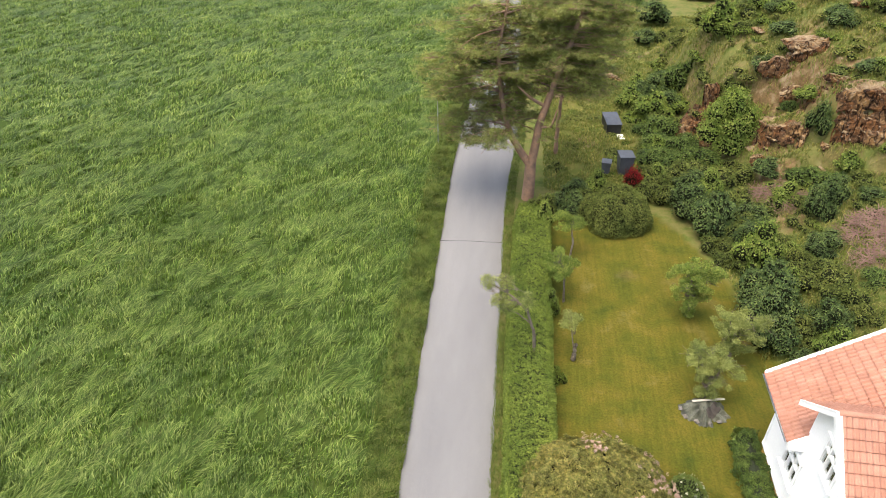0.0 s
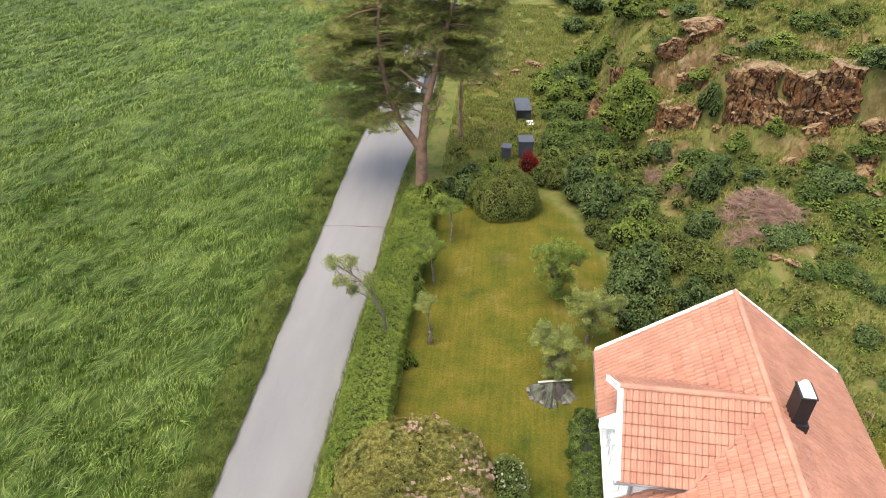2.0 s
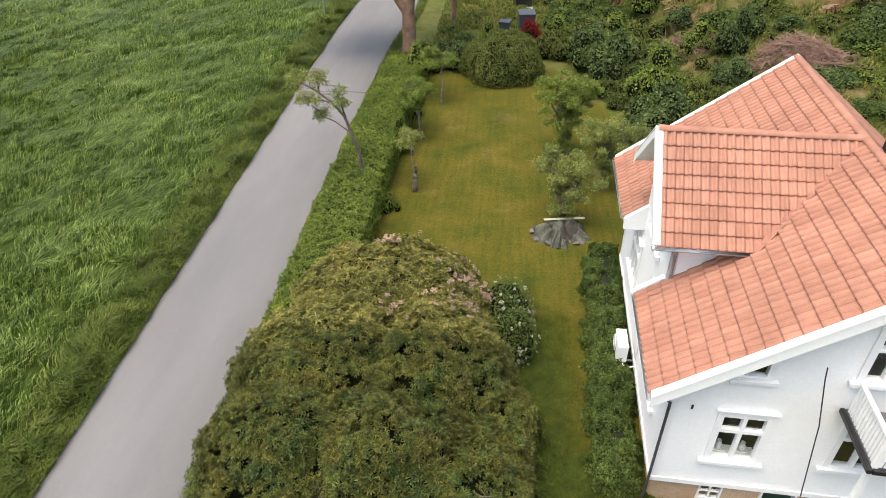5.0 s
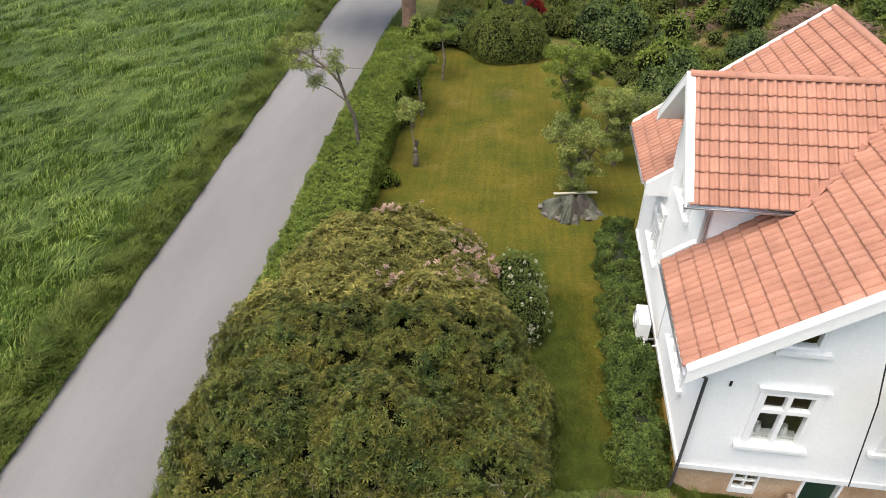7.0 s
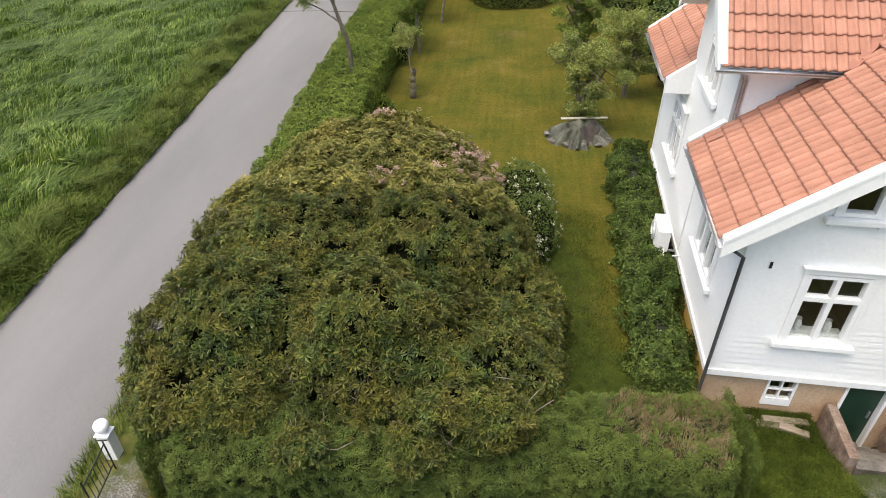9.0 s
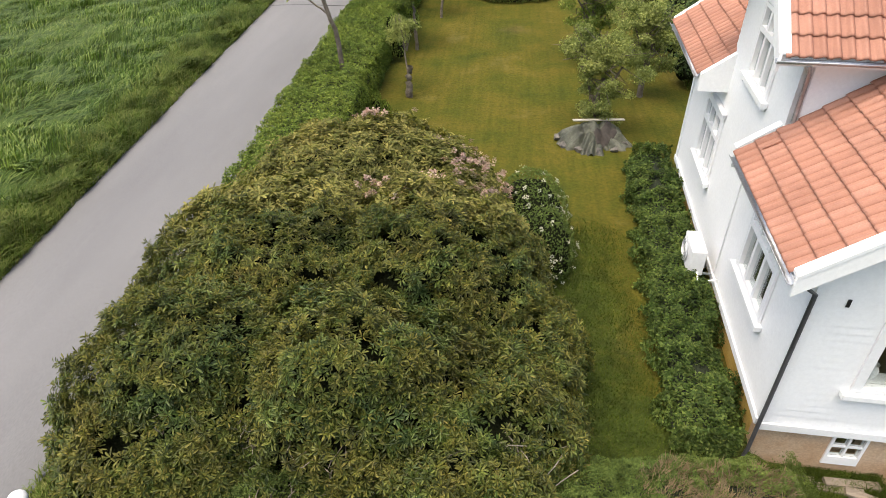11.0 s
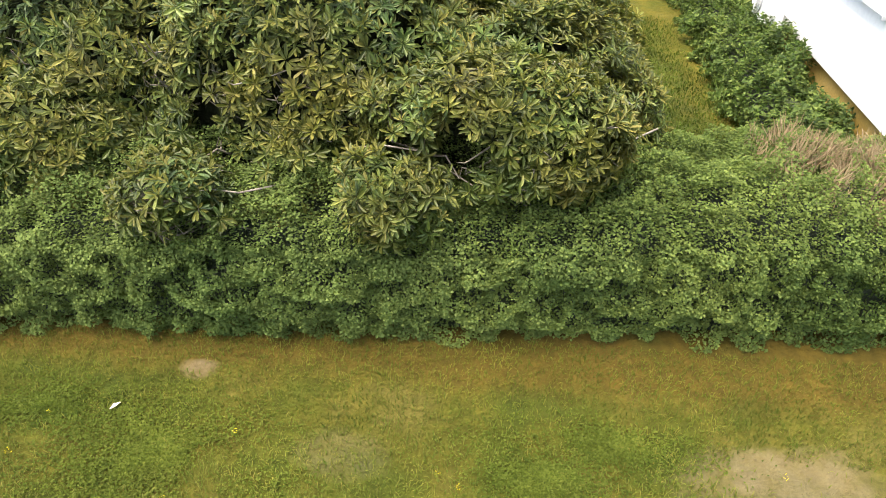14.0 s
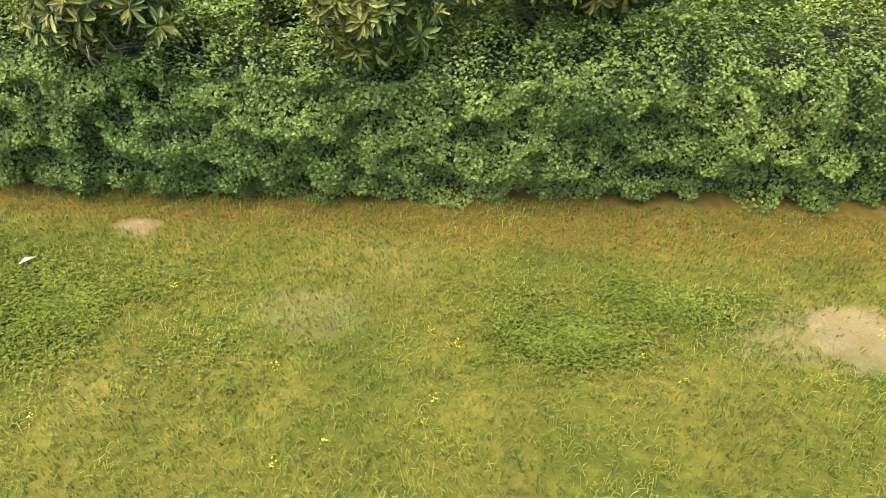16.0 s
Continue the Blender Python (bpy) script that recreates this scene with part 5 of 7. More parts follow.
hedge("front_hedge", "clipped green boxwood-like hedge with a brown patch", [(1.75, 7.3), (4.0, 7.47), (7.0, 7.6), (10.0, 7.82), (12.15, 7.98)], 2.05, 1.5, 4500, 0.031, L_HEDGE, 3, lumps=0.15, extra=died_back, shoulder=0.3, wave=0.7, broad=0.8, fresh=paler_growth, pits=0.17)
hedge("lane_hedge", "long clipped hedge between lane and garden", [(1.75, 13.5), (1.64, 22), (1.66, 30), (1.9, 38.8)], 2.62, 1.5, 900, 0.062, L_HEDGE2, 5, lumps=0.10, shoulder=0.05, wave=0.35, broad=0.75, pits=0.17)
hedge("wall_shrubbery", "low dense green shrubbery along the house wall", [(11.4, 9.9), (11.5, 11.4), (11.6, 12.6), (11.85, 16), (12.1, 20.1)], 1.35, 0.75, 1100, 0.075, L_BED, 8, lumps=0.36, shoulder=0.5)


def tree(name, label, base, limbs, crowns, density, leaf, material, r0, group="", bark=None, category="tree"):
    """limbs: lists of points from the foot; crowns: lobes of leaves."""
    ob = static_thing(name, label, category, group)
    r = np.random.default_rng(int(abs(base[0] * 97 + base[1] * 31)))
    chunks = []
    for pts, ra, rb in limbs:
        pts = np.array(pts, float)
        s = np.linspace(0, len(pts) - 1, len(pts) * 4)
        q = np.stack([np.interp(s, np.arange(len(pts)), pts[:, k]) for k in range(3)], 1)
        q[1:-1] += r.normal(size=(len(q) - 2, 3)) * ra * 0.25
        chunks.append(tube_arrays(q, np.linspace(ra, rb, len(q)), 8))
    # twigs into the crowns
    for c in crowns:
        for k in range(14):
            d = unit(r.normal(size=3) + [0, 0, 0.3])
            tip = np.array(c[:3]) + d * np.array(c[3:]) * 0.95
            foot = np.array(limbs[k % len(limbs)][0][-1]) * 0.6 + np.array(c[:3]) * 0.4
            chunks.append(tube_arrays([foot, (foot + tip) / 2 + r.normal(size=3) * 0.12, tip], [r0 * 0.22, r0 * 0.14, 0.006], 5))
    v, f = merge(chunks)
    part_mesh("trunk", mesh_arrays("trunk", v, f, bark or M_BARK, flat=False), ob)
    P, N = [], []
    for c in crowns:
        size = (c[3] * c[4] * c[5]) ** (1 / 3)
        for k in range(int(12 + 18 * size)):
            q = unit(r.normal(size=3)) * r.uniform(0.3, 1.05)
            hub = np.array(c[:3]) + q * np.array(c[3:])
            rr = r.uniform(0.16, 0.36) * (0.6 + 0.4 * size)
            m = int(density * rr * rr * 18)
            d = unit(r.normal(size=(m, 3)))
            P.append(hub + d * (r.random((m, 1)) ** 0.5) * rr * np.array([1.2, 1.2, 0.8]))
            N.append(unit(d + [0, 0, 0.5]))
    p, n = np.concatenate(P), np.concatenate(N)
    v, f = scatter_leaves(p, n, leaf, 0.55, r, 1.3, 0.05)
    part_mesh("crown", mesh_arrays("crown", v, f, material), ob, kind="stuff")
    return ob


G = "apple trees in the garden"
tree("apple_tree", "young apple tree with a light open crown on lawn", (11.15, 29.3), [([(11.15, 29.3, -0.05), (11.1, 29.2, 1.2), (11.0, 29.1, 2.4)], 0.12, 0.07), ([(11.1, 29.2, 1.3), (10.3, 29.0, 2.6)], 0.06, 0.03), ([(11.1, 29.2, 1.4), (11.9, 29.5, 2.7)], 0.06, 0.03)],
     [(10.6, 29.0, 3.3, 1.35, 1.2, 1.0), (11.7, 29.4, 3.1, 1.1, 1.0, 0.9), (11.15, 29.3, 0.7, 0.35, 0.35, 0.7), (11.0, 29.1, 2.0, 0.9, 0.9, 0.8)], 165, 0.09, L_LIGHT, 0.1, G)
tree("apple_tree", "greyish old apple tree with a sparse crown on lawn", (12.64, 25.6), [([(12.64, 25.6, -0.05), (12.68, 25.6, 1.0), (12.78, 25.6, 2.0)], 0.12, 0.07), ([(12.68, 25.6, 1.1), (12.08, 25.7, 2.5)], 0.06, 0.03), ([(12.78, 25.6, 1.5), (13.88, 25.9, 2.6)], 0.06, 0.02)],
     [(12.28, 25.5, 2.9, 1.3, 1.1, 0.9), (13.48, 25.8, 2.6, 1.3, 1.0, 0.8), (12.78, 25.6, 1.6, 0.9, 0.8, 0.8)], 165, 0.085, L_APPLE, 0.1, G)
tree("apple_tree", "bushy apple tree rising from a stone heap", (10.6, 22.45), [([(10.6, 22.45, -0.05), (10.65, 22.55, 0.9), (10.75, 22.65, 1.8)], 0.13, 0.07), ([(10.65, 22.55, 0.8), (10.05, 22.85, 2.2)], 0.06, 0.03), ([(10.65, 22.55, 0.9), (11.35, 22.95, 2.1)], 0.06, 0.03)],
     [(11.05, 22.85, 2.3, 1.3, 1.2, 1.0), (9.95, 23.05, 2.7, 1.0, 0.9, 0.7), (10.75, 22.55, 1.2, 1.0, 0.9, 0.8)], 180, 0.085, L_APPLE, 0.1, G)
tree("fruit_tree_stump", "short cut-back fruit tree stump with sprouting leaves", (4.12, 24.85), [([(4.12, 24.85, -0.05), (4.14, 24.85, 0.6), (4.18, 24.9, 1.15)], 0.14, 0.10), ([(4.12, 25, 0.5), (3.82, 25.5, 2.2)], 0.04, 0.02)], [(3.82, 25.6, 2.3, 0.55, 0.6, 0.6)], 150, 0.08, L_APPLE, 0.06, G, category="tree stump")
tree("fruit_tree", "small leafy fruit tree beside the hedge", (3.77, 29.9), [([(3.77, 29.9, -0.05), (3.72, 29.9, 1.2), (3.62, 30, 2.2)], 0.08, 0.05)], [(3.52, 30, 2.6, 0.9, 0.9, 0.8), (3.12, 31.2, 2.3, 0.8, 0.9, 0.6)], 260, 0.085, L_LIGHT, 0.08, G)
tree("fruit_tree", "slender leaning fruit tree beside the hedge", (4.4, 34.5), [([(4.4, 34.5, -0.05), (4.5, 34.7, 1.2), (4.3, 35.1, 2.2)], 0.07, 0.05)], [(3.8, 35.3, 2.5, 0.9, 0.8, 0.6), (4.6, 35.3, 2.4, 0.6, 0.6, 0.4)], 240, 0.085, L_LIGHT, 0.08, G)
tree("leaning_tree", "crooked small tree leaning out of hedge over lane", (1.9, 24.2), [([(1.9, 24.2, 0.1), (1.8, 24.1, 2.6), (1.3, 24.1, 4.1), (0.3, 24.5, 4.8), (-0.8, 24.9, 5.2)], 0.10, 0.03), ([(1.4, 24.1, 3.9), (1.2, 23.8, 5.2)], 0.05, 0.015), ([(0.3, 24.5, 4.8), (0.1, 24.9, 5.7)], 0.04, 0.012), ([(0.7, 24.3, 4.5), (-0.2, 23.9, 4.9)], 0.04, 0.012), ([(1.6, 24.1, 3.2), (0.8, 24.4, 3.6), (0.2, 24.3, 3.9)], 0.04, 0.012)],
     [(-0.8, 24.9, 5.2, 0.6, 0.5, 0.4), (0.1, 24.8, 5.4, 0.5, 0.45, 0.4), (-0.1, 23.9, 4.8, 0.45, 0.4, 0.3), (0.3, 24.3, 3.9, 0.4, 0.35, 0.3), (1.3, 23.9, 4.8, 0.4, 0.4, 0.6)], 70, 0.08, L_APPLE, 0.05)

# ---- pine ----
def pine():
    ob = static_thing("pine_tree", "tall old pine with forked reddish trunk and layered crown", "tree")
    r = np.random.default_rng(21)
    bx, by = 1.5, 42.2
    limbs = [([(bx, by, -0.1), (bx + 0.05, by, 1.5), (bx + 0.05, by, 3.0)], 0.50, 0.42),
             ([(bx + 0.05, by, 2.8), (0.75, by, 4.0), (-0.02, by, 5.2), (-0.7, by + 0.1, 7.4), (-1.1, by + 0.2, 9.6), (-1.2, by + 0.3, 11.6), (-0.9, by + 0.3, 13.4), (-0.6, by + 0.3, 15.4)], 0.30, 0.07),
             ([(bx + 0.05, by, 2.8), (1.8, by, 4.6), (1.95, by, 6.2), (2.85, by, 9.6), (3.7, by, 12.4), (4.1, by, 14.3), (4.0, by, 16.4)], 0.36, 0.08),
             ([(2.3, by, 7.6), (1.2, by - 0.5, 8.4), (0.2, by - 0.8, 9.4)], 0.14, 0.05),
             ([(1.95, by, 6.0), (2.8, by - 0.5, 6.3), (3.1, by - 0.5, 7.6)], 0.12, 0.05),
             ([(2.7, by, 9.2), (4.6, by + 0.3, 10.0), (6.2, by + 0.6, 9.8)], 0.12, 0.05)]
    chunks, tips = [], []
    for pts, a, b in limbs:
        pts = np.array(pts)
        s = np.linspace(0, len(pts) - 1, len(pts) * 5)
        q = np.stack([np.interp(s, np.arange(len(pts)), pts[:, k]) for k in range(3)], 1)
        chunks.append(tube_arrays(q, np.linspace(a, b, len(q)), 10))
    trunks = [np.array(limbs[1][0]), np.array(limbs[2][0])]
    for k in range(236):
        left = k % 2 == 0
        inward = k >= 118
        tr = trunks[0] if left else trunks[1]
        z = 4.9 + 9.6 * r.random() if left else 9.2 + 6.6 * r.random() ** 0.8
        o = np.array([np.interp(z, tr[:, 2], tr[:, j]) for j in range(3)])
        a = np.pi - 0.35 + r.normal() * 0.75 if left else r.uniform(-0.25, np.pi + (0.25 if z < 11.5 else 1.2))
        ln = r.uniform(2.0, 5.2) * (1 - 0.35 * smooth(z, 11.5, 16.0)) * (1.2 if left else 0.9)
        if inward:
            # boughs that close the middle and the far side of the crown
            z = 6.2 + 8.8 * r.random() if left else 8.6 + 7.4 * r.random()
            o = np.array([np.interp(z, tr[:, 2], tr[:, j]) for j in range(3)])
            a = r.uniform(0.1, np.pi * 0.75) if left else r.choice((r.uniform(-0.2, 0.7), r.uniform(1.2, np.pi)))
            ln = r.uniform(1.4, 3.9)
        d = np.array([np.cos(a), np.sin(a) * 0.8, r.uniform(-0.1, 0.2)])
        s = np.linspace(0, 1, 7)[:, None]
        q = o + d * ln * s + np.array([0, 0, -1.0]) * s ** 2 * r.uniform(0.1, 1.5 if left else 0.8) + r.normal(size=(7, 3)) * 0.1 * s
        chunks.append(tube_arrays(q, np.linspace(0.07, 0.014, 7), 5))
        # flat pads of twigs along the outer bough, with bare wood between them
        for pad in range(int(3 + ln * 1.3)):
            u = r.uniform(0.35, 1.0)
            c = np.array([np.interp(u, s[:, 0], q[:, j]) for j in range(3)]) + r.normal(size=3) * [0.45, 0.45, 0.05]
            wide = r.uniform(0.28, 0.55)
            for t in range(9):
                tip = c + r.normal(size=3) * [wide, wide, 0.06]
                chunks.append(tube_arrays([c, tip], [0.012, 0.006], 3))
                tips.append(tip)
    v, f = merge(chunks)
    part_mesh("trunk", mesh_arrays("trunk", v, f, M_PINEBARK, flat=False), ob)
    tips = np.array(tips)
    p = np.repeat(tips, 3, 0) + r.normal(size=(len(tips) * 3, 3)) * [0.16, 0.16, 0.05]
    n = unit(r.normal(size=p.shape) * 0.5 + [0, 0, 1.0])
    v, f = whorls(p, n, 11, 0.21, 0.1, r, rise=(0.1, 1.3))
    part_mesh("needles", mesh_arrays("needles", v, f, L_PINE), ob, kind="stuff")


pine()
tree("slender_pine", "slender dark pine with thin trunk behind the big one", (3.9, 50.0), [([(3.9, 50.0, -0.05), (3.9, 50.0, 4), (4.0, 50.0, 9.5)], 0.2, 0.07)],
     [(4.1, 49.8, 8.6, 1.8, 1.6, 0.7), (3.9, 50.1, 9.6, 1.5, 1.4, 0.6), (5.3, 49.7, 7.6, 1.2, 0.9, 0.35), (3.1, 49.8, 6.9, 1.0, 0.8, 0.35), (4.0, 50.0, 10.6, 0.9, 0.9, 0.6)], 230, 0.14, L_PINE, 0.1, bark=M_PINEBARK)


# ---- shrubs of the garden edge and hillside ----
def shrub_proto(name, label, lobes, density, leaf, material, seed, width=0.6, group=""):
    ob = static_thing(name, label, "shrub", group)
    r = np.random.default_rng(seed)
    ps, ns = [], []
    for c in lobes:
        n = int(density * 4 * np.pi * (c[3] * c[4] * c[5]) ** (2 / 3))
        d = unit(r.normal(size=(n, 3)))
        d[:, 2] = np.where(d[:, 2] < -0.45, -d[:, 2], d[:, 2])
        k = 1 + 0.95 * (fbm(d[:, 0] * 2.6 + seed, d[:, 1] * 2.6 + c[0], d[:, 2] * 2.6, 4) - 0.5)
        ps.append(np.array(c[:3]) + d * (k * r.uniform(0.72, 1.05, n))[:, None] * np.array(c[3:]))
        ns.append(d)
    p, n = np.concatenate(ps), np.concatenate(ns)
    ok = p[:, 2] > 0.0
    v, f = scatter_leaves(p[ok], n[ok], leaf, width, r, 1.2, 0.05)
    part_mesh("leaves", mesh_arrays("leaves", v, f, material), ob, kind="stuff")
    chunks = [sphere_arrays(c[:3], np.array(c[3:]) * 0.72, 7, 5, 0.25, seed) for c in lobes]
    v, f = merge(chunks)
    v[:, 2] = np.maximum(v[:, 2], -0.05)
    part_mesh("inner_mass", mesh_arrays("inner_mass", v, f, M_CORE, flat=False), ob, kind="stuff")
    return ob


def many_lobes(seed, n, spread, z, rr, tall=1.0):
    q = np.random.default_rng(seed)
    out = []
    for k in range(n):
        a, d = q.uniform(0, 2 * np.pi), spread * np.sqrt(q.random())
        r = rr * q.uniform(0.6, 1.25)
        out.append((d * np.cos(a), d * np.sin(a), z * (1 - 0.6 * (d / spread) ** 2) * q.uniform(0.75, 1.2), r, r * q.uniform(0.8, 1.2), r * tall * q.uniform(0.7, 1.1)))
    return out


PROTO = {
    "round": shrub_proto("round_shrub", "rounded dense mid-green wild shrub", many_lobes(1, 9, 0.65, 0.75, 0.42), 150, 0.10, L_BED, 31),
    "dark": shrub_proto("dark_shrub", "dark glossy evergreen wild shrub", many_lobes(2, 10, 0.62, 0.85, 0.40, 1.1), 150, 0.10, L_DARK, 32),
    "light": shrub_proto("fresh_green_shrub", "fresh light-green leafy young wild tree", many_lobes(3, 11, 0.6, 1.15, 0.38, 1.1) + [(0, 0, 0.6, 0.5, 0.5, 0.6)], 140, 0.105, L_LIGHT, 33),
    "olive": shrub_proto("olive_shrub", "loose olive-green wild shrub", many_lobes(4, 10, 0.85, 0.5, 0.36), 140, 0.10, L_OLIVE, 34),
    "bramble": shrub_proto("bramble_patch", "low spreading green bramble patch", many_lobes(5, 12, 1.05, 0.22, 0.36, 0.6), 130, 0.10, L_WILD, 35),
    "sedge": shrub_proto("weed_patch", "patch of tangled green weeds", many_lobes(6, 12, 1.0, 0.25, 0.34, 0.7), 130, 0.10, L_HEDGE2, 36),
    "fine_round": shrub_proto("round_shrub", "rounded dense mid-green garden shrub", many_lobes(11, 13, 0.7, 0.75, 0.38), 190, 0.08, L_OLIVE, 41),
    "fine_dark": shrub_proto("dark_shrub", "dark glossy evergreen garden shrub", many_lobes(12, 14, 0.66, 0.9, 0.36, 1.1), 190, 0.08, L_DARK, 42),
    "fine_light": shrub_proto("fresh_green_shrub", "fresh light-green leafy young garden tree", many_lobes(13, 15, 0.6, 1.15, 0.34, 1.1) + [(0, 0, 0.6, 0.5, 0.5, 0.6)], 180, 0.085, L_LIGHT, 43),
    "fine_olive": shrub_proto("olive_shrub", "loose olive-green garden shrub", many_lobes(14, 14, 0.85, 0.55, 0.34), 170, 0.08, L_OLIVE, 44),
}


def plant(kind, x, y, s, sz=None, group=""):
    if y < 47 and x < 21.5 and "fine_" + kind in PROTO:
        kind = "fine_" + kind
    foot = min(gz1(x + i * 0.4 * s, y + j * 0.4 * s) for i in (-1, 0, 1) for j in (-1, 0, 1))
    c = copy_thing(PROTO[kind], pose(x, y, max(foot, gz1(x, y) - 0.6) - 0.05, 0, 0, random.uniform(0, 360)))
    c.scale = (s * random.uniform(0.9, 1.1), s * random.uniform(0.9, 1.1), (sz or s) * random.uniform(0.92, 1.08))
    if group:
        c["group"] = group
    return c


ED = "shrubs round the lawn"
for kind, x, y, s, sz in (
        ("olive", 6.0, 41.2, 1.4, 1.6), ("light", 2.9, 28.6, 0.8, 1.2), ("sedge", 2.6, 33.0, 1.0, 1.8), ("light", 2.6, 37.6, 1.0, 1.5), ("round", 2.8, 39.6, 1.1, 1.8), ("sedge", 2.9, 23.2, 0.6, 1.6), ("dark", 4.9, 40.4, 1.2, 1.3), ("dark", 3.6, 40.4, 1.3, 1.3), ("olive", 2.4, 40.3, 1.1, 1.2), ("dark", 5.2, 42.6, 1.3, 1.2), ("light", 6.8, 43.4, 1.2, 1.2), ("olive", 11.2, 43.5, 1.6, 1.5),
        ("dark", 13.2, 40.8, 1.8, 1.9), ("dark", 14.6, 38.6, 2.0, 2.2), ("round", 15.6, 40.5, 1.8, 2.1), ("light", 16.3, 34.0, 1.9, 2.2), ("dark", 15.9, 30.6, 2.0, 2.3), ("dark", 15.6, 29.0, 1.9, 2.2), ("dark", 15.2, 27.2, 1.5, 1.6),
        ("round", 18.6, 33.4, 1.5, 1.7), ("olive", 19.8, 31.2, 1.9, 1.5), ("olive", 20.6, 29.2, 1.5, 1.2), ("dark", 20.4, 34.8, 1.4, 1.4), ("light", 14.9, 42.6, 1.6, 1.6), ("dark", 16.6, 36.6, 1.6, 1.9)):
    plant(kind, x, y, s, sz, ED)
random.seed(15)
for k in range(46):
    y = random.uniform(25.5, 43)
    x = float(np.interp(y, [20, 27.6, 33.5, 40.2, 43], [15.6, 15.6, 14.9, 12.6, 11.5])) + random.uniform(0.3, 5.5)
    s = random.uniform(0.7, 1.5)
    plant(random.choice(("dark", "round", "round", "olive", "light")), x, y, s, s * random.uniform(0.8, 1.2), ED)
HS = "wild shrubs on the hillside"
random.seed(5)
wild = shrub_proto("wild_tree", "broad fresh-green leafy wild tree below the cliff", [(0, 0, 4.3, 1.3, 1.3, 1.3), (-1.0, 0.2, 3.3, 1.2, 1.2, 1.2), (1.0, -0.2, 3.4, 1.3, 1.2, 1.1), (0.2, -0.9, 2.7, 1.3, 1.0, 1.2), (-1.5, -0.4, 2.0, 1.1, 1.0, 1.2), (1.8, -0.3, 2.2, 1.1, 1.0, 1.2), (0.2, -1.0, 1.2, 1.6, 1.0, 1.2), (2.7, -0.2, 1.3, 0.9, 0.8, 0.9)], 85, 0.17, L_LIGHT, 71)
wild.matrix_basis = pose(17.5, 49.2, gz1(17.5, 49.2) - 0.1)
for kind, x, y, s, sz in (("olive", 17.0, 44.6, 2.3, 2.0), ("olive", 15.2, 46.2, 2.4, 2.1), ("olive", 18.4, 41.0, 1.8, 1.3), ("dark", 21.4, 38.6, 1.5, 2.2), ("dark", 22.3, 39.4, 1.3, 1.7), ("dark", 24.0, 38.4, 1.1, 0.9),
                          ("dark", 22.3, 45.2, 1.2, 2.3), ("round", 15.6, 48.2, 1.9, 1.7), ("round", 14.2, 50.3, 1.9, 1.7), ("round", 13.4, 53.5, 2.0, 1.9), ("olive", 14.6, 55.4, 2.2, 2.2), ("round", 13.6, 45.6, 1.9, 1.6),
                          ("round", 12.2, 48.2, 1.8, 1.6), ("round", 12.4, 50.6, 1.8, 1.5), ("light", 13.0, 57.5, 2.0, 1.9), ("dark", 14.6, 59.0, 1.9, 2.0), ("olive", 12.4, 61.0, 1.9, 1.7), ("olive", 11.4, 46.0, 1.5, 1.3),
                          ("dark", 14.0, 43.4, 1.7, 1.7), ("olive", 12.4, 43.8, 1.7, 1.5), ("light", 23.8, 42.0, 1.2, 1.0), ("light", 25.8, 41.3, 0.9, 0.9), ("round", 21.6, 42.8, 1.5, 1.3), ("round", 22.6, 41.2, 1.4, 1.2),
                          ("dark", 31.0, 42.0, 1.7, 1.6), ("dark", 32.2, 41.6, 1.6, 1.5), ("olive", 24.6, 47.6, 1.7, 0.9), ("dark", 25.6, 46.8, 1.4, 0.8), ("olive", 26.6, 46.4, 1.5, 0.8), ("dark", 20.2, 52.0, 1.3, 1.7),
                          ("light", 18.4, 60.5, 2.0, 2.4), ("olive", 20.2, 61.2, 2.2, 2.3), ("light", 21.8, 62.0, 1.9, 1.9), ("round", 16.4, 62.5, 2.2, 2.2), ("dark", 15.4, 64.6, 2.2, 2.1), ("olive", 19.0, 64.0, 2.0, 2.0),
                          ("dark", 28.2, 37.6, 1.5, 1.1), ("round", 27.2, 36.6, 1.5, 1.0), ("sedge", 28.6, 35.6, 1.9, 1.3), ("sedge", 30.2, 35.2, 1.9, 1.3), ("sedge", 27.0, 33.8, 1.8, 1.2), ("olive", 29.2, 33.6, 1.8, 1.1), ("sedge", 31.4, 33.2, 1.9, 1.3)):
    plant(kind, x, y, s, sz, HS)
for k in range(460):
    x, y = random.uniform(14.5, 44), random.uniform(33, 74)
    d = y - float(cliff_y(x))
    if x < 17 and y < 43 or (18.6 < x < 31.2 and -2.4 < d < 2.6 and random.random() < 0.85) or (19 < x < 31 and 2.0 < d < 6.0 and random.random() < 0.45) or (21.5 < x < 26.0 and 33.0 < y < 37.5):
        continue
    kind = random.choice(("bramble", "sedge", "olive", "round", "dark", "bramble", "sedge", "light", "olive"))
    s = random.uniform(0.7, 1.7)
    plant(kind, x, y, s, s * random.uniform(0.5, 0.9), HS)
for k in range(60):
    s = random.uniform(0.8, 1.7)
    plant(random.choice(("round", "olive", "sedge", "light", "dark", "round")), random.uniform(11.2, 16.5), random.uniform(44, 67), s, s * random.uniform(0.7, 1.1), HS)
for k in range(170):
    plant(random.choice(("bramble", "sedge", "olive", "round", "dark")), random.uniform(20.5, 38), random.uniform(15, 36), random.uniform(0.7, 1.4), random.uniform(0.3, 0.8), HS)
for k in range(90):
    plant(random.choice(("sedge", "bramble", "olive")), random.uniform(3.4, 13.5), random.uniform(46, 76), random.uniform(0.3, 0.8), random.uniform(0.25, 0.6), "weeds on the verge")
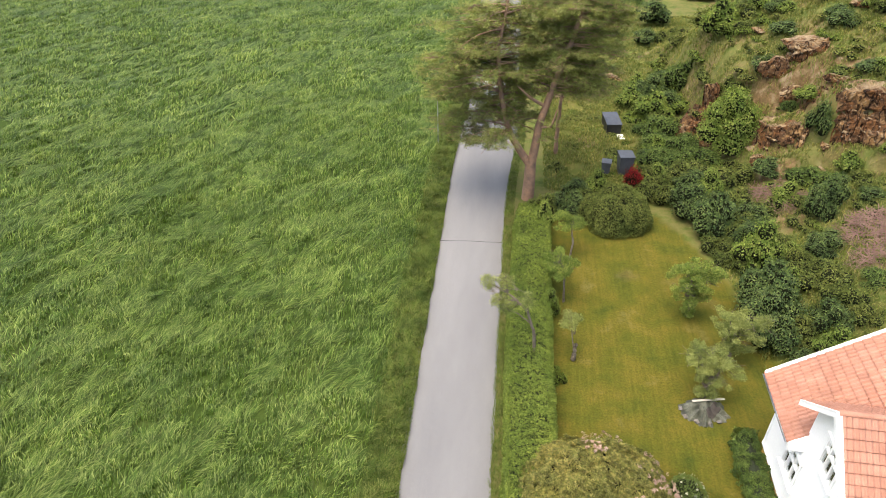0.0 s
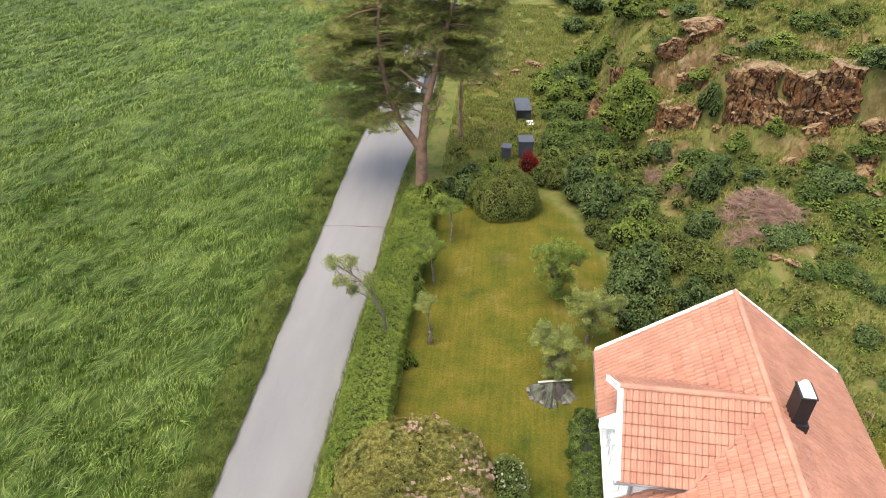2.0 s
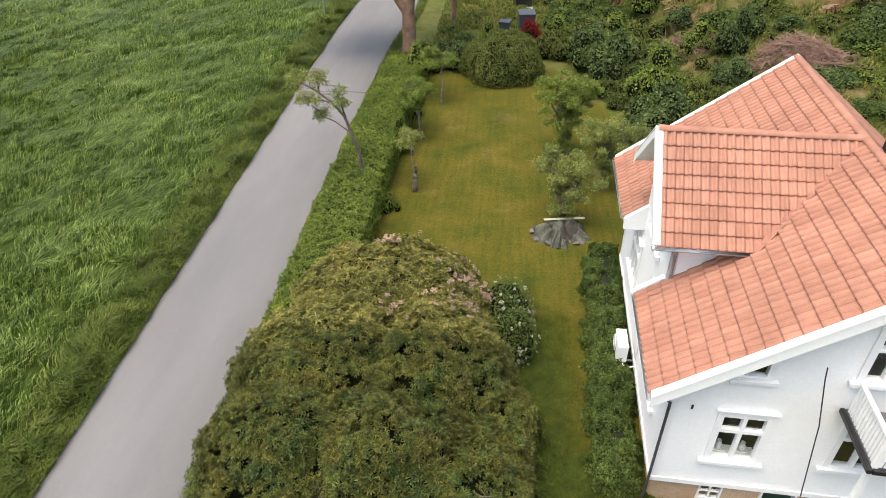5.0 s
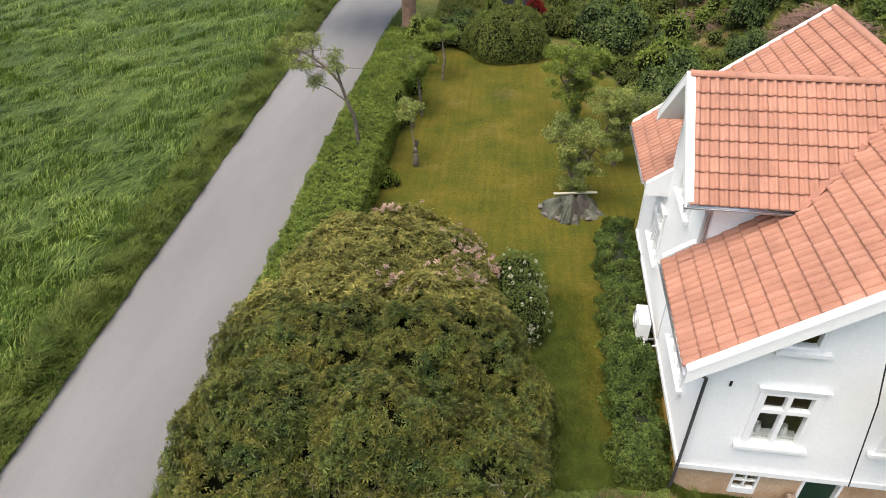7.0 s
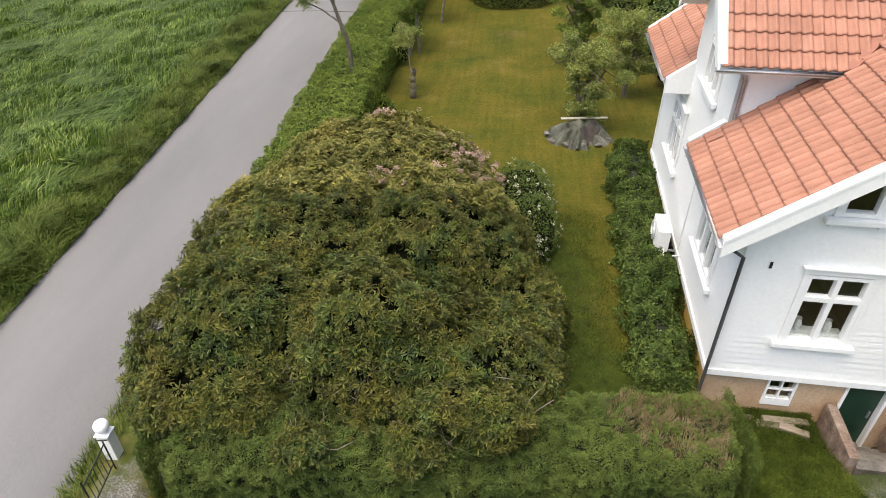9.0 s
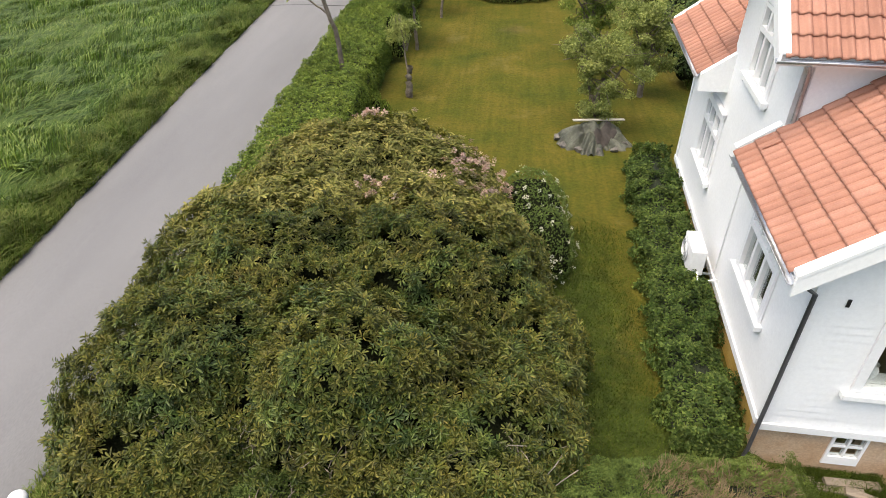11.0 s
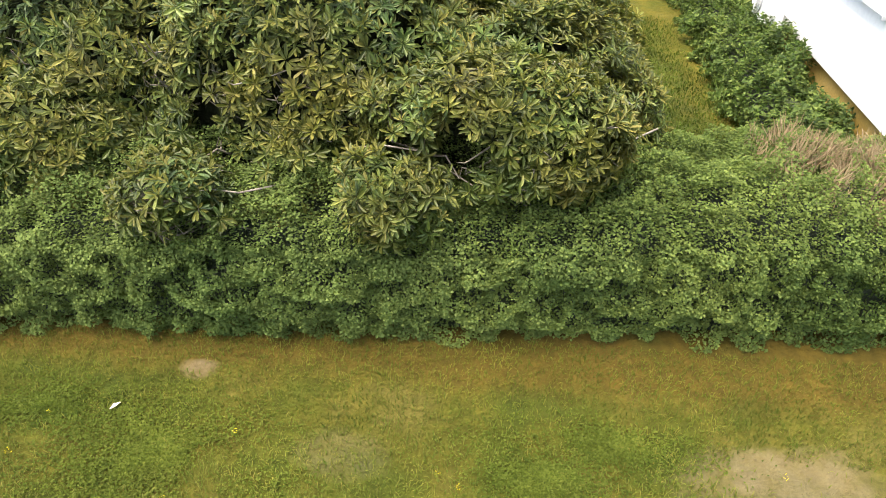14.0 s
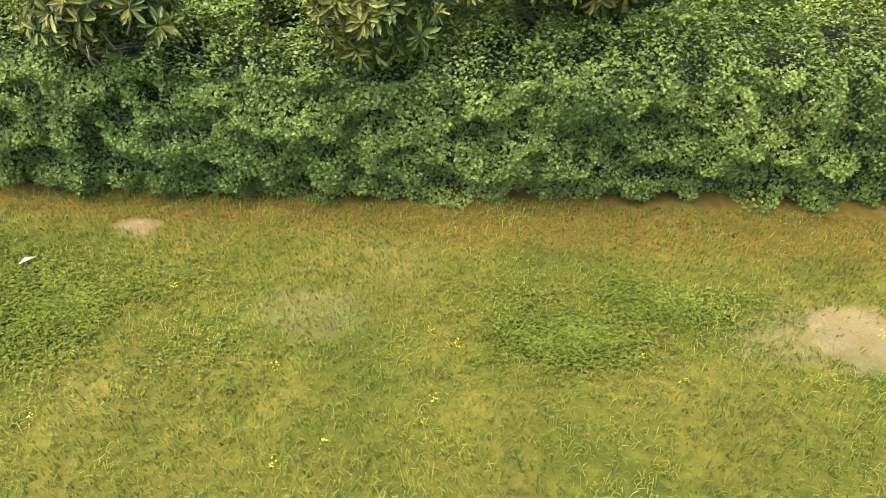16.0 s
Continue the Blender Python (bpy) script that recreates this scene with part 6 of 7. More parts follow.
for k in range(26):
    plant(random.choice(("round", "olive", "dark")), random.uniform(14, 50), random.uniform(74, 112), random.uniform(1.2, 2.8), None, "bushes in the distance")
for o in PROTO.values():
    o.matrix_basis = pose(34 + random.uniform(-3, 3), 60 + random.uniform(-6, 6), 0, 0, 0, 0)
    o.location.z = gz1(o.location.x, o.location.y) - 0.05

DOME = [(7.5, 38.9, 0.5, 1.9, 1.9, 2.0), (8.7, 39.1, 0.5, 1.6, 1.8, 2.1), (6.3, 39.7, 0.4, 1.2, 1.3, 1.7), (8.0, 40.5, 0.6, 1.8, 1.5, 2.0)]
dome = static_thing("dome_bush", "large rounded green bush at the lawn end", "bush")
core_mesh("inner_mass", DOME, dome, 0.84)
q_rng = np.random.default_rng(61)
p, n = lobe_points(DOME, 420, q_rng, 0.2, 0.6)
v, f = scatter_leaves(p, n, 0.11, 0.55, q_rng, 1.3, 0.2)
part_mesh("leaves", mesh_arrays("leaves", v, f, L_OLIVE), dome, kind="stuff")
red = shrub_proto("red_shrub", "small bright red-leaved shrub", [(0, 0, 0.5, 0.6, 0.5, 0.5), (0.55, 0.1, 0.35, 0.35, 0.35, 0.3)], 260, 0.08, L_RED, 41)
red.matrix_basis = pose(9.5, 43.9, 0, 0, 0, 20) @ Matrix.Diagonal((1.25, 1.2, 2.2, 1))

# ---- rocks ----
def rock_mesh(seed, flat=0.75):
    r = np.random.default_rng(seed)
    v, f = sphere_arrays((0, 0, 0), (1, 1, flat), 40, 26, 0.0)
    for k in range(16):
        n = unit(r.normal(size=3))
        lim = r.uniform(0.38, 0.66)
        d = v @ n
        v = v - np.outer(np.clip(d - lim, 0, None), n)
    k = fbm(v[:, 0] * 3 + seed, v[:, 1] * 3, v[:, 2] * 3, 4) - 0.5
    c = np.abs(fbm(v[:, 0] * 2.2 + seed, v[:, 1] * 2.2 + 5, v[:, 2] * 0.7, 3) - 0.5)
    v = v * (1 + 0.34 * k - 0.22 * (1 - smooth(c, 0.0, 0.06)))[:, None]
    return mesh_arrays("rock", v, f, M_ROCK, flat=True)


ROCKS = [rock_mesh(50 + i, 0.55 + 0.1 * i) for i in range(5)]
random.seed(9)


def rock(x, y, z, s, rz, tilt=0.0, label="rust-brown weathered bedrock block"):
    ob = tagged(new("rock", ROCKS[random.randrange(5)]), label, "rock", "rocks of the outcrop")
    ob.matrix_basis = pose(x, y, z, tilt, random.uniform(-12, 12), rz)
    ob.scale = s
    return ob


for x, y, w, d, h, rz, label in ((15.9, 53.0, 1.5, 1.6, 4.4, 30, "tall grey-brown bedrock block among shrubs"), (17.3, 53.8, 1.6, 1.5, 4.6, 10, "tall brown bedrock block among shrubs"), (20.6, 51.2, 1.9, 1.3, 1.9, -10, "pale flat bedrock slab on the outcrop"),
                                 (22.6, 51.4, 2.6, 1.5, 1.6, -8, "pale flat bedrock slab on the outcrop"), (21.8, 49.4, 1.6, 1.3, 1.8, 25, "rust-brown weathered bedrock block"), (18.8, 51.4, 1.5, 1.2, 2.0, -30, "rust-brown weathered bedrock block"),
                                 (27.9, 40.2, 1.3, 0.8, 1.0, -20, "tan bedrock shelf below the cliff"), (31.2, 39.8, 1.1, 0.8, 1.1, 15, "orange lichened bedrock block"), (30.4, 37.6, 0.8, 0.7, 0.8, 40, "grey bedrock block in brambles"),
                                 (33.8, 39.6, 1.6, 0.9, 1.0, -15, "brown bedrock block on the slope"), (36.8, 38.4, 1.4, 1.0, 1.1, 10, "brown bedrock block on the slope")):
    rock(x, y, gz1(x, y) + 0.1 * h, (w, d, h), rz, label=label)


def rock_face(x0, x1, lean, seed, label):
    """A broken bedrock step, blocky and leaning back, sinking into the slope at both ends."""
    xs, ts = np.arange(x0, x1, 0.13), np.linspace(0, 1, 44)
    X, T = np.meshgrid(xs, ts)
    Y0 = cliff_y(X)
    shift = -3.2 * (fbm(X * 0.35, Y0 * 0.35, 2.0) - 0.5)
    zb = ground_z(X, Y0 + shift - 1.6) - 0.3
    zt = ground_z(X, Y0 + shift + 1.3)
    ends = smooth(X + 0.8 * (fbm(X * 1.5, T * 3, seed) - 0.5), x0, x0 + 1.0) * (1 - smooth(X + 0.8 * (fbm(X * 1.5, T * 3, seed + 3) - 0.5), x1 - 1.4, x1 - 0.2))
    zt = zt + 0.7 * (fbm(X * 0.9, T * 0 + seed, 2.0) - 0.6)
    Z = zb + (zt + 0.15 - zb) * np.clip(T / 0.8, 0, 1)
    wx, wz = X + 0.8 * (fbm(X * 0.8, Z * 0.8, seed) - 0.5), Z + 0.8 * (fbm(X * 0.8, Z * 0.8, seed + 7.0) - 0.5)
    big = vnoise(np.floor(wx * 0.55) + 0.5, np.floor(wz * 0.8) + 0.5, seed + 3.5)
    mid = vnoise(np.floor(wx * 1.3) + 0.5, np.floor(wz * 1.1) + 0.5, seed + 8.5)
    small = vnoise(np.floor(wx * 2.9) + 0.5, np.floor(wz * 2.3) + 0.5, 5.5)
    out = 1.3 * (big - 0.5) + 0.8 * (mid - 0.5) + 0.6 * (small - 0.5) + 0.5 * (fbm(X * 1.5, Z * 1.5, 4.0) - 0.5)
    crack = 1 - smooth(np.abs(vnoise(wx * 1.9, wz * 0.35, seed + 1.0) - 0.5), 0.0, 0.07)
    out = out - 0.9 * crack
    Y = Y0 + shift - 0.9 + (1 - ends) * 1.6 + lean * np.clip(T / 0.8, 0, 1) - out * np.clip((1 - T) / 0.2, 0, 1) + 2.2 * np.clip((T - 0.8) / 0.2, 0, 1)
    Z = Z + 0.35 * (mid - 0.5) * np.clip((1 - T) / 0.15, 0, 1) - 0.3 * (T > 0.99)
    v = np.stack([X, Y, Z], -1).reshape(-1, 3)
    nx = len(xs)
    i, j = np.meshgrid(np.arange(nx - 1), np.arange(len(ts) - 1))
    a = (j * nx + i).ravel()
    f = np.stack([a, a + 1, a + nx + 1, a + nx], 1)
    ob = static_thing("cliff", label, "cliff", "cliffs of the outcrop")
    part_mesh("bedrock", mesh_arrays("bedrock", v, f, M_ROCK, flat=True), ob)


rock_face(22.7, 31.2, 0.7, 1.0, "rust-brown broken bedrock cliff on the hillside")
rock_face(18.6, 22.9, 0.9, 4.0, "stepped tan and rust bedrock outcrop beside the cliff")
for k in range(22):
    x, y = random.uniform(18, 40), random.uniform(36, 66)
    s = random.uniform(0.3, 0.8)
    rock(x, y, gz1(x, y) + 0.1 * s, (s * 1.5, s, s * 0.7), random.uniform(0, 360))
for x, y, s in ((24.3, 30.4, 0.6), (23.4, 30.9, 0.45), (26.2, 20.3, 0.6), (26.9, 19.2, 0.55), (25.6, 21.6, 0.4)):
    rock(x, y, gz1(x, y) + 0.15 * s, (s * 1.3, s, s * 0.8), random.uniform(0, 360), label="grey boulder in the grass behind the house")


for x, y, s in ((4.4, 62.5, 0.9), (6.2, 64.5, 1.2), (8.3, 66.0, 1.0), (10.6, 68.2, 1.3), (12.2, 63.5, 0.8), (3.6, 66.5, 0.8)):
    rock(x, y, gz1(x, y) + 0.05, (s * 1.6, s, s * 0.6), random.uniform(0, 360), label="pale rock slab beside the lane")


for x, y, w, d, h, rz, label in ((19.2, 46.0, 0.9, 0.7, 1.1, 20, "orange lichened bedrock block above the shrubs"), (16.6, 50.4, 1.0, 1.2, 2.2, 35, "tall brown bedrock block among shrubs"), (22.0, 51.6, 1.8, 1.2, 0.7, -10, "pale flat bedrock slab on the outcrop"),
                                 (23.6, 46.9, 1.6, 1.0, 0.6, -25, "tan flat bedrock slab on the outcrop"), (26.6, 39.3, 1.2, 0.9, 0.7, 15, "tan bedrock shelf below the cliff"), (30.6, 38.6, 1.3, 0.9, 1.2, -20, "dark bedrock block below the cliff")):
    rock(x, y, gz1(x, y) + 0.1 * h, (w, d, h), rz, label=label)


def brush_heap(x, y, r, h, seed):
    q = np.random.default_rng(seed)
    chunks = []
    for k in range(int(130 * r * r)):
        a = q.uniform(0, 2 * np.pi)
        rr = r * np.sqrt(q.random())
        c = np.array([x + rr * np.cos(a), y + rr * np.sin(a) * 0.8, 0])
        c[2] = gz1(c[0], c[1]) + h * (1 - (rr / r) ** 2) * q.uniform(0.2, 1)
        d = unit(q.normal(size=3) * [1, 1, 0.35])
        ln = q.uniform(0.5, 1.5)
        chunks.append(tube_arrays([c - d * ln / 2, c + q.normal(size=3) * 0.1, c + d * ln / 2], [0.02, 0.015, 0.006], 4))
    v, f = merge(chunks)
    ob = static_thing("brush_heap", "heap of dry reddish-brown cut branches on hillside", "brush heap", "heaps of cut branches")
    part_mesh("cut_wood", mesh_arrays("cut_wood", v, f, M_TWIG), ob, kind="stuff")


for x, y, r, h, seed in ((23.4, 35.4, 2.2, 1.1, 1), (24.8, 34.6, 1.6, 0.7, 5), (19.1, 42.6, 1.5, 0.8, 2), (20.0, 40.6, 1.4, 0.6, 3), (22.4, 33.0, 1.3, 0.5, 4), (15.7, 50.6, 0.9, 0.6, 6)):
    brush_heap(x, y, r, h, seed)

# tarpaulin-covered heap by the apple tree, with a plank on it
heap = static_thing("covered_heap", "grey-green tarpaulin draped over a heap with stones", "covered heap")


def drape(x, y):
    """Height of the sheet over what it covers: a few props with the cloth falling between them in folds."""
    z = np.full(np.shape(x), -1.0)
    x, y = np.asarray(x) * 1.16, np.asarray(y) * 1.05
    for px, py, h, k in ((-0.62, -0.05, 0.62, 0.85), (-0.15, 0.12, 0.74, 0.80), (0.42, 0.22, 0.70, 0.85), (0.72, 0.0, 0.52, 0.8), (-0.2, -0.32, 0.46, 0.9), (-0.85, 0.2, 0.42, 0.9), (-0.12, -0.6, 0.36, 0.8)):
        z = np.maximum(z, h - k * np.hypot(x - px, (y - py) * 1.15) ** 1.15)
    a = np.arctan2(y, x)
    z = z + 0.075 * np.sin(a * 15 + 5 * fbm(x * 2, y * 2, 3.0)) * smooth(np.hypot(x, y), 0.25, 0.7) + 0.20 * (fbm(x * 4.2, y * 4.2, 5.0) - 0.5)
    return np.maximum(z, -0.04)


gx, gy = np.meshgrid(np.linspace(-1.35, 1.35, 84), np.linspace(-1.0, 1.0, 64))
v = np.stack([gx + 10.58, gy + 21.75, drape(gx, gy)], -1).reshape(-1, 3)
i, j = np.meshgrid(np.arange(83), np.arange(63))
a = (j * 84 + i).ravel()
f = np.stack([a, a + 1, a + 85, a + 84], 1)
f = f[v[f][:, :, 2].max(1) > -0.035]
part_mesh("tarpaulin", mesh_arrays("tarpaulin", v, f, M_TARP2, flat=False), heap)
M_MAT = surface("brown_rubber_mat", [(0.3, (0.028, 0.022, 0.018)), (0.7, (0.05, 0.04, 0.034))], 4.0, 30, 0.8, 0, 0.2, 0.004, 0.25)
gx, gy = np.meshgrid(np.linspace(0, 0.56, 14), np.linspace(0, 0.46, 12))
mx, my = 0.16 + gx * 0.95 - gy * 0.5, -0.6 + gx * 0.82 + gy * 0.8
v = np.stack([mx + 10.58, my + 21.75, np.maximum(drape(mx, my), 0.05) + 0.02], -1).reshape(-1, 3)
i, j = np.meshgrid(np.arange(13), np.arange(11))
a = (j * 14 + i).ravel()
part_mesh("mat", mesh_arrays("mat", v, np.stack([a, a + 1, a + 15, a + 14], 1), M_MAT, flat=False), heap, "dark brown mat laid over the tarpaulin")
for k, (x, y, s) in enumerate(((9.55, 21.35, 0.2), (10.1, 21.05, 0.22), (10.7, 20.98, 0.18), (11.2, 21.15, 0.2), (11.6, 21.6, 0.2), (9.42, 21.85, 0.2))):
    me = rock_mesh(80 + k, 0.8)
    me.materials.clear()
    me.materials.append(M_STONE)
    o = part_mesh("stone", me, heap)
    o.matrix_basis = pose(x, y, s * 0.3, 10 * k, 15, 50 * k) @ Matrix.Diagonal((s * 1.2, s, s * 0.9, 1))
M_PLANK = surface("grey_plank", [(0.3, (0.35, 0.32, 0.27)), (0.7, (0.5, 0.47, 0.4))], 2.0, 30, 0.85, 0, 0.3, 0.005, 0.25, (0.2, 1, 1))
plank = tagged(new("plank"), "weathered grey plank lying on the stone heap", "plank")
part("board", box((-0.87, -0.06, 0), (0.87, 0.06, 0.035), 0.006), M_PLANK, plank)
plank.matrix_basis = pose(10.7, 22.0, 0.66, 0, 3, 13)

# ---- grass ----
def build_grass():
    r = np.random.default_rng(77)
    # field, denser towards the lane
    parts = []
    for (x0, x1, y0, y1, dens, h, w, ln) in ((-40, -6.0, -16, 4, 60, 0.36, 0.05, 0.6), (-26, -6.0, 4, 40, 135, 0.36, 0.034, 0.5), (-48, -26, 12, 52, 75, 0.36, 0.05, 0.6), (-26, -6.0, 40, 62, 95, 0.36, 0.045, 0.55), (-95, -6, 52, 115, 30, 0.38, 0.09, 0.8)):
        n = int((x1 - x0) * (y1 - y0) * dens)
        x, y = r.uniform(x0, x1, n), r.uniform(y0, y1, n)
        ok = (x < road_left(y) - 0.9) & (fbm(x * 1.5, y * 1.5, 31.0, 2) + 0.3 * (r.random(n) - 0.5) > 0.33)
        if y0 == 52:
            ok &= ~((x > -26) & (y < 62))
        x, y = x[ok], y[ok]
        a = 1.1 + 1.5 * (fbm(x * 0.16, y * 0.16, 1.0, 3) - 0.5) + 3.4 * (fbm(x * 1.1, y * 1.1, 6.0, 3) - 0.5) + r.normal(size=len(x)) * 0.55
        lay = smooth(fbm((x * 0.45 + y * 0.89) * 0.5, (y * 0.45 - x * 0.89) * 1.1, 11.0, 4), 0.42, 0.66)
        L = ln * (0.44 + 0.85 * lay) * r.uniform(0.7, 1.3, len(x))
        H = h * (1.1 - 0.6 * lay) * r.uniform(0.7, 1.2, len(x))
        p = np.stack([x, y, ground_z(x, y)], 1)
        parts.append(blade_arrays(p, np.stack([np.cos(a), np.sin(a)], 1) * L[:, None], H, w * r.uniform(0.7, 1.4, len(x))))
    v, f = merge(parts)
    tagged(new("field_grass", mesh_arrays("field_grass", v, f, L_GRASS)), "tall wind-blown green meadow grass", "grass", kind="stuff")
    # tall verge by the lane
    n = 110000
    y = r.uniform(-14, 75, n)
    side = r.random(n) < 0.74
    x = np.where(side, road_left(y) + 0.12 - 1.9 * r.random(n) ** 1.3, road_right(y) - 0.05 + (0.75 - 0.25 * (y < 8)) * r.random(n))
    tuft = smooth(fbm(x * 1.1, y * 1.1, 4.0, 3), 0.36, 0.66)
    H = np.where(side, 0.16 + (0.2 + 0.42 * tuft) * np.clip((road_left(y) + 0.2 - x) / 1.0, 0, 1), 0.2) * r.uniform(0.6, 1.3, n)
    a = 1.0 + 6.0 * (fbm(x * 0.9, y * 0.9, 2.0, 2) - 0.5) + r.normal(size=n) * 0.8
    p = np.stack([x, y, ground_z(x, y)], 1)
    v, f = blade_arrays(p, np.stack([np.cos(a), np.sin(a)], 1) * (H * 0.75)[:, None], H, r.uniform(0.014, 0.032, n) * np.where(side, 1.0, 0.5))
    tagged(new("verge_grass", mesh_arrays("verge_grass", v, f, L_VERGE)), "rough tall grass along the lane edges", "grass", kind="stuff")
    # front lawn, short
    n = 150000
    x, y = r.uniform(1.2, 15.5, n), r.uniform(0.2, 6.75, n)
    far = r.random(n) < smooth(y, 0.2, 3.0)
    x, y = x[far], y[far]
    n = len(x)
    bald = np.minimum(np.hypot((x - 4.72) / 0.14, (y - 6.14) / 0.09), np.hypot((x - 9.9) / 0.7, (y - 5.38) / 0.3))
    ok = (bald + 1.1 * (fbm(x * 5, y * 5, 2.0, 3) - 0.5) > 1) | (r.random(n) < 0.05)
    x, y = x[ok], y[ok]
    n = len(x)
    H = 0.035 * r.uniform(0.5, 1.5, n) * (0.7 + 0.9 * fbm(x * 1.2, y * 1.2, 3.0, 3))
    a = r.uniform(0, 2 * np.pi, n)
    p = np.stack([x, y, ground_z(x, y)], 1)
    v, f = blade_arrays(p, np.stack([np.cos(a), np.sin(a)], 1) * (H * 0.9)[:, None], H, r.uniform(0.004, 0.008, n))
    tagged(new("lawn_grass", mesh_arrays("lawn_grass", v, f, L_LAWN)), "short patchy green and yellow lawn grass", "grass", kind="stuff")
    # longer grass by the cellar steps and beside the big bush
    n = 27000
    x, y = r.uniform(12.2, 15.0, n), r.uniform(6.4, 9.88, n)
    n2 = 60000
    x2, y2 = r.uniform(6.8, 11.6, n2), r.uniform(8.0, 21.5, n2)
    x, y = np.concatenate([x, x2]), np.concatenate([y, y2])
    ok = x < 14.72 - 0.06 * (y - 8)
    rim = np.hypot((x - 9.3) / 2.1, (y - 12.2) / 7.2) ** 2 + 1.3 * (fbm(x * 0.8, y * 0.8, 15.0, 4) - 0.5)
    ok &= (x > 12) | (rim + 0.5 * r.random(len(x)) < 0.9)
    x, y = x[ok], y[ok]
    n = len(x)
    H = np.where(x > 12, 0.11, 0.05) * r.uniform(0.5, 1.5, n)
    a = r.uniform(0, 2 * np.pi, n)
    p = np.stack([x, y, ground_z(x, y)], 1)
    v, f = blade_arrays(p, np.stack([np.cos(a), np.sin(a)], 1) * (H * 0.8)[:, None], H, r.uniform(0.006, 0.014, n))
    tagged(new("lush_grass", mesh_arrays("lush_grass", v, f, L_LUSH)), "longer dark green grass beside bush and steps", "grass", kind="stuff")
    # rough grass of the hillside
    n = 300000
    x, y = r.uniform(2.8, 46, n), r.uniform(12, 92, n)
    ok = (fbm(x * 0.9, y * 0.9, 21.0) > 0.34) & ((x > 21.8) | (y > 24)) & ((x > 14.5) | (y > 43.5))
    x, y = x[ok], y[ok]
    n = len(x)
    H = r.uniform(0.15, 0.4, n)
    a = r.uniform(0, 2 * np.pi, n)
    p = np.stack([x, y, ground_z(x, y)], 1)
    v, f = blade_arrays(p, np.stack([np.cos(a), np.sin(a)], 1) * (H * 0.7)[:, None], H, r.uniform(0.03, 0.06, n))
    tagged(new("wild_grass", mesh_arrays("wild_grass", v, f, L_WILD)), "wild grass tufts on the rocky hillside", "grass", kind="stuff")


build_grass()

# ---- loose things ----
M_CAR = surface("motorhome_shell", [(0.3, (0.74, 0.74, 0.74)), (0.7, (0.8, 0.8, 0.8))], 1.0, 20, 0.35, 0, 0.02, 0.002, 0.04)
M_RUBBER = surface("black_rubber", [(0.3, (0.015, 0.015, 0.015)), (0.7, (0.03, 0.03, 0.03))], 3, 30, 0.85)
M_DGLASS = surface("tinted_window", [(0.3, (0.03, 0.035, 0.04)), (0.7, (0.06, 0.065, 0.07))], 1.0, 10, 0.08, 0, 0.0, 0.001, 0.05)
M_REDL = surface("red_lens", [(0.3, (0.35, 0.02, 0.02)), (0.7, (0.45, 0.03, 0.03))], 3, 20, 0.25)


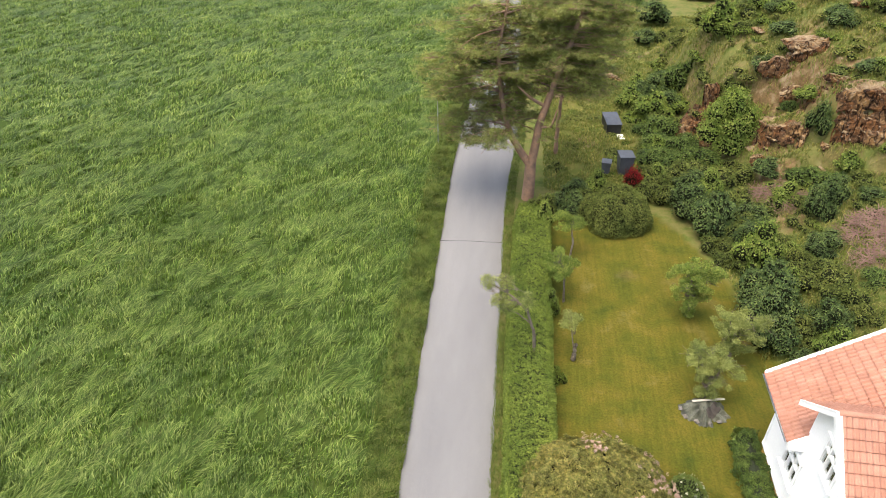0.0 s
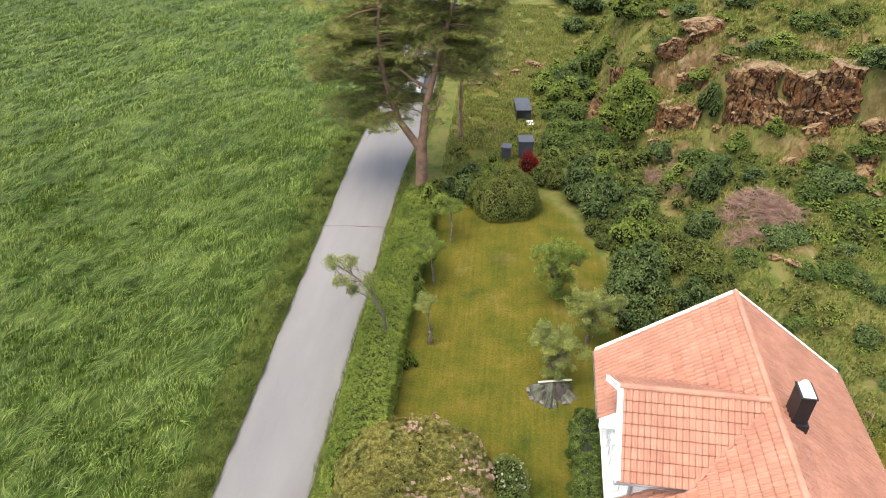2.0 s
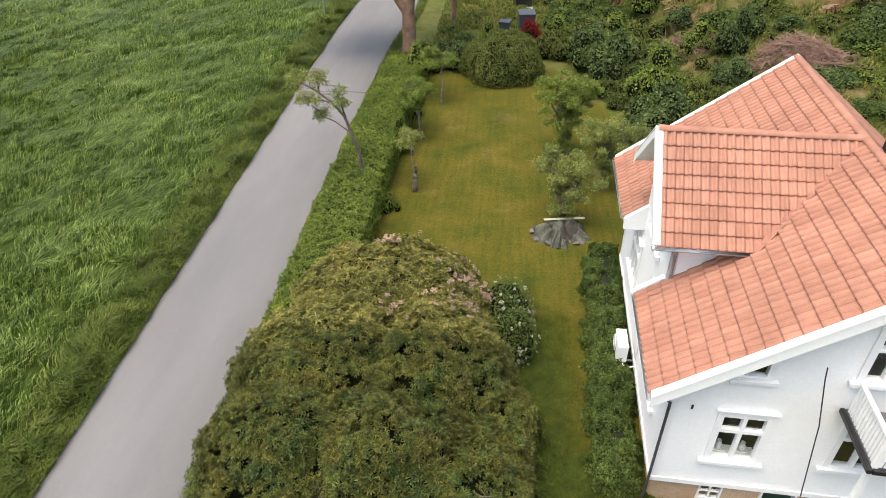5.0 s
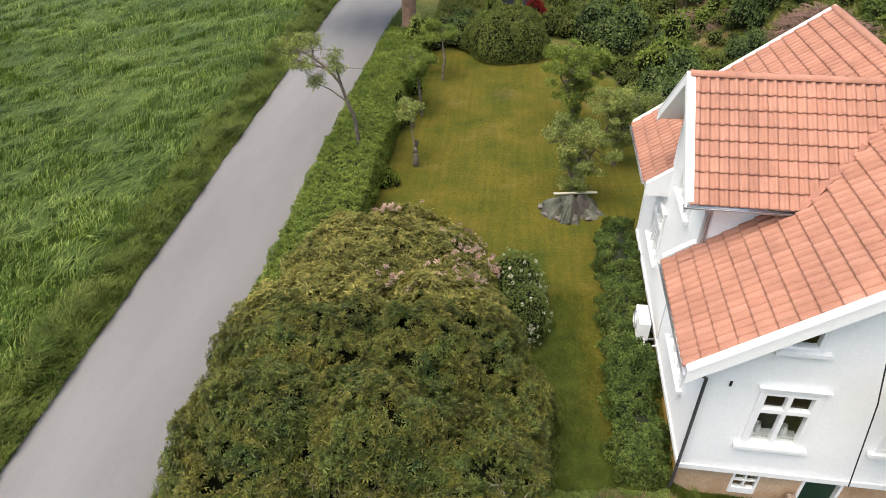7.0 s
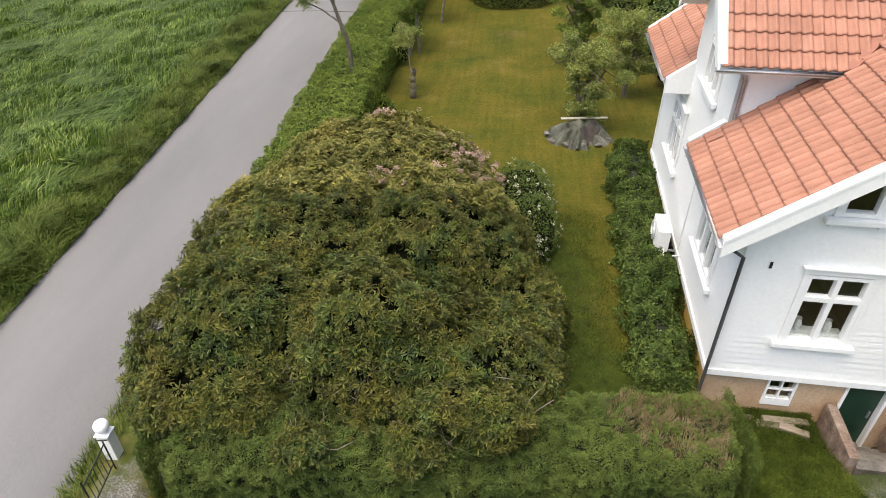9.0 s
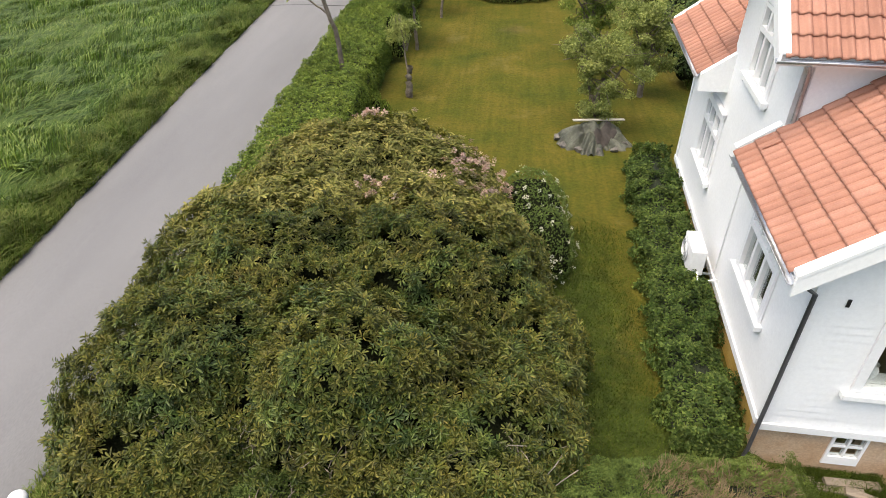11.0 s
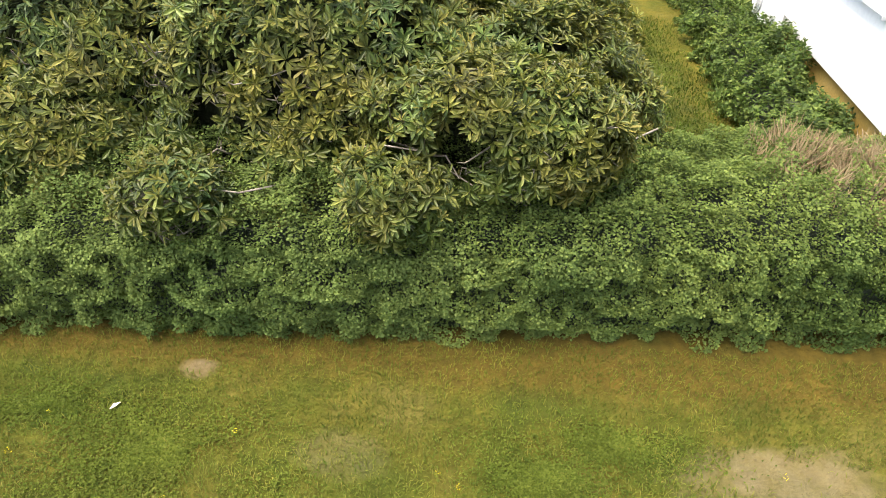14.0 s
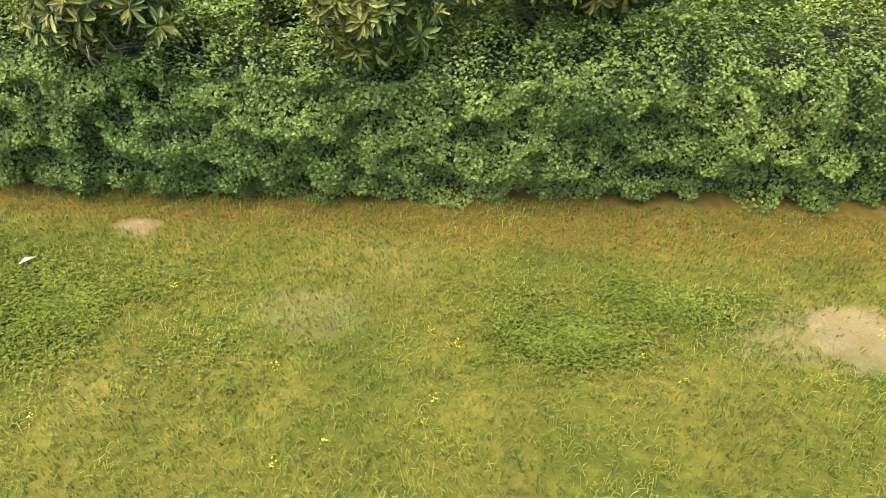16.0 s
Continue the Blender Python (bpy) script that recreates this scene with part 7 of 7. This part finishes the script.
def motorhome():
    ob = thing("motorhome", (-1.75, 59.0, 0.06), "white motorhome with bicycle rack on the lane", "motorhome", rz=0.5)
    bm = bmesh.new()
    prof = [(0, 0.55), (0, 2.55), (0.25, 2.75), (5.0, 2.8), (5.9, 2.45), (6.2, 1.75), (6.9, 1.3), (7.0, 0.55)]
    add_prism(bm, [(-1.13, a, b) for a, b in prof], (2.26, 0, 0))
    bmesh.ops.bevel(bm, geom=bm.edges[:], offset=0.06, segments=2, affect='EDGES')
    part("body", bm, M_CAR, ob)
    part("rear_window", box((-0.72, -0.03, 1.55), (0.72, -0.004, 2.15), 0.01), M_DGLASS, ob)
    part("windscreen", add_prism(bmesh.new(), [(-1.0, 5.97, 2.36), (1.0, 5.97, 2.36), (1.0, 6.24, 1.72), (-1.0, 6.24, 1.72)], (0, 0.03, 0.012)), M_DGLASS, ob)
    for x in (-1.14, 1.115):
        part("side_window", box((x, 1.2, 1.6), (x + 0.025, 2.3, 2.1)), M_DGLASS, ob)
        part("side_window", box((x, 3.2, 1.6), (x + 0.025, 4.1, 2.1)), M_DGLASS, ob)
    part("bumper", box((-1.1, -0.12, 0.42), (1.1, 0.1, 0.7), 0.04), M_CAR, ob)
    for x in (-1.05, 0.87):
        part("tail_light", box((x, -0.02, 0.78), (x + 0.18, 0.02, 1.15), 0.01), M_REDL, ob)
    part("number_plate", box((-0.26, -0.14, 0.5), (0.26, -0.122, 0.61)), M_WHITE, ob)
    part("roof_hatch", box((-0.35, 1.0, 2.76), (0.35, 1.7, 2.86), 0.03), M_DGLASS, ob)
    part("roof_hatch", box((-0.3, 3.4, 2.79), (0.3, 4.0, 2.88), 0.03), M_CAR, ob)
    part("roof_box", box((-0.55, 2.1, 2.79), (0.55, 2.9, 2.95), 0.05), M_CAR, ob)
    chunks = [tube_arrays(p, [0.02] * len(p), 6) for p in ([(-0.6, 0, 1.5), (-0.6, -0.35, 1.4), (-0.6, -0.4, 0.75), (-0.6, 0, 0.7)], [(0.6, 0, 1.5), (0.6, -0.35, 1.4), (0.6, -0.4, 0.75), (0.6, 0, 0.7)],
                                                          [(-0.7, -0.38, 0.78), (0.7, -0.38, 0.78)], [(-0.7, -0.25, 0.75), (0.7, -0.25, 0.75)], [(-0.6, -0.36, 1.4), (0.6, -0.36, 1.4)], [(-0.2, -0.38, 0.78), (-0.2, -0.3, 1.42)], [(0.2, -0.38, 0.78), (0.2, -0.3, 1.42)])]
    v, f = merge(chunks)
    part_mesh("bicycle_rack", mesh_arrays("bicycle_rack", v, f, M_ZINC, flat=False), ob)
    for x in (-1.1, 0.88):
        for y in (1.5, 5.6):
            bm = bmesh.new()
            bmesh.ops.create_cone(bm, cap_ends=True, segments=20, radius1=0.34, radius2=0.34, depth=0.22, matrix=Matrix.Translation((x + 0.11, y, 0.34)) @ Matrix.Rotation(radians(90), 4, 'Y'))
            bmesh.ops.bevel(bm, geom=[e for e in bm.edges if e.calc_face_angle(0) > 1], offset=0.03, segments=2, affect='EDGES')
            w = part("wheel", bm, M_RUBBER, ob)
            bm = bmesh.new()
            bmesh.ops.create_cone(bm, cap_ends=True, segments=16, radius1=0.2, radius2=0.2, depth=0.24, matrix=Matrix.Translation((x + 0.11, y, 0.34)) @ Matrix.Rotation(radians(90), 4, 'Y'))
            part("rim", bm, M_ZINC, w)
    for x in (-1.3, 1.16):
        part("wing_mirror", box((x, 5.8, 1.7), (x + 0.14, 5.95, 2.05), 0.03), M_DARK, ob)


motorhome()


def heat_pump():
    m = Matrix.Translation((12.081, 9.687, 0)) @ pose(0, 0, 0, 0, 0, -2.69) @ Matrix.Translation((-0.08, 4.58, 0.82))
    ob = tagged(new("heat_pump"), "white outdoor heat pump unit on the house wall", "heat pump")
    ob.matrix_basis = m
    part("casing", box((-0.40, -0.42, 0.0), (-0.08, 0.42, 0.62), 0.025), M_WHITE, ob)
    bm = bmesh.new()
    bmesh.ops.create_cone(bm, cap_ends=True, segments=32, radius1=0.25, radius2=0.24, depth=0.03, matrix=Matrix.Translation((-0.415, 0.12, 0.31)) @ Matrix.Rotation(radians(90), 4, 'Y'))
    part("fan_cover", bm, M_ZINC, ob)
    chunks = [tube_arrays([(-0.435 + 0 * t, 0.12 + rr * math.cos(t), 0.31 + rr * math.sin(t)) for t in np.linspace(0, 2 * np.pi, 25)], [0.006] * 25, 4) for rr in (0.08, 0.14, 0.2, 0.25)]
    v, f = merge(chunks)
    part_mesh("fan_grille", mesh_arrays("fan_grille", v, f, M_WHITE), ob)
    for y in (-0.3, 0.3):
        part("bracket", add_box(box((-0.40, y - 0.02, -0.045), (0.19, y + 0.02, -0.002)), (0.15, y - 0.02, -0.3), (0.19, y + 0.02, -0.046)), M_ZINC, ob)
    v, f = tube_arrays([(-0.2, -0.42, 0.1), (-0.2, -0.6, 0.02), (-0.02, -0.66, 0.05), (0.19, -0.66, 0.1)], [0.022] * 4, 8)
    part_mesh("hose", mesh_arrays("hose", v, f, M_WHITE, flat=False), ob)


heat_pump()


def gate_pillar():
    ob = thing("gate_pillar", (0.46, 7.27, gz1(0.46, 7.27)), "white painted masonry gate pillar topped with ball", "gate pillar")
    bm = box((-0.12, -0.12, -0.1), (0.12, 0.12, 0.68), 0.012)
    part("shaft", bm, M_WHITE, ob)
    bm = bmesh.new()
    add_box(bm, (-0.14, -0.14, 0.682), (0.14, 0.14, 0.72), 0.01)
    part("cap", bm, M_WHITE, ob)
    bm = bmesh.new()
    bmesh.ops.create_uvsphere(bm, u_segments=28, v_segments=18, radius=0.145, matrix=Matrix.Translation((0, 0, 0.88)))
    for fc in bm.faces:
        fc.smooth = True
    bmesh.ops.create_cone(bm, cap_ends=True, segments=16, radius1=0.09, radius2=0.06, depth=0.06, matrix=Matrix.Translation((0, 0, 0.75)))
    part("ball", bm, M_WHITE, ob)


gate_pillar()
gate = thing("iron_gate", (0.62, 6.98, gz1(0.62, 6.98)), "open black wrought-iron garden gate", "gate", rz=-84)
chunks = [tube_arrays(p, [0.016] * len(p), 6) for p in ([(0, 0, -0.1), (0, 0, 0.85)], [(0, -0.1, 0.85), (0, 0.1, 0.85)], [(0, 0, 0.74), (0.9, 0, 0.74)], [(0, 0, 0.15), (0.9, 0, 0.15)], [(0.9, 0, 0.08), (0.9, 0, 0.85)])]
v, f = merge(chunks)
part_mesh("gate_frame", mesh_arrays("gate_frame", v, f, M_DARK, flat=False), gate)
for x in np.arange(0.12, 0.86, 0.13):
    v, f = tube_arrays([(x, 0, 0.15), (x, 0, 0.74)], [0.008, 0.008], 5)
    part_mesh("bar", mesh_arrays("bar", v, f, M_DARK), gate)

M_BIN = surface("grey_bin_plastic", [(0.3, (0.045, 0.05, 0.06)), (0.7, (0.075, 0.08, 0.09))], 2, 30, 0.5)


def bin_at(x, y, rz, s, label):
    ob = thing("wheelie_bin", (x, y, 0), label, "bin", "bins behind the shrubs", rz)
    bm = bmesh.new()
    add_prism(bm, [(-0.28 * s, -0.3 * s, 0.08), (0.28 * s, -0.3 * s, 0.08), (0.28 * s, 0.3 * s, 0.08), (-0.28 * s, 0.3 * s, 0.08)], (0, 0, 0.95 * s))
    for vert in bm.verts:
        if vert.co.z > 0.5:
            vert.co.x *= 1.2
            vert.co.y *= 1.2
    part("tub", bm, M_BIN, ob)
    part("lid", box((-0.36 * s, -0.4 * s, 0.95 * s + 0.082), (0.36 * s, 0.38 * s, 0.95 * s + 0.14), 0.02), M_BIN, ob)
    part("handle", box((-0.3 * s, 0.385 * s, 0.95 * s), (0.3 * s, 0.43 * s, 0.95 * s + 0.05), 0.01), M_ZINC, ob)
    for xx in (-0.26 * s, 0.2 * s):
        bm = bmesh.new()
        bmesh.ops.create_cone(bm, cap_ends=True, segments=14, radius1=0.1, radius2=0.1, depth=0.06, matrix=Matrix.Translation((xx + 0.03, 0.33 * s, 0.1)) @ Matrix.Rotation(radians(90), 4, 'Y'))
        part("wheel", bm, M_RUBBER, ob)


bin_at(9.35, 46.95, 5, 1.7, "large dark grey wheelie bin behind shrubs")
bin_at(7.85, 46.7, -10, 1.1, "small dark grey wheelie bin behind shrubs")
M_TARP = surface("black_box_lid", [(0.3, (0.03, 0.033, 0.042)), (0.7, (0.07, 0.075, 0.09))], 1.5, 25, 0.5)
crate = thing("garden_box", (9.15, 55.5, 0), "black lidded garden storage box on grass", "storage box", rz=6)
part("box_body", box((-0.65, -1.2, 0.0), (0.65, 1.2, 0.9), 0.02), M_DARK, crate)
part("box_lid", add_prism(bmesh.new(), [(-0.7, -1.26, 0.902), (0.7, -1.26, 0.902), (0.7, 1.26, 1.06), (-0.7, 1.26, 1.06)], (0, 0, 0.05)), M_TARP, crate)
mat_ob = thing("white_slab", (9.65, 53.7, 0.0), "small white slab on the grass", "slab", rz=6)
part("slab_top", box((-0.5, -0.45, 0.0), (0.5, 0.45, 0.06), 0.01), M_WHITE, mat_ob)

pole = thing("marker_pole", (-6.5, 51.0, gz1(-6.5, 51.0)), "thin grey metal pole in the field edge", "pole")
v, f = tube_arrays([(0, 0, -0.2), (0, 0, 2.0), (0, 0, 4.2)], [0.04, 0.038, 0.035], 10)
part_mesh("shaft", mesh_arrays("shaft", v, f, M_ZINC, flat=False), pole)


def to_house(u, v, z):
    return Matrix.Translation((12.081, 9.687, 0)) @ pose(0, 0, 0, 0, 0, -2.69) @ Matrix.Translation((u, v, z))


# balcony on the south gable
M_DECK = surface("grey_deck", [(0.3, (0.11, 0.115, 0.125)), (0.7, (0.16, 0.165, 0.175))], 1.5, 30, 0.7)
balc = part("balcony", box((3.80, -1.42, 3.92), (6.02, S0 - 0.09, 4.06), 0.01), M_DECK, HOUSE, "white railed balcony with grey deck")
part("fascia", box((3.68, -1.52, 3.95), (3.78, S0 - 0.09, 4.08), 0.02), M_DARK, balc)
part("fascia", box((3.79, -1.54, 3.95), (6.02, -1.44, 4.08), 0.02), M_DARK, balc)
part("top_rail", box((3.78, -1.35, 4.9), (3.88, S0 - 0.09, 4.96), 0.01), M_WHITE, balc)
part("top_rail", box((3.78, -1.46, 4.9), (6.02, -1.36, 4.96), 0.01), M_WHITE, balc)
for y in np.arange(-1.3, S0 - 0.16, 0.115):
    part("baluster", box((3.815, y, 4.07), (3.845, y + 0.075, 4.895)), M_WHITE, balc)
for x in np.arange(3.90, 5.95, 0.115):
    part("baluster", box((x, -1.425, 4.07), (x + 0.075, -1.395, 4.895)), M_WHITE, balc)
part("post", box((3.78, -1.46, 4.07), (3.88, -1.36, 4.895)), M_WHITE, balc)
part("support_post", box((3.88, -1.3, -0.2), (4.0, -1.18, 3.9), 0.008), M_WHITE, balc)

# cellar window, door, stair walls and slabs
bm = bmesh.new()
ro = [(1.42, -0.15), (2.02, -0.15), (2.02, 0.645), (1.42, 0.645)]
ri = [(1.47, 0.05), (1.97, 0.05), (1.97, 0.60), (1.47, 0.60)]
rings = [[bm.verts.new((x, y, z)) for x, z in ring] for y, ring in ((0.215, ro), (0.215, ri), (0.33, ri), (0.33, ro))]
for k in range(4):
    for i in range(4):
        bm.faces.new((rings[k][i], rings[k][(i + 1) % 4], rings[(k + 1) % 4][(i + 1) % 4], rings[(k + 1) % 4][i]))
bmesh.ops.recalc_face_normals(bm, faces=bm.faces[:])
cw = part("window", bm, M_WHITE, HOUSE, "small white cellar window")
part("mullion", box((1.70, 0.225, 0.05), (1.74, 0.31, 0.60)), M_WHITE, cw)
part("transom", box((1.47, 0.222, 0.31), (1.97, 0.305, 0.34)), M_WHITE, cw)
for a, b in ((1.472, 1.698), (1.742, 1.968)):
    for c, d in ((0.052, 0.308), (0.342, 0.598)):
        part("pane", box((a, 0.26, c), (b, 0.27, d)), M_GLASS, cw).visible_shadow = False
M_BOARD = surface("pale_weathered_board", [(0.3, (0.16, 0.125, 0.095)), (0.7, (0.34, 0.28, 0.215))], 3.0, 30, 0.85, 0, 0.35, 0.005, 0.3, (0.2, 1, 1))
M_RWALL = surface("rough_reddish_masonry", [(0.3, (0.13, 0.095, 0.075)), (0.5, (0.24, 0.165, 0.125)), (0.7, (0.36, 0.29, 0.24))], 4.0, 22, 0.92, 0, 0.7, 0.03, 0.35)
M_GREEN = surface("dark_green_paint", [(0.3, (0.008, 0.035, 0.02)), (0.7, (0.014, 0.05, 0.028))], 2, 30, 0.35, 0, 0.05, 0.002, 0.1)
door = part("door", box((3.02, 0.33, -1.2), (3.78, 0.38, 0.59), 0.006), M_GREEN, HOUSE, "dark green cellar door")
part("door_jamb", box((2.95, 0.21, -1.2), (3.015, 0.42, 0.645)), M_WHITE, door)
part("door_jamb", box((3.785, 0.21, -1.2), (3.85, 0.42, 0.645)), M_WHITE, door)
part("door_head", box((3.016, 0.21, 0.592), (3.784, 0.42, 0.645)), M_WHITE, door)
part("door_handle", box((3.66, 0.28, -0.35), (3.7, 0.33, -0.15), 0.008), M_ZINC, door)
part("kick_strip", box((3.06, 0.322, -0.98), (3.40, 0.329, -0.93)), M_ZINC, door)
stairs = tagged(new("cellar_steps"), "concrete cellar steps with low side wall", "steps")
stairs.matrix_basis = to_house(0.08, 0.18, 0)
part("side_wall", box((2.62, -1.35, -1.0), (2.82, 0.0, 0.10), 0.02), M_RWALL, stairs)
part("side_wall", box((3.97, -1.35, -1.0), (4.15, 0.0, 0.10), 0.02), M_RWALL, stairs)
part("landing", box((2.83, -0.2, -1.35), (3.96, 0.14, -1.2)), M_STONE, stairs)
for k in range(5):
    part("step", box((2.83, -1.4 + 0.24 * k, -1.5), (3.95, -1.16 + 0.24 * k, -0.15 - 0.2 * k), 0.008), M_STONE, stairs)
for k, (x, y, rz, w, tilt) in enumerate(((0.95, -0.02, 4, 0.8, 3), (1.72, -0.16, -7, 0.75, -4), (1.95, -0.02, 2, 0.95, 2), (2.05, -0.28, -14, 0.6, 5))):
    sl = tagged(new("board"), "loose pale weathered board lying by the foundation", "board", "boards by the cellar window")
    sl.matrix_basis = to_house(x, y, gz1(*(to_house(x, y, 0).translation.xy)) + 0.035 + 0.02 * k) @ pose(0, 0, 0, 3, tilt, rz)
    part("plank_face", box((-w / 2, -0.08, -0.05), (w / 2, 0.08, 0.03), 0.01), M_BOARD, sl)
# house number as plain bars
nb = part("number_plate", box((0.58, 0.15, 3.50), (0.63, 0.165, 3.64)), M_DARK, HOUSE)
# vases inside the gable window
M_VASE = surface("white_glaze", [(0.3, (0.6, 0.6, 0.6)), (0.7, (0.75, 0.75, 0.75))], 3, 20, 0.3)
for u in (1.60, 2.16):
    vs = tagged(new("vase"), "white ceramic vase on the window sill", "vase", "vases on the sill")
    vs.matrix_basis = to_house(u, 0.44, 1.862)
    v, f = tube_arrays([(0, 0, 0), (0, 0, 0.06), (0, 0, 0.18), (0, 0, 0.26), (0, 0, 0.3)], [0.05, 0.08, 0.085, 0.05, 0.06], 16)
    part_mesh("body", mesh_arrays("body", v, f, M_VASE, flat=False), vs)
sh = part("inner_sill", box((1.26, 0.365, 1.80), (2.46, 0.56, 1.86)), M_WHITE, HOUSE)

# snow guards on the roof
for v0 in (CV - CHALF + 0.35, 8.2):
    for i in range(3):
        vv = v0 - 0.32 * i if v0 < CV else v0 + 0.32 * i
        u = EAVE_U + 0.28
        z = EAVE_Z + SLOPE * 0.28 + 0.09
        v, f = tube_arrays([(u, vv, z - 0.05), (u - 0.02, vv, z + 0.05), (u + 0.22, vv, z + 0.2)], [0.02] * 3, 6)
        part_mesh("snow_guard", mesh_arrays("snow_guard", v, f, M_TILE), roof_w)

# dandelions and clover in the front lawn
def lawn_flowers():
    r = np.random.default_rng(5)
    x, y = r.uniform(3.2, 11, 34), r.uniform(3.0, 5.6, 34)
    p = np.stack([x, y, ground_z(x, y) + 0.03], 1)
    v, f = whorls(p, np.tile([0, 0, 1.0], (34, 1)), 8, 0.014, 0.7, r)
    tagged(new("dandelions", mesh_arrays("dandelions", v, f, L_YELLOW)), "tiny yellow dandelion flowers dotted over the lawn", "flowers", kind="stuff")
    # broad-leaved clover patches
    n = 44000
    a, rad = r.uniform(0, 2 * np.pi, n), np.abs(r.normal(size=n)) * 0.55
    c = np.array([(4.75, 5.2, 1.15, 0.6), (8.3, 5.6, 0.9, 0.3), (3.6, 5.55, 0.9, 0.4), (7.9, 5.2, 0.5, 0.25), (4.6, 5.05, 1.4, 0.6)])[r.integers(0, 5, n)]
    x, y = c[:, 0] + c[:, 2] * rad * np.cos(a), c[:, 1] + c[:, 3] * rad * np.sin(a)
    ok = (fbm(x * 2.5, y * 2.5, 3.0) + 0.34 * (r.random(n) - 0.5) > 0.42) & (y < 6.0)
    x, y = x[ok], y[ok]
    p = np.stack([x, y, ground_z(x, y) + r.uniform(0.012, 0.04, len(x))], 1)
    nn = unit(r.normal(size=p.shape) * 0.35 + [0, 0, 1.0])
    d = unit(np.cross(nn, r.normal(size=p.shape)))
    L = r.uniform(0.018, 0.032, len(x))
    v, f = leaf_arrays(p, d, nn, L, L * 0.75)
    tagged(new("clover", mesh_arrays("clover", v, f, L_CLOVER)), "dark green clover patches in the lawn", "clover", kind="stuff")


lawn_flowers()
leaf_ob = tagged(new("fallen_leaf"), "single pale fallen leaf on the lawn", "leaf")
v, f = leaf_arrays(np.array([[0, 0, 0.045]]), np.array([[1.0, 0.4, 0.1]]), np.array([[0, 0, 1.0]]), [0.11], [0.05])
part_mesh("blade", mesh_arrays("blade", v, f, L_WHITE), leaf_ob)
leaf_ob.matrix_basis = pose(4.17, 5.55, gz1(4.17, 5.55), 0, 0, 28)
# joint across the lane
v, f = merge([tube_arrays([(float(road_left(35.8)) + 0.03, 35.75, 0.022), (-3.4, 35.8, 0.055), (-2.4, 35.85, 0.068), (-1.4, 35.84, 0.058), (float(road_right(35.9)) - 0.03, 35.95, 0.022)], [0.02] * 5, 4)])
tagged(new("road_joint", mesh_arrays("road_joint", v, f, M_RUBBER)), "dark tar joint across the lane", "road joint", kind="structure")

# single roof tiles
for parent, mats in LOOSE:
    for m in mats:
        o = new("tile", TILE_ME)
        o.parent = parent
        o.matrix_basis = m
